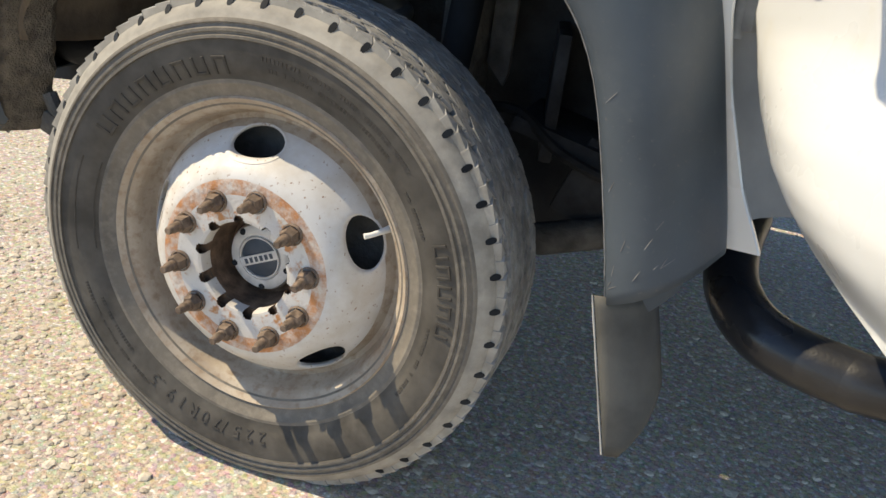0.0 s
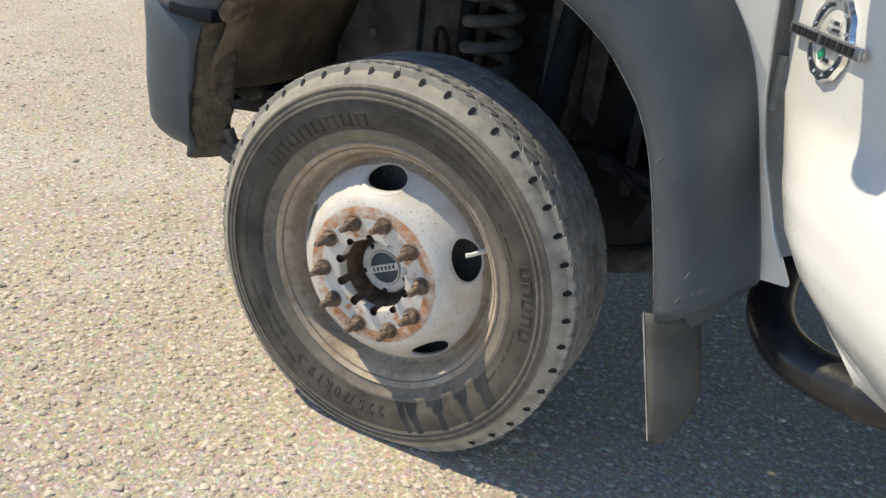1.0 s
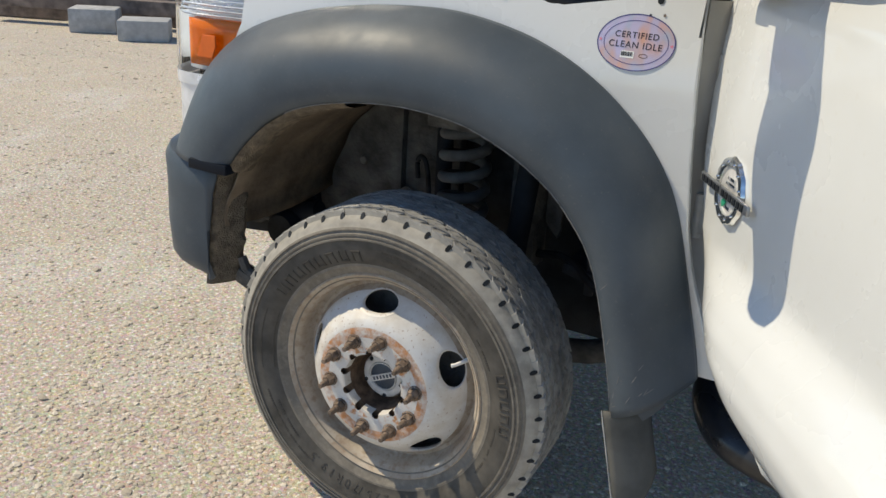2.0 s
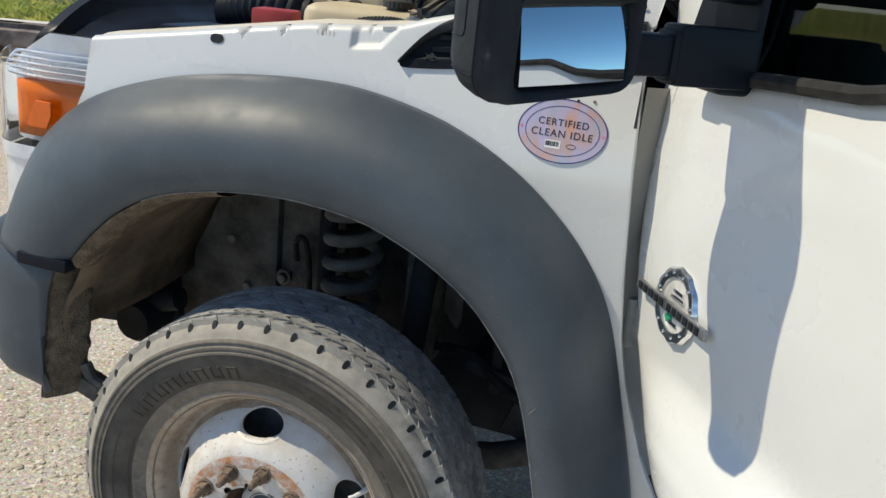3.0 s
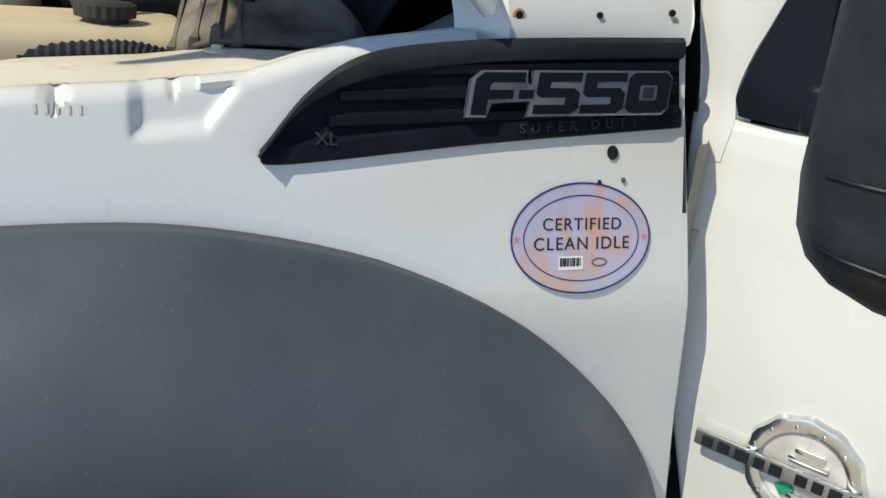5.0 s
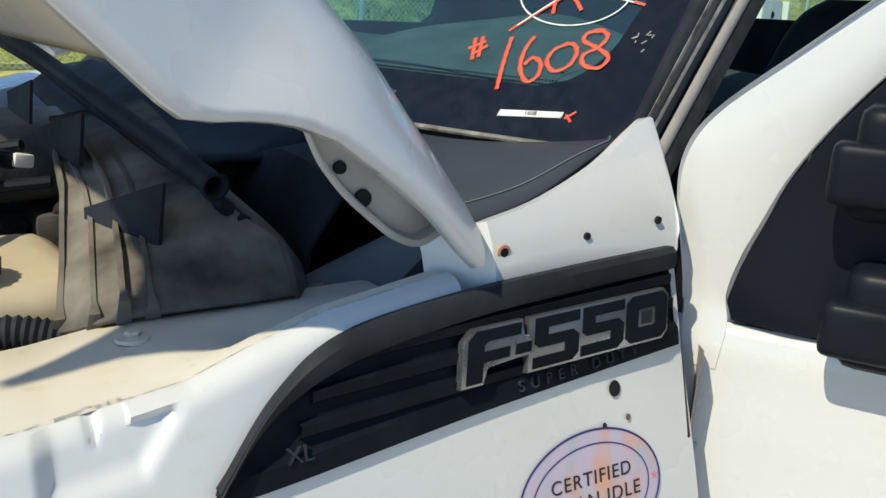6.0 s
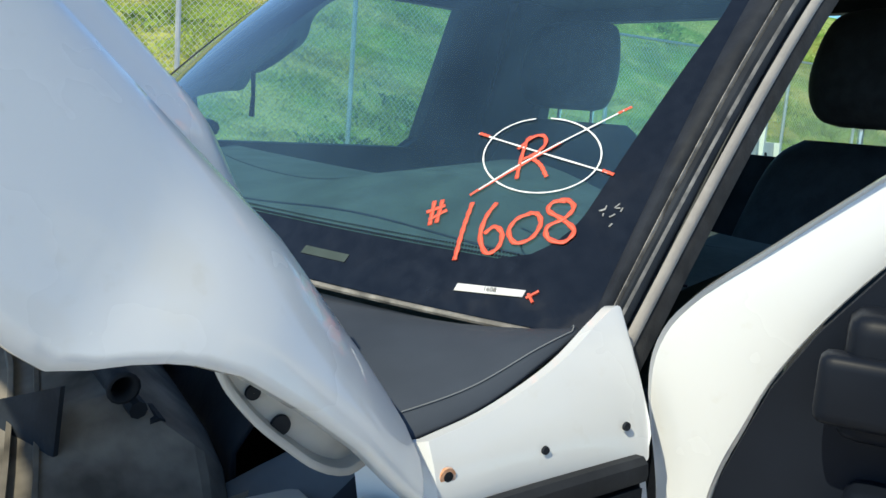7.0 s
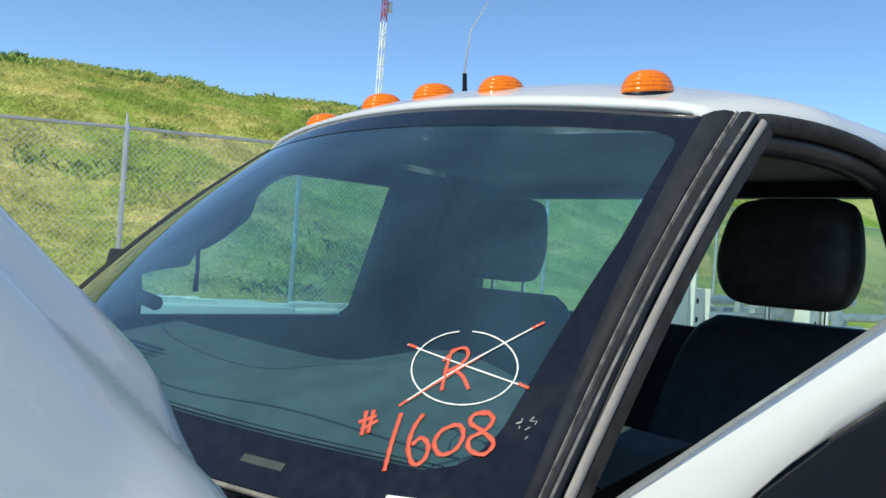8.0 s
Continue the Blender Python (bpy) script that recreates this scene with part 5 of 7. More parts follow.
def build_seat(y, parent_label):
    s = thing("cab_seat", (1.55, y, 0.72), parent_label, "seat", "cab seats")

    def pad(bm, rows, n=44):
        out = []
        c4, wd = spline([r[0] for r in rows], 25), spline([(r[1], r[2], r[3]) for r in rows], 25)
        for c, (w, d, rnd_) in zip(c4, wd):
            out.append([(c[0] + d * math.copysign(abs(math.cos(t)) ** rnd_, math.cos(t)), c[1] + w * math.copysign(abs(math.sin(t)) ** rnd_, math.sin(t)), c[2]) for t in [2 * math.pi * k / n for k in range(n)]])
        grid(bm, out, close_u=True, cap=True)

    bm = bmesh.new()
    pad(bm, [((1.71, y, 1.645), 0.085, 0.030, 0.7), ((1.705, y, 1.656), 0.118, 0.050, 0.62), ((1.70, y, 1.69), 0.138, 0.062, 0.55), ((1.702, y, 1.745), 0.145, 0.064, 0.50), ((1.712, y, 1.82), 0.134, 0.058, 0.50), ((1.722, y, 1.860), 0.116, 0.045, 0.55), ((1.73, y, 1.874), 0.08, 0.02, 0.7)])
    part("headrest", bm, SEATMAT, s, "black vinyl headrest")
    for dy in (-0.06, 0.06):
        bm = bmesh.new()
        tube(bm, [(1.745, y + dy, 1.60), (1.745, y + dy, 1.68)], 0.006, 8)
        part("headrest_rod", bm, CHROME, s)
    bm = bmesh.new()
    pad(bm, [((1.55, y, 1.02), 0.24, 0.10, 0.45), ((1.60, y, 1.15), 0.255, 0.10, 0.4), ((1.66, y, 1.35), 0.25, 0.09, 0.4), ((1.71, y, 1.50), 0.235, 0.075, 0.42), ((1.735, y, 1.58), 0.21, 0.06, 0.45), ((1.745, y, 1.615), 0.17, 0.035, 0.5)])
    part("backrest", bm, SEATMAT, s)
    bm = bmesh.new()
    for k in range(3):
        box(bm, (0.03, 0.40 - 0.04 * k, 0.012), pose(1.545 + 0.055 * k, y, 1.20 + 0.12 * k, 0, 16, 0), 0.005)
    part("seam", bm, SEATMAT, s)
    bm = bmesh.new()
    box(bm, (0.52, 0.50, 0.18), pose(1.42, y, 1.0, 0, -6, 0), 0.06, 4)
    part("cushion", bm, SEATMAT, s)
    bm = bmesh.new()
    box(bm, (0.40, 0.40, 0.22), pose(1.45, y, 0.81), 0.02)
    part("seat_base", bm, BLACK, s)
    return s


def build_lamps():
    def lamp(y):
        r = ((y - CY) / 0.47) ** 2
        x, z = 1.10 + 0.054 * r, 1.998 - 0.016 * r
        bm = bmesh.new()
        m = Matrix.Translation((x, y, z)) @ pose(0, 0, 0, 0, -8, 0) @ Matrix.Diagonal((0.94, 0.72, 0.80, 1))
        revolve(bm, [(0.062, -0.03), (0.062, 0.006), (0.059, 0.012), (0.03, 0.012)], 28, m)
        base = part("marker_lamp", bm, BLACK, truck, "amber roof marker lamp on a black base")
        bm = bmesh.new()
        pr = [(0.054, 0.012)]
        for k in range(1, 25):
            t = k / 24 * math.pi / 2
            pr.append((0.053 * math.cos(t) ** 0.8 + (0.0016 if k % 3 == 1 and k < 18 else 0), 0.014 + 0.046 * math.sin(t)))
        revolve(bm, pr, 32, m, cap=False)
        part("lens", bm, AMBER, base, "ribbed amber lens")
        bm = bmesh.new()
        revolve(bm, [(0.046, 0.009), (0.042, 0.030), (0.02, 0.046), (0.0005, 0.048)], 20, m)
        part("bulb_housing", bm, ORANGE, base)

    for y in (CY - 0.47, CY - 0.18, CY, CY + 0.18, CY + 0.47):
        lamp(y)


# ---- driver's door, swung open ----
D0, DD, DN = Vector((0.628, 0.140, 0.0)), Vector((0.521, -0.854, 0.0)).normalized(), Vector((-0.854, -0.521, 0.0)).normalized()


def door_pt(s, z, o=0.0):
    p = D0 + DD * s + DN * o
    return Vector((p.x, p.y, z))


DOOR_M = Matrix(((DD.x, 0, DN.x, D0.x), (DD.y, 0, DN.y, D0.y), (0, 1, 0, 0), (0, 0, 0, 1)))  # local x along, y up, z outward
DOOR_FRONT = [(0.575, 0.42), (0.60, 0.33), (0.63, 0.24), (0.665, 0.17), (0.70, 0.12), (0.74, 0.08), (0.78, 0.052), (0.82, 0.032), (0.845, 0.018), (0.955, -0.012), (1.10, -0.035), (1.24, -0.057), (1.41, -0.081)]


def door_out(s, z):
    bulge = [(0.575, -0.020), (0.60, 0.012), (0.63, 0.036), (0.66, 0.055), (0.70, 0.064), (0.75, 0.058), (0.79, 0.040), (0.82, 0.016), (0.845, 0.002), (0.87, 0.0), (1.2, 0.0), (1.27, -0.004), (1.31, -0.014), (1.6, -0.02)]
    d = max(0.0, min(1.0, (s - curve_at(DOOR_FRONT, z)) / 0.22))
    return curve_at(bulge, z) * (d * (2 - d) if z < 0.85 else 1) + 0.012 * math.exp(-((z - 1.02) / 0.15) ** 2)


SILL = [(-0.06, 1.294), (0.07, 1.294), (0.2, 1.310), (0.40, 1.322), (0.47, 1.335), (0.56, 1.38), (0.75, 1.400), (1.06, 1.412)]
FRAME_OUT = [(-0.057, 1.25), (-0.066, 1.33), (-0.081, 1.405), (-0.078, 1.45), (-0.055, 1.487), (0.0, 1.537), (0.069, 1.598), (0.157, 1.675), (0.30, 1.80), (0.40, 1.88), (0.50, 1.935), (0.60, 1.955), (1.06, 1.965)]
FRAME_IN = [(-0.022, 1.250), (-0.018, 1.290), (-0.023, 1.315), (-0.016, 1.350), (-0.004, 1.385), (0.012, 1.430), (0.040, 1.480), (0.079, 1.533), (0.13, 1.585), (0.29, 1.725), (0.42, 1.83), (0.52, 1.872), (1.0, 1.885)]


def build_door():
    bm = bmesh.new()
    S1 = 1.06
    rows = [[((j / 39) ** 1.5, i / 59) for j in range(40)] for i in range(60)]
    pts = []
    for row in rows:
        out = []
        for t, q in row:
            s_guess = lerp(0.0, S1, t)
            top = curve_at(SILL, s_guess)
            z = lerp(0.575, top, q)
            s = lerp(curve_at(DOOR_FRONT, z), S1, t)
            z = lerp(0.575, curve_at(SILL, s), q)
            out.append(door_pt(s, z, door_out(s, z)))
        pts.append(out)
    grid(bm, pts)
    d = part("driver_door", bm, WHITE, truck, "white driver door swung wide open", flat_angle=30)
    thicken(d, 0.010, 1)
    # upper frame
    fo, fi = spline([(a, b, 0) for a, b in FRAME_OUT], 50), spline([(a, b, 0) for a, b in FRAME_IN], 50)
    bm = bmesh.new()
    rows = []
    for a, b in zip(fo, fi):
        row = [door_pt(a.x, a.y, -0.045), door_pt(a.x, a.y, -0.012)]
        for s in (0.04, 0.2, 0.5, 0.8, 0.96):
            x, z = lerp(a.x, b.x, s), lerp(a.y, b.y, s)
            row.append(door_pt(x, z, door_out(x, z) + 0.0012 + 0.004 * math.sin(math.pi * s) * max(0, min(1, (z - 1.28) / 0.12))))
        row += [door_pt(b.x, b.y, -0.02), door_pt(b.x, b.y, -0.05)]
        rows.append(row)
    grid(bm, rows)
    part("window_frame", bm, WHITE, d)
    # door shell behind the skin, seal and edge
    bm = bmesh.new()
    rows = []
    for k in range(40):
        z = lerp(0.70, 1.28, k / 39)
        s = curve_at(DOOR_FRONT, z)
        rows.append([door_pt(s + 0.005, z, door_out(s, z) - 0.009), door_pt(s + 0.008, z, -0.03), door_pt(s + 0.02, z, -0.07), door_pt(s + 0.05, z, -0.085)])
    grid(bm, rows)
    part("door_edge", bm, PILLARG, d, "hinge edge of the white door, shade painted grey")
    bm = bmesh.new()
    grid(bm, [[door_pt(lerp(max(0.05, curve_at(DOOR_FRONT, z) + 0.05), 1.05, j / 10), z, -0.085) for j in range(11)] for z in [lerp(0.70, 1.30, k / 12) for k in range(13)]])
    part("inner_trim", bm, BLACK, d)
    # black patch the mirror stands on
    patch = [(-0.0235, 1.315), (-0.017, 1.298), (0.03, 1.2965), (0.10, 1.299), (0.165, 1.306), (0.170, 1.618), (0.13, 1.583), (0.079, 1.531), (0.040, 1.478), (0.012, 1.428), (-0.004, 1.383), (-0.016, 1.348)]
    bm = bmesh.new()
    slab(bm, patch, 0.012, DOOR_M @ Matrix.Translation((0, 0, -0.016)), 0.004)
    part("mirror_patch", bm, BLACK, d, "black plastic mirror mounting patch")
    # window seal along the sill and glass
    bm = bmesh.new()
    tube(bm, [door_pt(s, curve_at(SILL, s) + 0.008, -0.004) for s in [lerp(0.15, 1.05, k / 40) for k in range(41)]], 0.011, 8)
    part("sill_seal", bm, SEAL, d, "black rubber window seal")
    gl = [(0.17, 1.31), (0.40, 1.325), (0.56, 1.385), (1.05, 1.41), (1.05, 1.885), (0.52, 1.87), (0.42, 1.83), (0.29, 1.724), (0.17, 1.62)]
    bm = bmesh.new()
    bm.faces.new([bm.verts.new(door_pt(s, z, -0.03)) for s, z in gl])
    g = part("door_glass", bm, SIDEGLASS, d, smooth=False)
    g.visible_shadow = False
    # hinges in the gap
    for z in (0.86, 1.13):
        bm = bmesh.new()
        box(bm, (0.06, 0.035, 0.07), pose(0.615, 0.185, z, 0, 0, -30), 0.006)
        tube(bm, [(0.612, 0.172, z - 0.045), (0.612, 0.172, z + 0.045)], 0.011, 10)
        part("door_hinge", bm, EDGEGREY, d)
    return d


def build_mirror(d):
    A, N = Vector((0.694, 0.72, 0)), Vector((-0.72, 0.694, 0))
    G = Vector((0.459, -0.266, 0))

    def m(a, n, z):
        p = G + A * a + N * n
        return Vector((p.x, p.y, z))

    def loop(n, a0, a1, z0, z1, r):
        """A rounded outline at depth n; its lower edge rises towards the truck."""
        pts = []
        for ca, cz, s in ((a1 - r, z1 - r, 0), (a0 + r, z1 - r, 90), (a0 + r, z0 + r, 180), (a1 - r, z0 + r, 270)):
            for k in range(8):
                t = radians(s + 90 * k / 7)
                a, z = ca + r * math.cos(t), cz + r * math.sin(t)
                pts.append(m(a, n, z + (0.12 * max(0.0, a) if z < 1.40 else 0)))
        return pts

    shell = [(0.030, 0.000, 0.160, 1.289, 1.585, 0.014), (0.006, -0.004, 0.165, 1.284, 1.590, 0.018), (0.000, -0.012, 0.169, 1.278, 1.594, 0.022),
             (-0.003, -0.026, 0.172, 1.273, 1.598, 0.028), (0.001, -0.046, 0.174, 1.271, 1.600, 0.034), (0.012, -0.058, 0.174, 1.272, 1.600, 0.036)]
    cap = [(0.0135, -0.0585, 0.174, 1.272, 1.600, 0.036), (0.030, -0.0610, 0.173, 1.273, 1.600, 0.037), (0.055, -0.0600, 0.172, 1.277, 1.600, 0.038),
           (0.078, -0.0540, 0.168, 1.284, 1.596, 0.040), (0.092, -0.0440, 0.160, 1.293, 1.588, 0.042), (0.100, -0.0280, 0.146, 1.304, 1.576, 0.044), (0.104, -0.0050, 0.12, 1.325, 1.555, 0.045)]
    bm = bmesh.new()
    grid(bm, [loop(*r) for r in shell], close_u=True)
    part("door_mirror", bm, BLACK_DUST, d, "large dusty black towing mirror", flat_angle=50)
    bm = bmesh.new()
    vs = grid(bm, [loop(*r) for r in cap], close_u=True)
    bm.faces.new(vs[-1])
    part("mirror_cap", bm, MIRCAP, d, "scuffed black outer cap of the mirror", flat_angle=50)
    bm = bmesh.new()
    bm.faces.new([bm.verts.new(p) for p in loop(0.028, 0.000, 0.160, 1.289, 1.585, 0.014)])
    part("mirror_back", bm, BAY, d, smooth=False)

    def pane(a0, a1, z0, z1, rise, n0, lean_n, bow):
        bm = bmesh.new()
        rows = []
        for i in range(13):
            s = i / 12
            row = []
            for j in range(17):
                t = j / 16
                c = 1 - ((2 * s - 1) ** 2 + (2 * t - 1) ** 2) / 2
                row.append(m(lerp(a0, a1, t), n0 + lean_n * s - bow * c, lerp(z0, z1, s) + rise * t))
            rows.append(row)
        grid(bm, rows)
        return bm

    part("mirror_glass", pane(0.003, 0.160, 1.2925, 1.3870, 0.013, 0.004, 0.0165, 0.0045), MIRROR, d, "mirror glass")
    part("mirror_glass", pane(0.003, 0.160, 1.4090, 1.5700, 0.012, 0.010, 0.012, 0.001), MIRROR, d)
    bm = bmesh.new()
    rows = []
    for t in (0, 0.25, 0.5, 0.75, 1):
        a, dz = lerp(-0.006, 0.168, t), 0.014 * t
        rows.append([m(a, 0.024, 1.386 + dz), m(a, 0.006, 1.388 + dz), m(a, 0.001, 1.392 + dz), m(a, 0.000, 1.399 + dz), m(a, 0.003, 1.405 + dz), m(a, 0.016, 1.409 + dz)])
    grid(bm, rows)
    part("mirror_bar", bm, BLACK_DUST, d)

    # seams of the cap: the joint below, and the sunk panel above it
    def side_at(n, z):
        a, low, rad = (curve_at([(r[0], r[i]) for r in cap], n) for i in (1, 3, 5))
        dip = max(0.0, rad - max(0.0, z - low))
        return m(a + rad - math.sqrt(max(0.0, rad * rad - dip * dip)) - 0.0004, n, z)

    for pts in ([side_at(lerp(0.014, 0.090, k / 12), 1.302 + 0.006 * k / 12) for k in range(13)],
                [side_at(0.092 - 0.048 * k / 8, 1.345) for k in range(9)] + [side_at(0.044 - 0.008 * math.sin(radians(15 * k)), 1.353 - 0.008 * math.cos(radians(15 * k))) for k in range(1, 7)] + [side_at(0.036, 1.36 + 0.02 * k) for k in range(12)]):
        bm = bmesh.new()
        tube(bm, pts, 0.0011, 6)
        part("cap_seam", bm, BLACK, d)
    bm = bmesh.new()
    tube(bm, loop(0.0128, -0.0584, 0.174, 1.272, 1.600, 0.036) + [loop(0.0128, -0.0584, 0.174, 1.272, 1.600, 0.036)[0]], 0.0011, 6)
    part("shell_seam", bm, BLACK, d)
    # two telescopic arms, each with its foot on the door
    for z, hz in ((1.338, 0.040), (1.458, 0.036)):
        e, f = m(0.150, 0.040, z - 0.002), door_pt(0.165, z + 0.004, 0.012)
        dirv = f - e
        yaw = math.atan2(dirv.y, dirv.x)
        for name, a, b, hw, hh in (("arm_socket", -0.02, 0.10, 0.026, hz - 0.004), ("mirror_arm", 0.05, 0.62, 0.019, hz - 0.012), ("arm_collar", 0.42, 0.50, 0.024, hz - 0.006), ("arm_sleeve", 0.46, 1.04, 0.026, hz)):
            bm = bmesh.new()
            p, q = e + dirv * a, e + dirv * b
            box(bm, ((q - p).length, hw * 2, hh * 2), Matrix.Translation((p + q) / 2) @ Matrix.Rotation(yaw, 4, "Z"), 0.007)
            part(name, bm, BLACK, d, "black telescopic mirror arm" if name == "mirror_arm" else "")
    for s, z, hgt in ((0.108, 1.458, 0.092), (0.122, 1.332, 0.086)):
        bm = bmesh.new()
        box(bm, (0.100, hgt, 0.06), DOOR_M @ Matrix.Translation((s, z, 0.010)), 0.016, 3)
        box(bm, (0.060, hgt * 0.55, 0.03), DOOR_M @ Matrix.Translation((s - 0.035, z - 0.008, 0.036)), 0.010, 3)
        part("mirror_foot", bm, BLACK, d)


# ---- front corner: bumper, lamp, grille edge ----
def mirrored(p):
    return Vector((p[0], 2 * YC - p[1], p[2]))


def build_front():
    plan = [(-0.455, 0.045), (-0.525, 0.024), (-0.61, 0.022), (-0.680, 0.050), (-0.735, 0.13), (-0.775, 0.26), (-0.80, 0.45), (-0.82, 0.75), (-0.825, YC)]
    full = [(a, b) for a, b in plan] + [(a, 2 * YC - b) for a, b in plan[-2::-1]]
    line = spline([(a, b, 0) for a, b in full], 70)
    bm = bmesh.new()
    rows = []
    for k, p in enumerate(line):
        n = Vector((line[min(k + 1, 69)].y - line[max(k - 1, 0)].y, -(line[min(k + 1, 69)].x - line[max(k - 1, 0)].x), 0)).normalized() * -1
        e = min(k, 69 - k)
        zb = 0.455 + 0.03 * min(1, e / 8)
        row = []
        for z, o in ((0.80, -0.05), (0.815, -0.02), (0.812, 0.0), (0.79, 0.012), (0.72, 0.010), (0.62, 0.012), (0.53, 0.006), (zb + 0.02, -0.008), (zb, -0.03), (zb + 0.01, -0.06)):
            back = max(0.0, 1 - e / 5) * (0.055 + 0.045 * (0.8 - z) / 0.34)
            z -= 0.045 * max(0.0, 1 - e / 15) if z > 0.75 else 0.0
            row.append(Vector((p.x - back, p.y - 0.012 * max(0.0, 1 - e / 5), z)) + n * o)
        rows.append(row)
    grid(bm, rows)
    b = part("front_bumper", bm, FLARE, truck, "dark grey plastic bumper end, muddy inside")
    thicken(b, 0.006, -1)
    # muddy inner edge of the bumper end
    bm = bmesh.new()
    rows = []
    rnd = random.Random(8)
    for k in range(20):
        z = lerp(0.465, 0.80, k / 19)
        j = rnd.uniform(-0.005, 0.005)
        t = (0.80 - z) / 0.34
        xo, xi = -0.514 - 0.045 * t, -0.470 - 0.035 * t
        rows.append([(xo, 0.030, z), (xo + 0.016 + j, 0.034 + j, z), (xi - 0.012 + j, 0.07 + j, z), (xi + j, 0.10 + j, z), (xi - 0.01, 0.12 + j, z)])
    grid(bm, rows)
    part("bumper_mud", bm, MUDLIP, b, "dried mud on the bumper's inner edge")
    bm = bmesh.new()
    tube(bm, spline([(-0.50, 0.10, 0.53), (-0.48, 0.10, 0.495), (-0.455, 0.10, 0.485), (-0.445, 0.10, 0.45), (-0.47, 0.10, 0.43)], 14), 0.013, 8)
    box(bm, (0.05, 0.05, 0.04), pose(-0.485, 0.11, 0.475, 0, 20, 0), 0.006)
    part("bumper_bracket", bm, MUD, b)
    # black strip painted in for the shaded gap between flare and bumper
    bm = bmesh.new()
    box(bm, (0.112, 0.05, 0.026), pose(-0.500, 0.008, 0.797, 0, 2, 3), 0.006)
    part("gap_shade", bm, BLACK, b)
    for side in (1, -1):
        fx = (lambda p: Vector(p)) if side == 1 else mirrored
        # head lamp: reflector bowl, amber side lamp, clear cover
        pl = spline([(-0.497, 0.134, 0), (-0.56, 0.126, 0), (-0.635, 0.118, 0), (-0.71, 0.130, 0), (-0.765, 0.185, 0), (-0.795, 0.28, 0), (-0.81, 0.42, 0)], 40)

        def crest(x, z1):
            return z1 - 0.62 * max(0.0, -0.625 - x)

        def face(z0, z1, k0, k1, inset, nz=6):
            rows = []
            for i in range(nz + 1):
                z = lerp(z0, z1, i / nz)
                rows.append([fx((pl[k].x + inset * 0.5 + 0.06 * max(0, z - 1.12), pl[k].y + inset, min(z, crest(pl[k].x, z1)) if z1 > 1.15 else z)) for k in range(k0, k1 + 1)])
            bm = bmesh.new()
            grid(bm, rows)
            return bm

        hl = part("head_lamp", face(0.99, 1.215, 0, 39, 0.03), BOWL, truck, "clear head lamp with chrome bowl")
        o = part("lamp_cover", face(0.985, 1.222, 0, 39, 0.0), CLEARGLASS, hl)
        o.visible_shadow = False
        o = part("side_marker", face(1.005, 1.118, 1, 17, 0.012, 4), AMBER, hl, "amber side marker lens")
        thicken(o, 0.008, 1)
        bm = bmesh.new()
        slab(bm, [(-0.030, -0.028), (0.018, -0.028), (0.030, 0.0), (0.030, 0.026), (-0.008, 0.026)], 0.004, Matrix.Translation(fx((-0.60, 0.110, 1.058))) @ SIDE, 0.001)
        part("marker_prism", bm, ORANGE, hl, "brighter prism inside the amber lens", smooth=False)
        part("marker_backing", face(1.004, 1.12, 1, 17, 0.024, 4), ORANGE, hl)
        bm = bmesh.new()
        for j in range(5):
            tube(bm, [fx((pl[k].x + 0.012, pl[k].y + 0.012, min(1.128 + 0.012 * j, crest(pl[k].x, 1.21)))) for k in range(1, 24)], 0.0035, 6)
        part("lamp_ribs", bm, BOWL, hl)
        part("chrome_strip", face(0.955, 0.985, 2, 39, -0.002, 3), BOWL, hl)
        part("grille_surround", face(0.82, 0.955, 6, 39, 0.004, 4), BOWL, hl, "chrome grille surround")
    bm = bmesh.new()
    for k in range(7):
        box(bm, (0.05, 1.25, 0.03), pose(-0.775, YC, 0.85 + 0.055 * k), 0.008)
    part("grille", bm, CHROME, truck, "chrome bar grille")
    bm = bmesh.new()
    box(bm, (0.04, 1.7, 0.55), pose(-0.70, YC, 0.88))
    part("radiator_panel", bm, BAY, truck)
    # black shroud over the lamp's top edge, with clips
    bm = bmesh.new()
    rows = []
    for k in range(48):
        y = lerp(0.22, 1.90, k / 47)
        edge = min(1, (y - 0.22) / 0.3, (1.90 - y) / 0.3)
        dz = -0.10 * (1 - edge) ** 2
        bow = 0.03 * math.sin(math.pi * k / 47)
        rows.append([(-0.715 - bow, y, 1.16 + dz), (-0.72 - bow, y, 1.270 + dz), (-0.70 - bow, y, 1.298 + dz), (-0.67 - bow, y, 1.300 + dz), (-0.655 - bow, y, 1.27 + dz), (-0.60 - bow, y, 1.235 + dz * 0.5), (-0.52, y, 1.215 + dz * 0.3)])
    grid(bm, rows)
    o = part("radiator_shroud", bm, BLACK, truck, "black plastic shroud above the radiator")
    thicken(o, 0.006, -1)


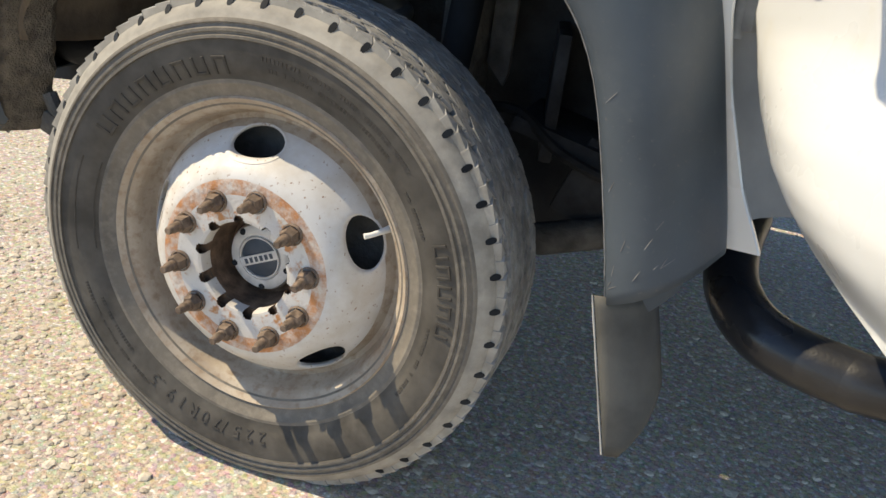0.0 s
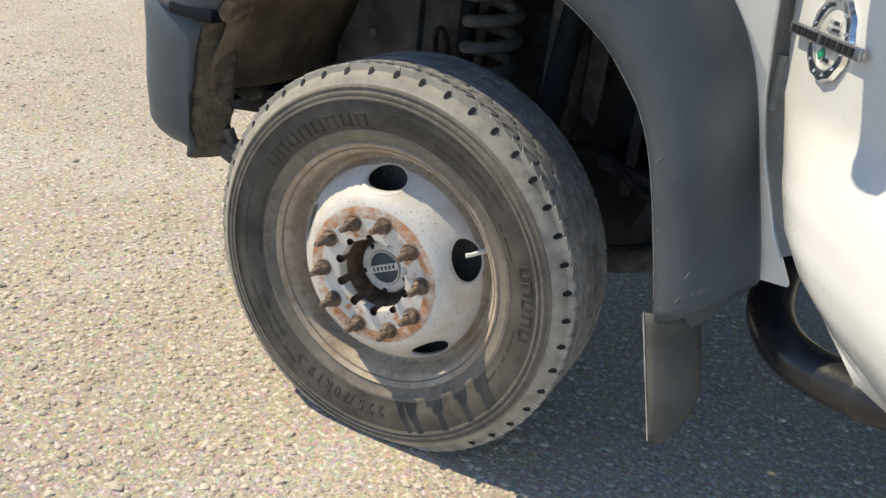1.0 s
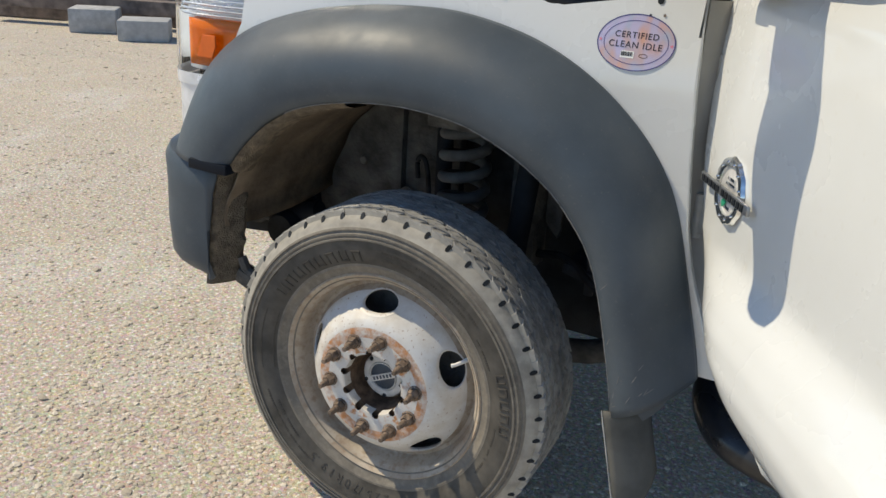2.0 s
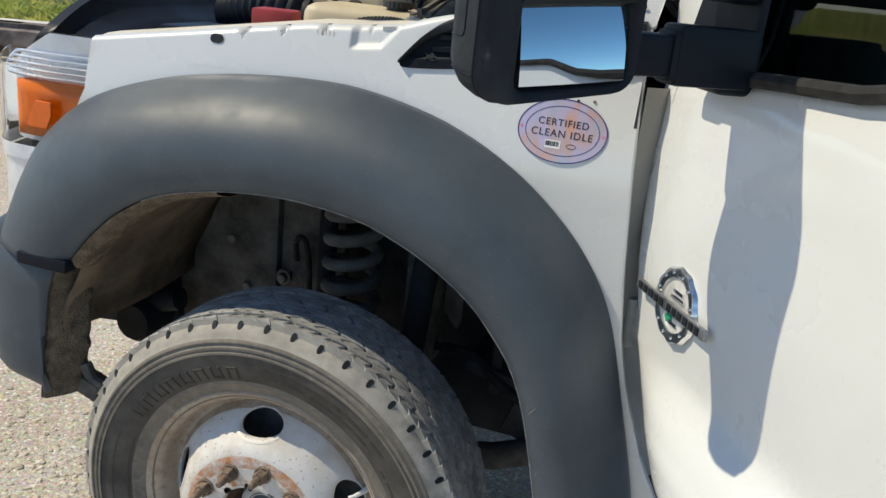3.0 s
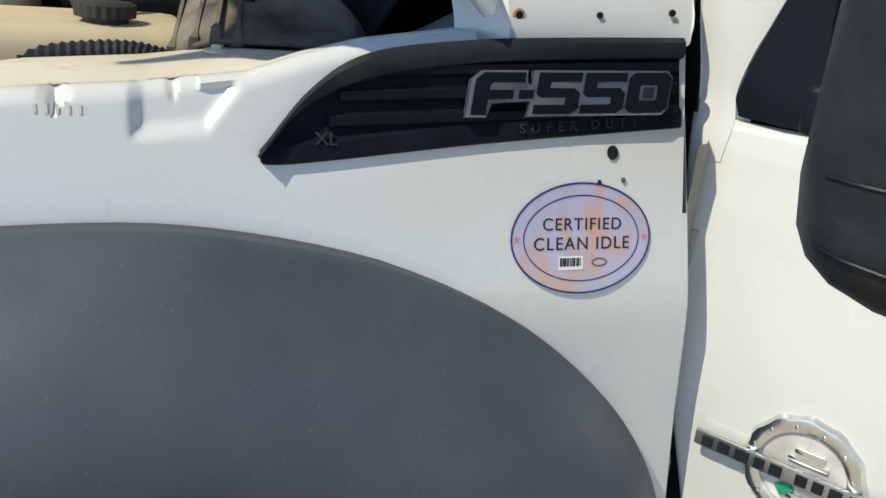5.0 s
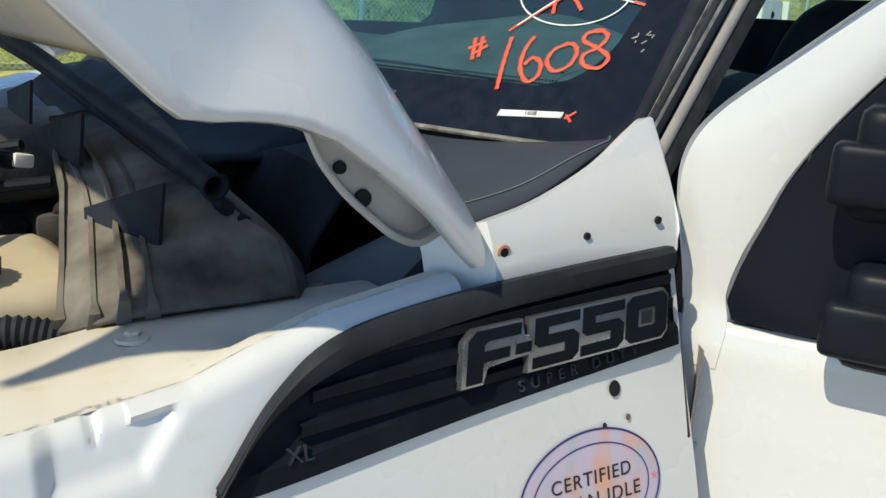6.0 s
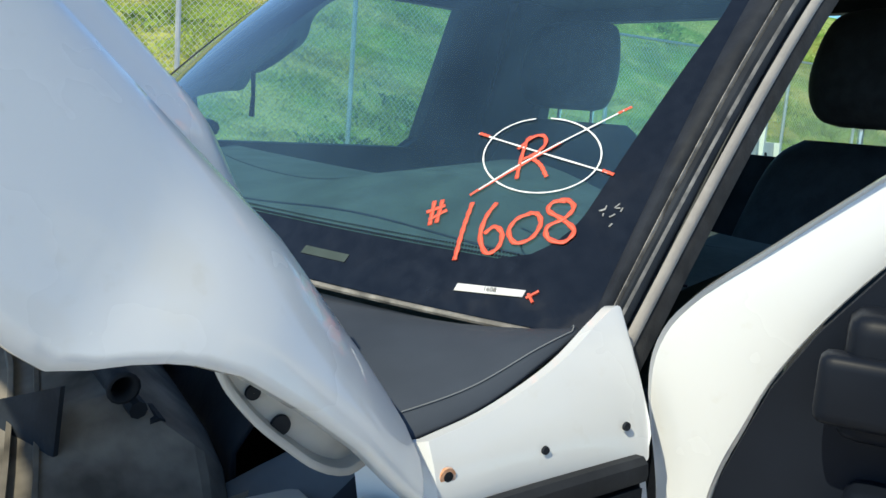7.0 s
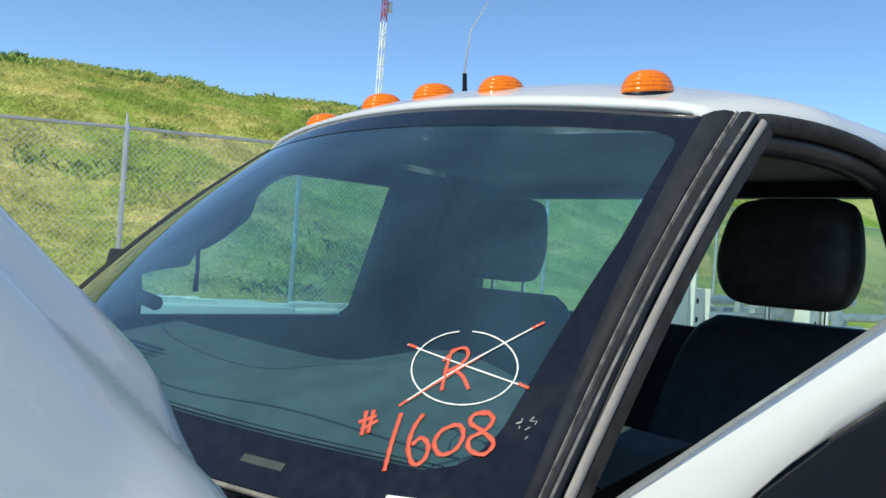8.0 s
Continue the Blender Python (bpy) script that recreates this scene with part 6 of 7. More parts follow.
# ---- wheel well, frame, axle ----
def build_well():
    # brown liner over the front half
    bm = bmesh.new()
    rows = []
    for k in range(26):
        t = lerp(4, 88, k / 25)
        r = 0.475 + 0.006 * math.sin(k * 0.9)
        x, z = -0.02 - r * 1.02 * math.cos(radians(t)), 0.60 + 0.41 * math.sin(radians(t))
        rows.append([(x, y, z - 0.02 * math.sin(math.pi * j / 7)) for j, y in enumerate([0.05 + 0.066 * i for i in range(8)])])
    grid(bm, rows)
    o = part("wheel_liner", bm, LINER, truck, "muddy brown plastic wheel liner")
    thicken(o, 0.005)
    # rear half, in a darker colour than the front half
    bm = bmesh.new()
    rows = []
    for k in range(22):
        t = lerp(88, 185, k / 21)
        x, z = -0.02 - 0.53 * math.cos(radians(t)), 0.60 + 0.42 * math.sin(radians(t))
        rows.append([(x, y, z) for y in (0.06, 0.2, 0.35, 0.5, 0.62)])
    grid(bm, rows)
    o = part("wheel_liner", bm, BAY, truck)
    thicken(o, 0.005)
    # spring tower and frame rail
    bm = bmesh.new()
    box(bm, (0.66, 0.05, 0.46), pose(-0.47, 0.67, 0.87), 0.01)
    slab(bm, [(-0.64, 1.0), (-0.64, 0.36), (-0.545, 0.405), (-0.49, 0.474), (-0.44, 0.516), (-0.40, 0.548), (-0.373, 0.564), (-0.33, 0.576), (-0.272, 0.585), (-0.272, 1.0)], 0.03, Matrix.Translation((0, 0.545, 0)) @ SIDE, 0.004)
    slab(bm, [(-0.27, 1.0), (-0.27, 0.586), (-0.235, 0.555), (-0.10, 0.55), (-0.10, 1.0)], 0.03, Matrix.Translation((0, 0.565, 0)) @ SIDE, 0.004)
    box(bm, (0.16, 0.16, 0.05), pose(-0.03, 0.43, 0.92), 0.01)
    box(bm, (0.075, 0.10, 0.44), pose(0.125, 0.51, 0.75), 0.01)
    slab(bm, [(0.168, 1.0), (0.168, 0.655), (0.205, 0.615), (0.213, 0.64), (0.213, 1.0)], 0.012, Matrix.Translation((0, 0.53, 0)) @ SIDE, 0.003)
    part("frame_rail", bm, MUD, truck, "muddy steel frame and spring tower")
    bm = bmesh.new()
    # dark panel added to close the rear well where it is in shade
    box(bm, (0.70, 0.05, 0.80), pose(0.21, 0.67, 0.70), 0.01)
    box(bm, (0.22, 0.22, 0.03), pose(0.36, 0.56, 0.545, 0, 12, 0), 0.006)
    box(bm, (0.025, 0.20, 0.24), pose(0.30, 0.56, 0.62, 0, 0, 14), 0.006)
    box(bm, (0.14, 0.02, 0.16), pose(0.44, 0.48, 0.47, 0, 20, 8), 0.006)
    part("frame_rail", bm, WELLDARK, truck, "frame rail and brackets darkened for the rear well's shade")
    bm = bmesh.new()
    tube(bm, spline([(0.16, 0.50, 0.57), (0.26, 0.47, 0.585), (0.36, 0.44, 0.53), (0.50, 0.42, 0.50), (0.62, 0.46, 0.50)], 24), 0.011, 8)
    part("brake_hose", bm, SEAL, truck)
    bm = bmesh.new()
    tube(bm, [(0.10, 0.40, 0.33), (0.35, 0.44, 0.36), (0.56, 0.50, 0.42)], 0.032, 10)
    part("radius_arm", bm, MUD, truck, "dirty steel radius arm")
    bm = bmesh.new()
    pts = []
    for k in range(200):
        t = k / 199
        a = t * 2 * math.pi * 7.4
        pts.append((-0.033 + 0.056 * math.cos(a), 0.43 + 0.056 * math.sin(a), 0.50 + 0.42 * t))
    tube(bm, pts, 0.0145, 10)
    part("coil_spring", bm, COIL, truck, "dirty coil spring")
    bm = bmesh.new()
    tube(bm, [(-0.115, 0.47, 0.45), (-0.115, 0.47, 0.95)], 0.022, 12)
    tube(bm, [(0.12, 0.38, 0.35), (0.15, 0.46, 0.95)], [0.03, 0.03], 12)
    part("shock_absorber", bm, BAY, truck)
    bm = bmesh.new()
    tube(bm, spline([(-0.209, 0.5, 0.708), (-0.213, 0.5, 0.748), (-0.205, 0.5, 0.769), (-0.189, 0.5, 0.761), (-0.179, 0.5, 0.723), (-0.174, 0.5, 0.678), (-0.171, 0.5, 0.608)], 24), 0.007, 8)
    part("brake_hose", bm, SEAL, truck)
    for x, z in ((-0.395, 0.725), (-0.351, 0.607), (-0.254, 0.649)):
        bm = bmesh.new()
        mm = Matrix.Translation((x, 0.522, z)) @ SIDE
        revolve(bm, [(0.020, 0.0), (0.020, 0.004), (0.0135, 0.005)], 20, mm)
        revolve(bm, [(0.0135, 0.004), (0.0135, 0.014), (0.011, 0.017)], 6, mm, cap=True)
        part("frame_bolt", bm, STEELDARK, truck)
    bm = bmesh.new()
    tube(bm, [(0.0, 0.12, 0.381), (0.0, 0.45, 0.381), (0.0, 0.9, 0.37), (0.0, 1.9, 0.381)], [0.12, 0.07, 0.06, 0.06], 16)
    tube(bm, [(-0.25, 0.2, 0.36), (-0.25, 0.8, 0.40), (-0.25, 1.7, 0.40)], 0.022, 10)
    part("front_axle", bm, MUD, truck, "muddy front axle and steering parts")
    bm = bmesh.new()
    tube(bm, spline([(-0.84, 0.44, 0.56), (-0.70, 0.41, 0.545), (-0.58, 0.40, 0.555), (-0.47, 0.40, 0.585)], 20), [0.045] * 8 + [0.030] * 12, 12)
    revolve(bm, [(0.0001, 0.06), (0.045, 0.06), (0.058, 0.04), (0.058, -0.02), (0.0001, -0.02)], 20, Matrix.Translation((-0.565, 0.40, 0.52)) @ SIDE)
    # flat plate added as dark fill between gear and bumper
    box(bm, (0.36, 0.03, 0.15), pose(-0.68, 0.45, 0.535, 0, -6, 0), 0.012)
    part("steering_gear", bm, BAY, truck, "grimy black steering gear with a dark fill plate, behind the bumper")
    # far front tyre
    bm = bmesh.new()
    mm = Matrix.Translation((0, 2 * YC - 0.06, 0.381)) @ SIDE
    revolve(bm, [(0.26, 0.10), (0.33, 0.12), (0.39, 0.10), (0.402, 0.06), (0.402, -0.06), (0.39, -0.10), (0.33, -0.12), (0.26, -0.10)], 64, mm)
    for v in bm.verts:
        v.co.z = max(v.co.z, 0.003)
    part("far_wheel", bm, RUBBER, truck)
    # flap behind the wheel
    bm = bmesh.new()
    line = [(0.522, 0.0), (0.545, 0.03), (0.570, 0.056), (0.594, 0.076)]
    rows = []
    for k in range(14):
        q = k / 13
        z = lerp(0.47, 0.245, q)
        n = 1.0 if q < 0.62 else lerp(1.0, 0.16, (q - 0.62) / 0.38)
        row = []
        for j in range(9):
            t = j / 8 * n
            p = spline([(a, b, 0) for a, b in line], 9)[0].lerp(Vector((0.594, 0.076, 0)), t) + Vector((0.012 * math.sin(math.pi * t) + 0.062 * q, -0.012 * math.sin(math.pi * t) - 0.022 * q, 0))
            row.append((p.x, p.y, z))
        rows.append(row)
    grid(bm, rows)
    o = part("mud_flap", bm, FLAPM, truck, "scuffed black mud flap with a pale worn edge")
    thicken(o, 0.006)
    bm = bmesh.new()
    tube(bm, [Vector(r[0]) + Vector((-0.002, -0.002, 0)) for r in rows], [0.0009 + 0.0008 * abs(math.sin(2.3 * k)) for k in range(14)], 6)
    part("worn_edge", bm, EDGEGREY, truck, "pale worn edge of the mud flap")
    # bottom of the flare
    bm = bmesh.new()
    rows = []
    for k in range(12):
        q = k / 11
        a = Vector((lerp(0.534, 0.636, q), lerp(0.004, 0.07, q ** 1.3), lerp(0.470, 0.525, q)))
        dz = 0.030 + 0.026 * math.sin(math.pi * q) ** 0.7 if q < 0.99 else 0.012
        rows.append([a + Vector((-0.004, -0.002, 0.03)), a, a + Vector((0, 0.004, -dz)), a + Vector((0.0, 0.05, -dz * 0.8)), a + Vector((0, 0.08, 0.02))])
    grid(bm, rows)
    part("flare_foot", bm, FLARE, truck)
    # tubular step
    bm = bmesh.new()
    line = spline([(0.70, 0.42, 0.50), (0.69, 0.30, 0.47), (0.705, 0.20, 0.44), (0.76, 0.125, 0.418), (0.86, 0.085, 0.412), (1.0, 0.075, 0.412), (1.9, 0.075, 0.412)], 40)
    tube(bm, line, 0.042, 18)
    part("side_step", bm, GLOSSBLACK, truck, "glossy black tubular side step")
    # rocker and hinge pillar
    bm = bmesh.new()
    box(bm, (1.3, 0.10, 0.10), pose(1.42, 0.30, 0.61), 0.02)
    part("rocker", bm, WHITE, truck)
    bm = bmesh.new()
    rows = []
    for k in range(20):
        z = lerp(0.57, 1.27, k / 19)
        x0 = max(0.60, curve_at(REAR, z) - 0.01)
        rows.append([(x0 - 0.025, 0.145, z), (x0 + 0.0, 0.162, z), (x0 + 0.02, 0.195, z), (x0 + 0.10, 0.27, z), (x0 + 0.10, 0.45, z)])
    grid(bm, rows)
    part("hinge_pillar", bm, PILLARG, truck, "hinge pillar in the door gap, shade painted grey")


# ---- engine bay ----
def build_bay():
    bm = bmesh.new()
    box(bm, (1.15, 1.4, 0.04), pose(-0.10, YC, 1.05))
    box(bm, (0.04, 1.55, 0.36), pose(0.50, YC, 1.18))
    part("bay_floor", bm, BAY, truck)
    # inner apron under the ledge
    bm = bmesh.new()
    grid(bm, [[(lerp(-0.6, 0.30, j / 12), 0.33 + 0.05 * i / 4, lerp(curve_at(TOPLINE, lerp(-0.6, 0.30, j / 12)) - 0.035, 1.0, i / 4)) for j in range(13)] for i in range(5)])
    part("inner_apron", bm, BAYDUST, truck)
    # bolt on the ledge
    bm = bmesh.new()
    mm = Matrix.Translation((0.124, 0.262, 1.3235))
    revolve(bm, [(0.012, -0.002), (0.012, 0.001), (0.006, 0.002)], 20, mm)
    revolve(bm, [(0.0055, 0.001), (0.0055, 0.004), (0.0045, 0.005)], 6, mm, cap=True)
    part("ledge_bolt", bm, DUSTY, truck, "dusty bolt on the fender ledge")
    # coolant bottle
    bm = bmesh.new()
    box(bm, (0.30, 0.20, 0.22), pose(-0.02, 0.47, 1.215, 0, 0, 8), 0.035, 4)
    t = part("coolant_bottle", bm, TANK, truck, "yellowed plastic coolant bottle")
    bm = bmesh.new()
    mm = Matrix.Translation((0.028, 0.425, 1.323)) @ Matrix.Diagonal((0.80, 0.80, 0.62, 1))
    grid(bm, [[mm @ Vector(((r + (0.0018 if k % 4 < 2 and r > 0.0355 else 0)) * math.cos(2 * math.pi * k / 80), (r + (0.0018 if k % 4 < 2 and r > 0.0355 else 0)) * math.sin(2 * math.pi * k / 80), h)) for k in range(80)] for r, h in ((0.028, 0.0), (0.028, 0.012), (0.036, 0.012), (0.037, 0.032), (0.033, 0.036), (0.0005, 0.036))], close_u=True)
    part("bottle_cap", bm, FLUIDCAP, t, "ribbed black cap")
    # tall tan reservoir nearer the front
    bm = bmesh.new()
    box(bm, (0.22, 0.22, 0.30), pose(-0.17, 0.72, 1.28, 0, 0, 0), 0.04, 4)
    t2 = part("tan_reservoir", bm, TANK, truck, "yellowed plastic reservoir")
    bm = bmesh.new()
    box(bm, (0.012, 0.23, 0.31), pose(-0.20, 0.72, 1.283), 0.003)
    part("strap", bm, BAY, t2)
    bm = bmesh.new()
    box(bm, (0.09, 0.07, 0.05), pose(-0.235, 0.40, 1.275, 0, 0, 10), 0.008)
    part("red_terminal_cover", bm, REDP, truck, "red plastic terminal cover")
    bm = bmesh.new()
    box(bm, (0.26, 0.18, 0.20), pose(-0.38, 0.46, 1.14), 0.012)
    part("battery", bm, BLACK, truck, "black battery")
    # corrugated intake hose and ducts
    bm = bmesh.new()
    pts = spline([(-0.55, 0.75, 1.25), (-0.42, 0.66, 1.275), (-0.30, 0.62, 1.275), (-0.18, 0.66, 1.25)], 60)
    tube(bm, pts, [0.055 + 0.006 * math.sin(k * 1.6) for k in range(60)], 18)
    part("intake_hose", bm, BLACK, truck, "black corrugated intake hose")
    bm = bmesh.new()
    tube(bm, spline([(-0.25, 0.60, 1.27), (-0.10, 0.85, 1.30), (0.02, 1.1, 1.29)], 30), 0.05, 16)
    tube(bm, spline([(-0.30, 1.3, 1.20), (0.0, 1.2, 1.26), (0.25, 1.1, 1.20)], 30), 0.07, 16)
    part("metal_duct", bm, STEELDARK, truck, "dull metal charge pipe")
    bm = bmesh.new()
    box(bm, (0.62, 0.62, 0.28), pose(-0.05, 1.12, 1.08), 0.05, 3)
    for k in range(5):
        box(bm, (0.05, 0.50, 0.05), pose(-0.28 + 0.11 * k, 1.12, 1.24), 0.012)
    part("engine", bm, STEELDARK, truck, "grimy grey engine")
    # dark plenum and the ribbed air shield beside the bottle
    bm = bmesh.new()
    rows = []
    for k in range(20):
        y = lerp(0.36, 1.70, k / 19)
        rows.append([(0.30, y, 1.10), (0.30, y, 1.34), (0.33, y, 1.385 + 0.02 * math.sin(k)), (0.40, y, 1.40), (0.47, y, 1.39), (0.48, y, 1.25)])
    grid(bm, rows)
    o = part("plenum_cover", bm, BAY, truck, "black plastic plenum cover")
    thicken(o, 0.006)
    SHIELD = (((0.088, 0.345, 1.300), (0.100, 0.400, 1.333), (0.112, 0.470, 1.358), (0.122, 0.530, 1.370), (0.135, 0.66, 1.382), (0.15, 0.80, 1.40)),
              ((0.108, 0.300, 1.320), (0.118, 0.360, 1.340), (0.131, 0.435, 1.360), (0.138, 0.500, 1.371), (0.145, 0.66, 1.384), (0.16, 0.80, 1.40)),
              ((0.128, 0.292, 1.325), (0.140, 0.360, 1.348), (0.150, 0.430, 1.364), (0.158, 0.500, 1.376), (0.165, 0.66, 1.390), (0.18, 0.80, 1.405)),
              ((0.165, 0.290, 1.326), (0.172, 0.345, 1.352), (0.180, 0.400, 1.376), (0.190, 0.480, 1.390), (0.20, 0.62, 1.402), (0.22, 0.80, 1.41)),
              ((0.215, 0.290, 1.326), (0.215, 0.340, 1.352), (0.215, 0.385, 1.390), (0.225, 0.470, 1.402), (0.24, 0.62, 1.410), (0.26, 0.80, 1.42)),
              ((0.258, 0.296, 1.324), (0.261, 0.318, 1.344), (0.262, 0.335, 1.356), (0.266, 0.400, 1.362), (0.27, 0.50, 1.364), (0.28, 0.60, 1.366)),
              ((0.274, 0.306, 1.300), (0.278, 0.325, 1.322), (0.281, 0.345, 1.334), (0.286, 0.400, 1.342), (0.29, 0.50, 1.346), (0.295, 0.60, 1.348)))

    def bend(pts, n):
        out = []
        for k in range(n):
            s = k / (n - 1) * (len(pts) - 1)
            i = min(int(s), len(pts) - 2)
            out.append(Vector(pts[i]).lerp(Vector(pts[i + 1]), s - i))
        return out

    fine = [bend(c, 16) for c in SHIELD]
    cols = list(zip(*[bend([c[i] for c in fine], 40) for i in range(16)]))
    bm = bmesh.new()
    grid(bm, [[Vector(p) for p in c] for c in cols])
    shield = part("air_shield", bm, SHIELDM, truck, "dusty brown-grey plastic air shield with ribs", flat_angle=14)
    thicken(shield, 0.004)
    # ribs that run down the shield and end in small feet
    for k, hgt in ((0, 0.010), (6, 0.008), (12, 0.012), (16, 0.007)):
        c = cols[k]
        bm = bmesh.new()
        rows = []
        for i in range(0, 13):
            p = Vector(c[i])
            o = Vector((0, -0.35, 1.0)).normalized() * hgt * (1.5 if i == 0 else 1.0)
            e = 0.0026 * (2.2 if i == 0 else 1.0)
            rows.append([p + Vector((-e, 0, -0.002)), p + o + Vector((-e * 0.7, 0, 0)), p + o + Vector((e * 0.7, 0, 0)), p + Vector((e, 0, -0.002))])
        grid(bm, rows, cap=True)
        part("shield_rib", bm, SHIELDM, shield)
    # flat upright fins
    for a, b, c in (((0.128, 0.445, 1.352), (0.150, 0.395, 1.352), (0.172, 0.353, 1.412)), ((0.128, 0.70, 1.384), (0.140, 0.62, 1.384), (0.148, 0.552, 1.440)), ((0.118, 0.90, 1.40), (0.128, 0.82, 1.40), (0.132, 0.78, 1.448))):
        bm = bmesh.new()
        p, q, r = Vector(a), Vector(b), Vector(c)
        top = p + Vector((0, 0, 0.022))
        low = r - Vector((0.004, -0.004, 0.052))
        n = (q - p).cross(r - p).normalized() * 0.0018
        grid(bm, [[x - n for x in (p, top, r, low)], [x + n for x in (p, top, r, low)]], close_u=True, cap=True)
        part("shield_fin", bm, BAY, shield, smooth=False)
    # rounded rubber rail with an open end
    bm = bmesh.new()
    rail = spline([(0.212, 0.352, 1.406), (0.204, 0.42, 1.416), (0.190, 0.55, 1.430), (0.172, 0.78, 1.450), (0.155, 1.10, 1.470), (0.15, 1.55, 1.470)], 40)
    tube(bm, rail, [0.0125] + [0.0105] * 39, 14, cap=False)
    o = part("hood_seal", bm, BAY, truck, "thick black rubber hood seal with an open end")
    thicken(o, 0.003, -1)
    bm = bmesh.new()
    for j, dz in ((0, -0.020), (1, -0.034)):
        tube(bm, [p + Vector((0.012 + 0.014 * j, 0.006, dz)) for p in rail], 0.007, 8)
    part("seal_step", bm, BAY, truck)
    # dark rubber flap under the hinge; white inner panel behind, greyed as shade
    bm = bmesh.new()
    a, b, c = Vector((0.316, 0.27, 1.313)), Vector((0.364, 0.25, 1.371)), Vector((0.363, 0.225, 1.339))
    rows = []
    for k in range(9):
        s, t = lerp(a, b, k / 8), lerp(a + Vector((0.006, -0.004, -0.004)), c, k / 8)
        rows.append([s, s + Vector((0.003, -0.003, 0.001)), lerp(s, t, 0.5) + Vector((0, -0.002, 0)), t])
    grid(bm, rows)
    o = part("cowl_flap", bm, BAY, truck, "dark rubber flap under the hood hinge")
    thicken(o, 0.004)
    bm = bmesh.new()
    low = spline([(0.270, 0.300, 1.298), (0.300, 0.297, 1.300), (0.345, 0.285, 1.305), (0.385, 0.255, 1.325)], 14)
    high = spline([(0.286, 0.350, 1.318), (0.315, 0.346, 1.332), (0.352, 0.338, 1.350), (0.395, 0.300, 1.385)], 14)
    grid(bm, [[lerp(s, t, j / 6) + Vector((0, 0, -0.006 * math.sin(math.pi * j / 6))) for j in range(7)] for s, t in zip(low, high)])
    o = part("inner_panel", bm, TRIM, truck, "inner panel beside the cowl, shade painted grey")
    thicken(o, 0.004)
    # fender on the far side of the bay
    bm = bmesh.new()
    rows = []
    for k in range(40):
        x = lerp(-0.50, 0.56, k / 39)
        t = curve_at(TOPLINE, min(x, 0.345))
        rows.append([(x, 2 * YC - fender_y(x, z), z) for z in [lerp(0.9, t, j / 10) for j in range(11)]] + [(x, 2 * YC - fender_y(x, t) - 0.02, t), (x, 2 * YC - fender_y(x, t) - 0.14, t - 0.01), (x, 2 * YC - fender_y(x, t) - 0.16, t - 0.25)])
    grid(bm, rows)
    part("far_fender", bm, WHITE, truck, "white passenger side fender")
    # air cleaner and loom on the far side
    bm = bmesh.new()
    box(bm, (0.40, 0.34, 0.22), pose(-0.10, 1.50, 1.28, 0, 4, 6), 0.03, 3)
    part("air_cleaner", bm, BLACK, truck, "black air cleaner housing")
    bm = bmesh.new()
    box(bm, (0.30, 0.22, 0.10), pose(0.10, 0.98, 1.33, 0, 0, 10), 0.03, 3)
    part("intake_plenum", bm, STEELDARK, truck, "grimy metal intake plenum")
    bm = bmesh.new()
    box(bm, (0.020, 0.018, 0.014), pose(0.098, 0.62, 1.385, 0, 10, 20), 0.003)
    part("connector", bm, PIPEW, truck, "pale plastic connector")
    for pts in ([(0.092, 0.62, 1.388), (0.065, 0.60, 1.395), (0.040, 0.56, 1.385), (0.030, 0.50, 1.345), (0.025, 0.49, 1.29)], [(0.092, 0.62, 1.382), (0.07, 0.61, 1.385), (0.052, 0.57, 1.375), (0.044, 0.52, 1.345), (0.040, 0.51, 1.29)], [(0.0, 0.62, 1.34), (0.05, 0.60, 1.36), (0.12, 0.58, 1.37)], [(-0.05, 0.70, 1.36), (0.04, 0.66, 1.385), (0.10, 0.62, 1.40)]):
        bm = bmesh.new()
        tube(bm, spline(pts, 20), 0.006, 8)
        part("hose", bm, BLACK, truck)
    rnd = random.Random(12)
    for k in range(12):
        bm = bmesh.new()
        y0 = rnd.uniform(0.45, 0.95)
        x0 = rnd.uniform(-0.35, 0.15)
        pts = spline([(x0, y0, 1.20), (x0 + rnd.uniform(-0.1, 0.1), y0 + 0.1, 1.20 + rnd.uniform(0.06, 0.14)), (x0 + rnd.uniform(-0.2, 0.2), y0 + 0.2, 1.20 + rnd.uniform(0.02, 0.12)), (x0 + rnd.uniform(-0.25, 0.25), y0 + 0.35, 1.18)], 24)
        tube(bm, pts, rnd.choice((0.006, 0.009, 0.013)), 8)
        part("hose", bm, rnd.choice((BAY, BLACK, SEAL)), truck)
    bm = bmesh.new()
    pts = spline([(-0.06, 0.38, 1.285), (0.0, 0.365, 1.298), (0.05, 0.36, 1.302), (0.09, 0.35, 1.296)], 40)
    tube(bm, pts, [0.012 + 0.0025 * (k % 2) for k in range(40)], 12)
    part("ribbed_hose", bm, BLACK_DUST, truck, "ribbed black hose")


MIRCAP = plain("scuffed_black_cap", (0.020, 0.023, 0.028), 0.55, spec=0.25, vary=0.5, scale=18, bump=0.25).m
MOULD = plain("weathered_moulding", (0.020, 0.0225, 0.027), 0.6, spec=0.25, vary=0.35, scale=25, bump=0.15).m
FLANGE = plain("dusty_flange_paint", (0.35, 0.325, 0.29), 0.7, vary=0.15, scale=30, bump=0.2).m
PALEEDGE = plain("scratched_pale_edge", (0.21, 0.20, 0.18), 0.6, vary=0.6, scale=45, bump=0.3).m
# vent lettering: its gloss is painted as a lighter black
LETTERGREY = plain("glossed_letter_plastic", (0.032, 0.036, 0.044), 0.45, spec=0.3, vary=0.2, scale=40, bump=0).m
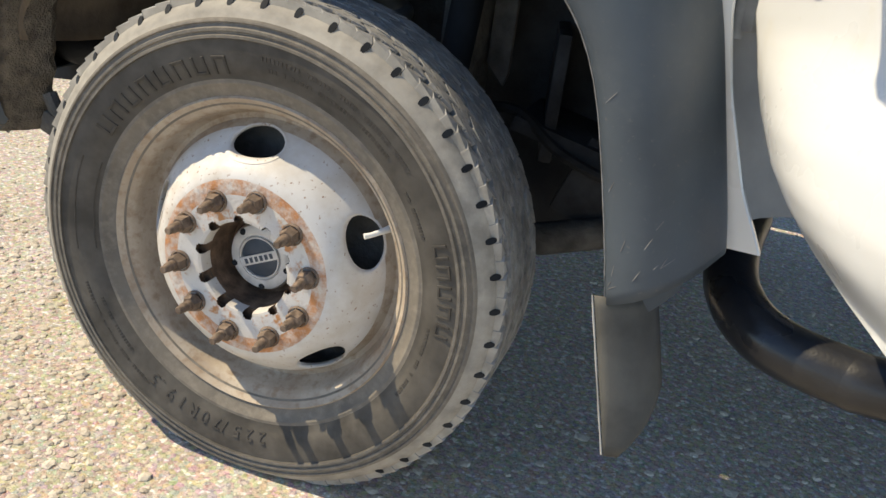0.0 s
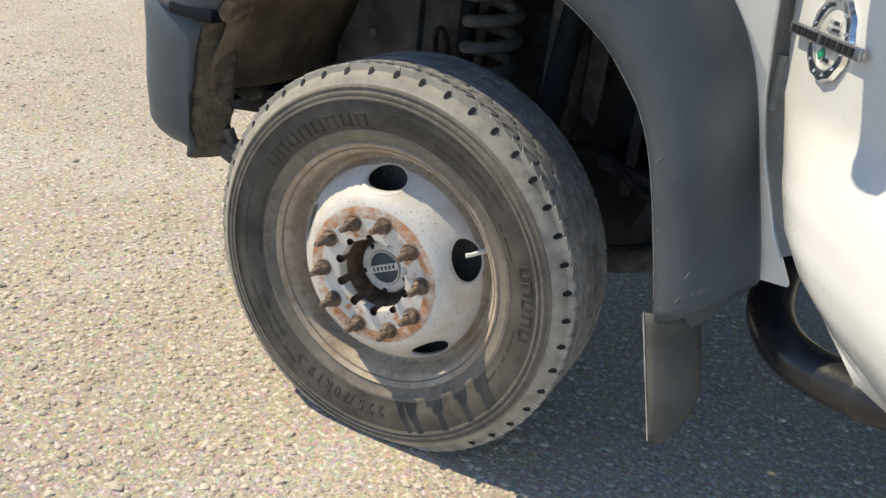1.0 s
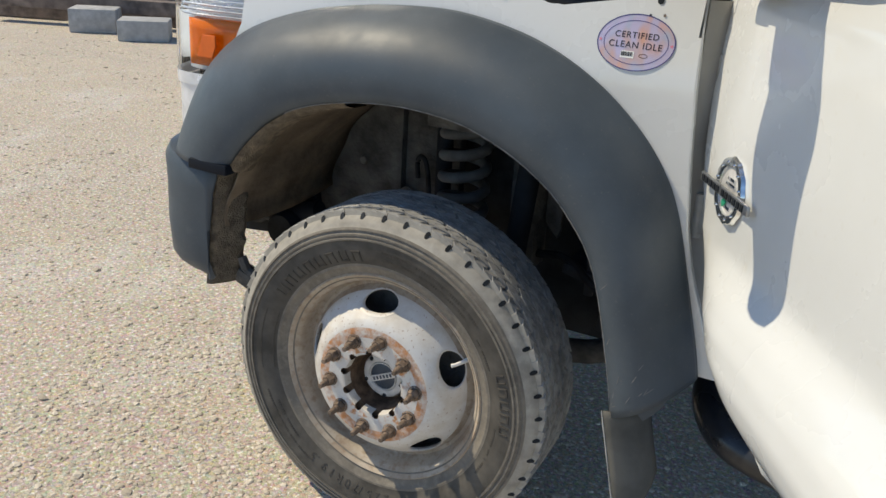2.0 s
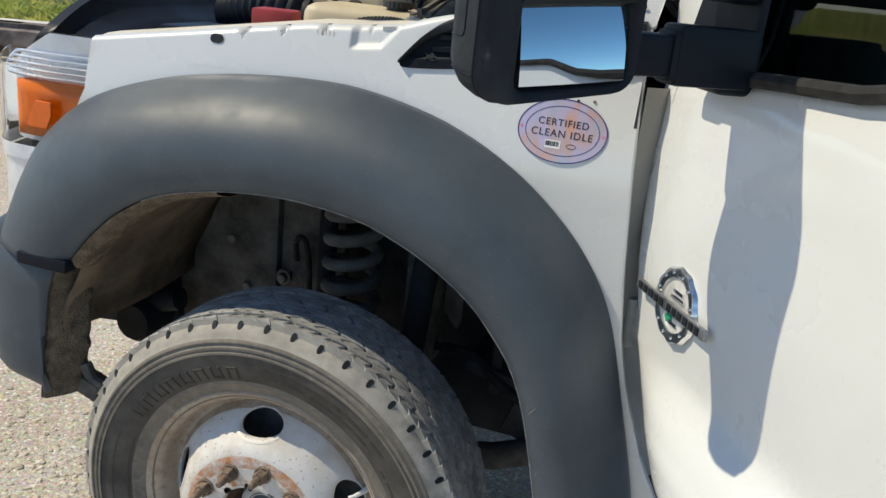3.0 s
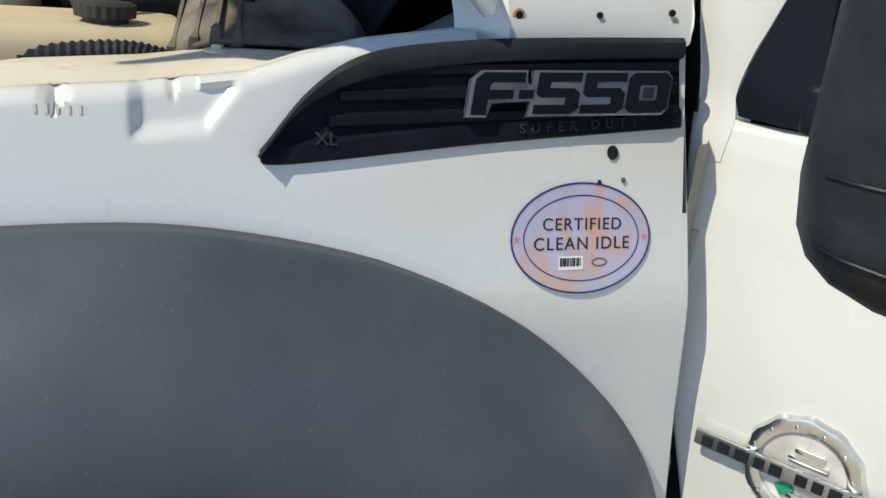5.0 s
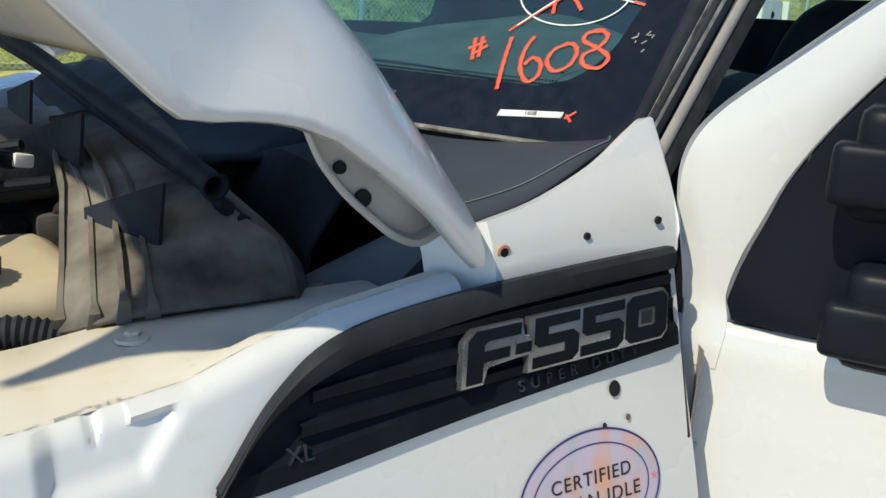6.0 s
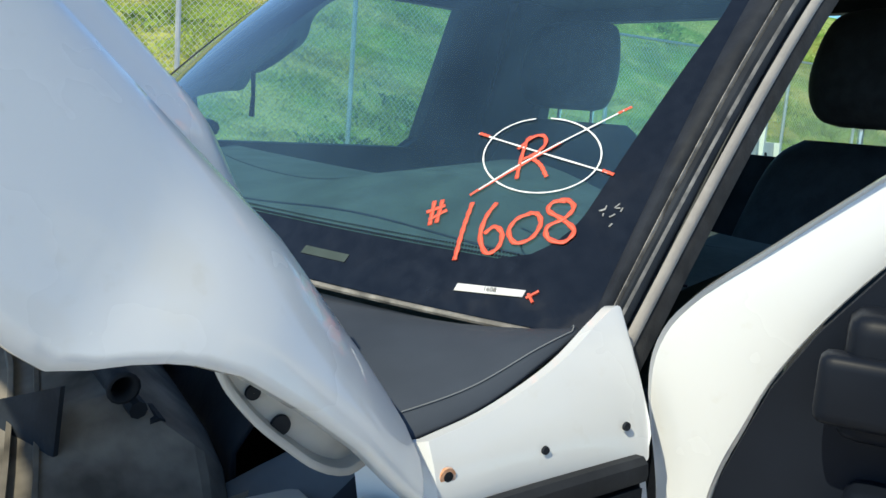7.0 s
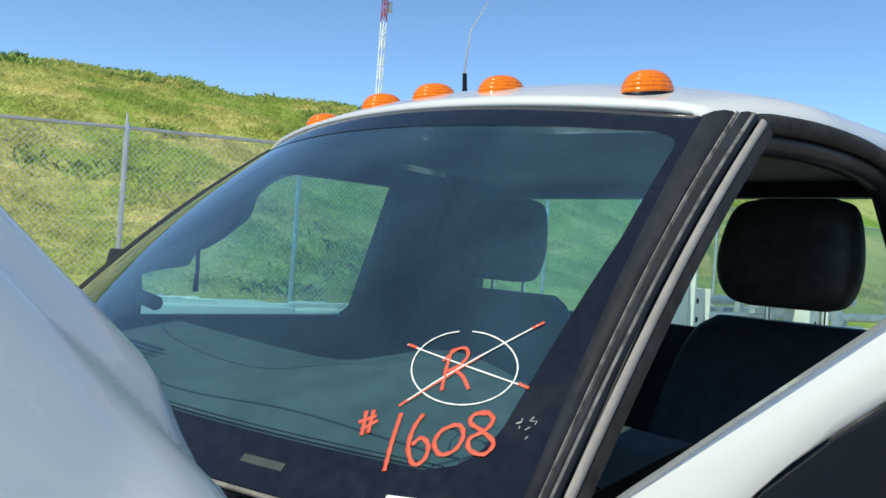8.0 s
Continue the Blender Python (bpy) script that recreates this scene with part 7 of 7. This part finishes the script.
VENT = plain("black_vent_plastic", (0.006, 0.009, 0.014), 0.55, spec=0.13, vary=0.3, scale=35, bump=0.2).m
ORANGE = plain("orange_backing", (0.85, 0.16, 0.01), 0.5, vary=0.15, scale=40, bump=0).m
EDGEGREY = plain("primer_grey_edge", (0.42, 0.42, 0.40), 0.6, vary=0.3, scale=14, bump=0.1).m
STEELDARK = plain("grimy_metal", (0.20, 0.19, 0.18), 0.55, 0.5, vary=0.4, scale=20, bump=0.3).m
GLOSSBLACK = plain("black_powder_coat", (0.02, 0.021, 0.024), 0.32, vary=0.3, scale=20, bump=0.15).m

build_hood()
vent = build_vent()
build_cowl()
in_cab(build_shell)
in_cab(build_lamps)
door = build_door()
build_mirror(door)
build_front()
build_well()
build_bay()
in_cab(build_seat, 0.58, "black vinyl driver seat with a headrest")
in_cab(build_seat, 2 * CY - 0.65, "black vinyl passenger seat with a headrest")


# ---- lettering, sticker, badge ----
def side_m(x, z, out):
    """Local axes lying on the leaning fender side at x, z."""
    p = lean(x, z, out)
    up = (lean(x, z + 0.01) - lean(x, z - 0.01)).normalized()
    right = Vector((1, 0, 0))
    n = right.cross(up)
    return Matrix(((right.x, up.x, n.x, p.x), (right.y, up.y, n.y, p.y), (right.z, up.z, n.z, p.z), (0, 0, 0, 1)))


GLYPH = {
    "F": [(0, 0), (0, 0.84), (0.14, 1), (1, 1), (1, 0.77), (0.38, 0.77), (0.30, 0.70), (0.30, 0.585), (0.80, 0.585), (0.80, 0.375), (0.30, 0.375), (0.30, 0)],
    "5": [(0.02, 1), (1, 1), (1, 0.78), (0.31, 0.78), (0.31, 0.625), (0.86, 0.625), (1, 0.50), (1, 0.13), (0.86, 0), (0, 0), (0, 0.22), (0.69, 0.22), (0.69, 0.40), (0.13, 0.40), (0.02, 0.49)],
    "-": [(0, 0.375), (1, 0.375), (1, 0.585), (0, 0.585)],
}


def build_badge():
    """Two chrome plates with dark sunk-faced characters on the vent."""
    H = 0.0375
    m = side_m(0.4365, 1.3115, 0.007) @ pose(0, 0, 0, 0, 0, 2.2) @ Matrix(((1, 0.22, 0, 0), (0, 1, 0, 0), (0, 0, 1, 0), (0, 0, 0, 1))) @ Matrix.Translation((0, -H / 2, 0))
    g = 0.0022
    spans = {"F": (-0.1030, 0.0480), "-": (-0.0590, 0.0145), "5": (-0.0425, 0.0455), "5b": (0.0055, 0.0455), "0": (0.0535, 0.0465)}
    fx, fw = spans["F"]
    bm = bmesh.new()
    slab(bm, [(fx - 0.004, -g), (fx - 0.004, 0.84 * H), (fx + 0.10 * fw, H + g), (fx + fw + g, H + g), (fx + fw + g, 0.70 * H), (fx + fw + 0.0125, 0.66 * H), (fx + fw + 0.0125, 0.30 * H), (fx + 0.36 * fw, 0.30 * H), (fx + 0.34 * fw, -g)], 0.0075, m, 0.0016)
    part("badge_plate", bm, PLATE, vent, "chrome plate round the first model character")
    bm = bmesh.new()
    x0, x1 = spans["5"][0] - 0.004, spans["0"][0] + spans["0"][1] + g
    slab(bm, [(x0, -g), (x0, H + g), (x1 - 0.006, H + g), (x1, H + g - 0.006), (x1, 0.004), (x1 - 0.006, -g)], 0.0075, m, 0.0016)
    part("badge_plate", bm, PLATE, vent, "chrome plate round the model number")
    for key, (x, wd) in spans.items():
        bm = bmesh.new()
        if key == "0":
            ring = lambda i, c: [(x + i * wd + a * (wd * (1 - 2 * i)), i * H * 1.05 + b * (H * (1 - 2.1 * i))) for a, b in ((c, 0), (1 - c, 0), (1, c), (1, 1 - c), (1 - c, 1), (c, 1), (0, 1 - c), (0, c))]
            o, i = ring(0, 0.13), ring(0.29, 0.08)
            grid(bm, [[m @ Vector((a, b, h)) for a, b in r] for r, h in ((o, 0.0070), (o, 0.0081), (i, 0.0081), (i, 0.0070))], close_u=True)
        else:
            slab(bm, [(x + a * wd, b * H) for a, b in GLYPH[key[0]]], 0.0011, m @ Matrix.Translation((0, 0, 0.0070)))
        part("badge_letter", bm, VENT, vent, "dark raised model character", smooth=False)
        if key == "0":
            bm = bmesh.new()
            slab(bm, [(x + wd * a, H * b) for a, b in ((0.37, 0.36), (0.63, 0.36), (0.63, 0.64), (0.37, 0.64))], 0.0004, m @ Matrix.Translation((0, 0, 0.0074)))
            part("letter_hole", bm, BAY, vent, smooth=False)
    words("small_lettering", "SUPER DUTY", 0.0125, side_m(0.4445, 1.2835, 0.0068) @ pose(0, 0, 0, 0, 0, 4.4), LETTERGREY, vent, 0.0012, "raised black lettering", space=1.95)
    words("small_lettering", "XL", 0.016, side_m(0.203, 1.2675, 0.0066) @ pose(0, 0, 0, 0, 0, 1), LETTERGREY, vent, 0.0012)


def ellipse(bm, a, b, m, n=64, inner=0.0, depth=0.0003):
    if inner:
        grid(bm, [[m @ Vector((a * k * math.cos(t), b * (1 - (1 - k) * a / b) * math.sin(t), depth)) for t in [2 * math.pi * i / n for i in range(n)]] for k in (1, inner)], close_u=True)
    else:
        bm.faces.new([bm.verts.new(m @ Vector((a * math.cos(t), b * math.sin(t), depth))) for t in [2 * math.pi * i / n for i in range(n)]])


def foil():
    m = Mat("hologram_foil", (0.7, 0.65, 0.68), 0.3, 0.35)
    a = m.noise(16, 2, 0.5, 0.4, 0.6)
    c = m.mix(a, (0.52, 0.52, 0.62), (0.78, 0.42, 0.28))
    c = m.mix(m.noise(22, 1, 0.5, 0.45, 0.6, (1.6, 1, 0.5)), c, (0.60, 0.52, 0.66))
    m.base(c)
    return m.m


def build_sticker():
    f = bpy.data.objects["fender"]
    M = side_m(0.4515, 1.1815, 0.0008)
    bm = bmesh.new()
    ellipse(bm, 0.0755, 0.0535, M)
    part("round_sticker", bm, FOIL, f, "oval foil sticker with blue rings and black lettering", smooth=False)
    for a, b, k in ((0.0755, 0.0535, 0.976), (0.0625, 0.0415, 0.982)):
        bm = bmesh.new()
        ellipse(bm, a, b, M, inner=k, depth=0.0008)
        part("sticker_ring", bm, BLUEINK, f, smooth=False)
    words("sticker_line", "CERTIFIED", 0.0165, M @ pose(0, 0.013, 0.0008), INK, f, 0.0002, space=1.14)
    words("sticker_line", "CLEAN IDLE", 0.0172, M @ pose(0, -0.0055, 0.0008), INK, f, 0.0002, space=1.14)
    bm = bmesh.new()
    box(bm, (0.026, 0.013, 0.0004), M @ pose(-0.012, -0.0235, 0.0008))
    part("code_label", bm, PAPER, f, smooth=False)
    rnd = random.Random(7)
    bm = bmesh.new()
    x = -0.0235
    while x < -0.001:
        w = rnd.choice((0.0005, 0.0009, 0.0012))
        box(bm, (w, 0.008, 0.0004), M @ pose(x, -0.0225, 0.0013))
        x += w + rnd.choice((0.0006, 0.001))
    part("code_bars", bm, INK, f, smooth=False)
    bm = bmesh.new()
    ellipse(bm, 0.0085, 0.0042, M @ pose(0.019, -0.0235, 0), inner=0.85, depth=0.0009)
    part("oval_mark", bm, BROWN, f, smooth=False)
    for sx in (-1, 1):
        bm = bmesh.new()
        pts = []
        for k in range(10):
            r = 0.0042 if k % 2 == 0 else 0.0017
            t = math.pi / 2 + k * math.pi / 5
            pts.append(bm.verts.new(M @ Vector((sx * 0.069 + r * math.cos(t), r * math.sin(t), 0.0008))))
        bm.faces.new(pts)
        part("star", bm, PINK, f, smooth=False)
    # drilled holes round the sticker and the slot near the front
    for x, z, r, mt in ((0.483, 1.260, 0.0062, BAY), (0.469, 1.2325, 0.0024, BAY), (0.4955, 1.2345, 0.0026, STUD)):
        bm = bmesh.new()
        ellipse(bm, r, r * 1.12, side_m(x, z, 0.0014))
        part("drilled_hole", bm, mt, f, smooth=False)
    bm = bmesh.new()
    mm = side_m(-0.2195, 1.2505, 0.0016)
    pts = []
    for cx, s in ((0.0055, -90), (-0.0055, 90)):
        for k in range(9):
            t = radians(s + 22.5 * k)
            pts.append(bm.verts.new(mm @ Vector((cx + 0.0085 * math.cos(t), 0.0085 * math.sin(t), 0))))
    bm.faces.new(pts)
    part("slot_hole", bm, BAY, f, smooth=False)
    bm = bmesh.new()
    for k in range(5):
        box(bm, (0.0022, 0.007, 0.0004), side_m(-0.02 + 0.008 * k, 1.287, 0.0006) @ pose(0, 0, 0, 0, 0, 4))
    part("stamp_marks", bm, DUSTY, f, smooth=False)


def build_emblem():
    """Chrome roundel with a slanted bar on the door; its words are plain bars."""
    M = DOOR_M @ pose(0.131, 0.961, 0.0115)
    bm = bmesh.new()
    N = 48
    rows = []
    for r, h in ((0.043, 0.002), (0.044, 0.006), (0.051, 0.009), (0.058, 0.007), (0.061, 0.0)):
        rows.append([M @ Vector(((r + (0.0013 * (1 if k % 4 < 2 else -0.4) if r > 0.05 else 0)) * math.cos(2 * math.pi * k / N), (r + (0.0013 * (1 if k % 4 < 2 else -0.4) if r > 0.05 else 0)) * math.sin(2 * math.pi * k / N), h)) for k in range(N)])
    grid(bm, rows, close_u=True)
    part("door_emblem", bm, BADGE, door, "chrome gear-shaped roundel emblem")
    bm = bmesh.new()
    ellipse(bm, 0.044, 0.044, M, depth=0.002)
    part("emblem_face", bm, HUBGREY, door, smooth=False)
    for k in range(12):
        bm = bmesh.new()
        a = 2 * math.pi * (k + 0.5) / 12
        revolve(bm, [(0.0028, 0.008), (0.002, 0.0105), (0.0001, 0.011)], 10, M @ Matrix.Translation((0.051 * math.cos(a), 0.051 * math.sin(a), 0)))
        part("emblem_rivet", bm, CHROME, door)
    bm = bmesh.new()
    box(bm, (0.222, 0.0180, 0.007), M @ pose(0, -0.003, 0.012), 0.003)
    part("emblem_bar", bm, PLATE, door, "chrome nameplate bar with dark raised marks")
    x = -0.103
    for k, w in enumerate((0.015, 0.016, 0.019, 0.014, 0.016, 0, 0.015, 0.014, 0.016, 0.016, 0.015, 0.014)):
        if w:
            bm = bmesh.new()
            box(bm, (w * 0.78, 0.0118, 0.003), M @ pose(x + w * 0.5, -0.003, 0.0160), 0.0008)
            part("plain_mark", bm, BAY, door, smooth=False)
        x += (w or 0.006) + 0.0022
    bm = bmesh.new()
    box(bm, (0.016, 0.012, 0.003), M @ pose(-0.012, -0.024, 0.005, 0, 0, 40), 0.001)
    part("green_leaf", bm, GREENP, door)
    for y, w in ((0.022, 0.03), (0.012, 0.04), (-0.030, 0.026)):
        bm = bmesh.new()
        box(bm, (w, 0.006, 0.003), M @ pose(0.004, y, 0.004), 0.001)
        part("plain_mark", bm, CHROME, door)


# ---- paint-marker writing and tag on the windscreen ----
def build_writing():
    glass_ = bpy.data.objects["windscreen"]

    def g(a, b, lift=0.002):
        """a to the right and b down from the circle's middle, in tenths of its spread, on the glass."""
        return ws(-0.829 - 0.081 * a - 0.0444 * b, 0.2446 + 0.0147 * a - 0.0887 * b, lift)

    def stroke(name, pts, mat, w=0.0022, n=24, label=""):
        line = spline([(a, b, 0) for a, b in pts], n) if len(pts) > 2 else [Vector((*pts[0], 0)).lerp(Vector((*pts[1], 0)), k / 9) for k in range(10)]
        p3 = [g(p.x, p.y) for p in line]
        bm = bmesh.new()
        rows = []
        for k, p in enumerate(p3):
            d = (p3[min(k + 1, len(p3) - 1)] - p3[max(k - 1, 0)]).normalized()
            s = d.cross(Vector((-0.66, -0.1, 0.74))).normalized() * w * (1 + 0.18 * math.sin(k * 1.7))
            rows.append([p - s, p + s])
        grid(bm, rows)
        o = part(name, bm, mat, glass_, label)
        thicken(o, 0.0006)

    circle = [(0.97 * math.cos(t) + 0.02, -0.70 * math.sin(t) - 0.02 * math.cos(t)) for t in [radians(95 + 345 * k / 22) for k in range(23)]]
    stroke("marker_circle", circle, WHITEPEN, 0.0009, 90, "white paint-marker circle")
    stroke("marker_line", [(-1.02, -0.42), (-0.9, -0.37), (1.05, 0.36)], WHITEPEN, 0.0010)
    stroke("marker_line", [(-1.05, 0.68), (-0.2, 0.12), (1.40, -0.80)], WHITEPEN, 0.0011)
    for a, b in (((-1.06, -0.44), (-0.88, -0.37)), ((0.98, 0.32), (1.14, 0.40)), ((-1.12, 0.73), (-0.98, 0.63)), ((1.30, -0.745), (1.53, -0.87)), ((-1.0, 0.65), (0.35, -0.20))):
        stroke("marker_line", [a, b], REDPEN, 0.0018)
    stroke("letter_r", [(-0.36, 0.45), (-0.30, 0.1), (-0.20, -0.28), (-0.12, -0.32)], REDPEN, label="red paint-marker letter")
    stroke("letter_r", [(-0.36, -0.10), (-0.10, -0.33), (0.08, -0.34), (0.10, -0.18), (-0.05, -0.02), (-0.28, 0.10)], REDPEN)
    stroke("letter_r", [(-0.14, 0.06), (0.02, 0.20), (0.12, 0.42)], REDPEN)
    # number sign and digits
    for p in (((-1.78, 1.15), (-1.48, 0.98)), ((-1.84, 1.02), (-1.52, 0.90)), ((-1.72, 0.82), (-1.75, 1.24)), ((-1.58, 0.80), (-1.64, 1.20))):
        stroke("number_sign", [p[0], p[1]], REDPEN, 0.0024)
    stroke("digit_one", [(-1.06, 0.85), (-1.18, 1.30), (-1.28, 1.80)], REDPEN, 0.0026, label="red paint-marker digit")
    stroke("digit_six", [(-0.66, 0.86), (-0.82, 1.10), (-0.90, 1.42), (-0.80, 1.68), (-0.62, 1.60), (-0.56, 1.38), (-0.68, 1.26), (-0.84, 1.38)], REDPEN, 0.0026, 40)
    stroke("digit_zero", [(-0.12, 1.04), (-0.34, 1.14), (-0.46, 1.34), (-0.36, 1.52), (-0.12, 1.44), (0.02, 1.22), (-0.02, 1.06), (-0.16, 1.04)], REDPEN, 0.0026, 40)
    stroke("digit_eight", [(0.42, 0.84), (0.22, 0.86), (0.14, 1.00), (0.34, 1.14), (0.50, 1.32), (0.34, 1.50), (0.12, 1.44), (0.12, 1.26), (0.38, 1.12), (0.52, 0.94), (0.42, 0.82), (0.28, 0.84)], REDPEN, 0.0026, 60)
    # tag with its printed number
    bm = bmesh.new()
    grid(bm, [[ws(lerp(-0.827, -0.9105, j / 6), lerp(lerp(0.0363, 0.0440, j / 6), lerp(0.0262, 0.0345, j / 6), i), 0.002) for j in range(7)] for i in (0, 1)])
    o = part("paper_tag", bm, PAPER, glass_, "white paper tag with a printed number")
    thicken(o, 0.0004)
    c = ws(-0.870, 0.0355, 0.0032)
    r = (ws(-0.88, 0.0362) - ws(-0.86, 0.0345)).normalized()
    up = (ws(-0.87, 0.045) - ws(-0.87, 0.025)).normalized()
    n = r.cross(up).normalized()
    up = n.cross(r)
    words("tag_number", "1608", 0.0068, Matrix(((r.x, up.x, n.x, c.x), (r.y, up.y, n.y, c.y), (r.z, up.z, n.z, c.z), (0, 0, 0, 1))), INK, glass_, 0.0001)
    bm = bmesh.new()
    for a, b in ((0.0, 0.012), (0.006, -0.004)):
        tube(bm, [ws(-0.915, 0.034 + a, 0.002), ws(-0.925, 0.034 + b, 0.002)], 0.0016, 6)
    part("orange_tick", bm, REDPEN, glass_)
    bm = bmesh.new()
    rnd = random.Random(6)
    for k in range(9):
        u, v = -0.957 + rnd.uniform(-0.012, 0.012), 0.165 + rnd.uniform(-0.02, 0.02)
        tube(bm, [ws(u, v, 0.002), ws(u + rnd.uniform(-0.008, 0.008), v + rnd.uniform(-0.012, 0.012), 0.002)], 0.0007, 5)
    part("glass_code", bm, EDGEGREY, glass_, "pale etched code on the glass border")
    # worn number plate slot in the lower border, wiper rest
    bm = bmesh.new()
    grid(bm, [[ws(lerp(-0.655, -0.575, j / 4), lerp(0.033, 0.045, i), 0.0019) for j in range(5)] for i in (0, 1)])
    part("slot_label", bm, DASH, glass_)


# ---- far mirror, aerial, tower, goods beyond ----
def build_beyond():
    bm = bmesh.new()
    rows = []
    for k in range(13):
        t = k / 12
        rows.append([CAB @ Vector((0.935 + 0.05 * math.cos(a) * math.sin(math.pi * (0.12 + 0.76 * t)) ** 0.4, 2.16 + 0.09 * math.sin(a) * math.sin(math.pi * (0.12 + 0.76 * t)) ** 0.4, 1.355 + 0.30 * t)) for a in [2 * math.pi * j / 14 for j in range(14)]])
    grid(bm, rows, close_u=True, cap=True)
    mm = part("far_mirror", bm, BLACK_DUST, truck, "black towing mirror on the passenger side")
    for z in (1.42, 1.53):
        bm = bmesh.new()
        tube(bm, [CAB @ Vector((0.90, 1.84, z)), CAB @ Vector((0.93, 2.12, z + 0.01))], 0.02, 8)
        part("far_mirror_arm", bm, BLACK, mm)
    aer = thing("aerial", CAB @ Vector((1.45, CY + 0.30, 2.02)), "thin whip aerial with a black coil on the roof", "aerial")
    e = Vector((0.043, -0.323, 1.704))
    p0, p1, p2 = [e + Vector(d) * 2.35 for d in ((0.5908, 0.7866, 0.1794), (0.5849, 0.7828, 0.2124), (0.5900, 0.7546, 0.2872))]
    bm = bmesh.new()
    tube(bm, [Vector((p0.x, p0.y, 2.0)), p0, p1, lerp(p1, p2, 0.5) + Vector((-0.02, 0, 0.01)), p2], [0.004, 0.003, 0.003, 0.0022, 0.0016], 6)
    part("whip", bm, STEEL, aer)
    bm = bmesh.new()
    tube(bm, [lerp(p0, p1, 0.30), lerp(p0, p1, 0.42), lerp(p0, p1, 0.9)], [0.008, 0.0065, 0.006], 10)
    part("coil", bm, BLACK, aer)
    # lattice mast on the skyline
    base = e + Vector((0.508, 0.842, 0.183)) * 75
    base.z = 8.0
    mast = thing("lattice_mast", base, "slim red and white lattice radio mast behind the bank", "mast")
    for k in range(9):
        z0, z1 = 8.0 + 2.65 * k, 8.0 + 2.65 * (k + 1)
        bm = bmesh.new()
        w = 0.28
        cs = [(w, 0), (-w * 0.5, w * 0.87), (-w * 0.5, -w * 0.87)]
        for i, (cx, cy) in enumerate(cs):
            nx, ny = cs[(i + 1) % 3]
            tube(bm, [(base.x + cx, base.y + cy, z0), (base.x + cx, base.y + cy, z1)], 0.035, 5)
            tube(bm, [(base.x + cx, base.y + cy, z0), (base.x + nx, base.y + ny, z1)], 0.022, 4)
            tube(bm, [(base.x + nx, base.y + ny, z0), (base.x + cx, base.y + cy, z1)], 0.022, 4)
        part("mast_section", bm, REDP if k > 4 else PAPER, mast)
    for dx, z in ((-0.5, 24.0), (0.5, 22.6), (0.5, 24.6)):
        bm = bmesh.new()
        box(bm, (0.35, 0.3, 0.9), pose(base.x + dx, base.y, z), 0.03)
        part("antenna_panel", bm, STEEL, mast)
    # stacked steel goods on the lot behind the cab
    rnd = random.Random(21)
    for k in range(16):
        t = k / 15
        x, y = 7.2 + 4.5 * t + rnd.uniform(-0.3, 0.3), 5.6 + 0.5 * (k % 3)
        z = 0.75 + 0.16 * (k % 5)
        b = thing("steel_section", (x, y, z - 0.7), "pale galvanised steel section stacked on the lot", "steel section", "stacked steel sections")
        bm = bmesh.new()
        box(bm, (rnd.uniform(2.2, 3.6), 0.12, 0.10), pose(x, y, z, 0, 0, rnd.uniform(-14, 14)), 0.01)
        for dx in (-0.9, 0.9):
            box(bm, (0.08, 0.08, z), pose(x + dx, y, z / 2 - 0.02), 0.006)
        part("beam", bm, STEEL, b)
    for x, y, s in ((6.2, 4.55, (0.5, 0.4, 1.75)), (6.9, 4.9, (0.6, 0.4, 1.55)), (9.5, 5.2, (0.6, 0.5, 1.5))):
        b = thing("white_bracket", (x, y, 0), "white painted steel bracket standing on the lot", "bracket", "white steel brackets")
        bm = bmesh.new()
        box(bm, (s[0], 0.05, s[2]), pose(x, y, s[2] / 2, 0, 0, 20), 0.01)
        box(bm, (0.05, s[1], s[2]), pose(x + 0.2, y + 0.2, s[2] / 2, 0, 0, 20), 0.01)
        part("plate", bm, PIPEW, b)
        bm = bmesh.new()
        for dz in (0.12, 0.3):
            revolve(bm, [(0.0001, 0.0), (0.03, 0.0), (0.03, -0.004)], 12, Matrix.Translation((x, y - 0.031, s[2] - dz)) @ SIDE)
        part("bolt_hole", bm, BAY, b)
    # pale flat goods seen through the far window
    for k, (x, y, w, z) in enumerate(((2.75, 7.6, 2.1, 1.02), (4.6, 7.9, 1.6, 0.97))):
        b = thing("flat_pallet", (x, y, 0), "pale flat crate standing on the lot", "crate", "pale crates")
        bm = bmesh.new()
        box(bm, (w, 0.9, 0.14), pose(x, y, z), 0.02)
        for i in range(5):
            tube(bm, [(x - w * 0.45 + 0.1 * i, y - 0.3 + 0.13 * i, z + 0.09 + 0.012 * (i % 3)), (x - w * 0.1 + 0.14 * i, y + 0.2 - 0.1 * i, z + 0.10 + 0.015 * (i % 2))], 0.016, 6)
        for dx in (-0.4, 0.4):
            for dy in (-0.3, 0.3):
                box(bm, (0.1, 0.1, z - 0.06), pose(x + dx * w, y + dy, (z - 0.06) / 2), 0.006)
        part("deck", bm, PIPEW, b)


FOIL = foil()
PINK = plain("pink_ink", (0.70, 0.22, 0.30), 0.5, vary=0.1, scale=60, bump=0).m
build_badge()
build_sticker()
build_emblem()
build_writing()
build_beyond()
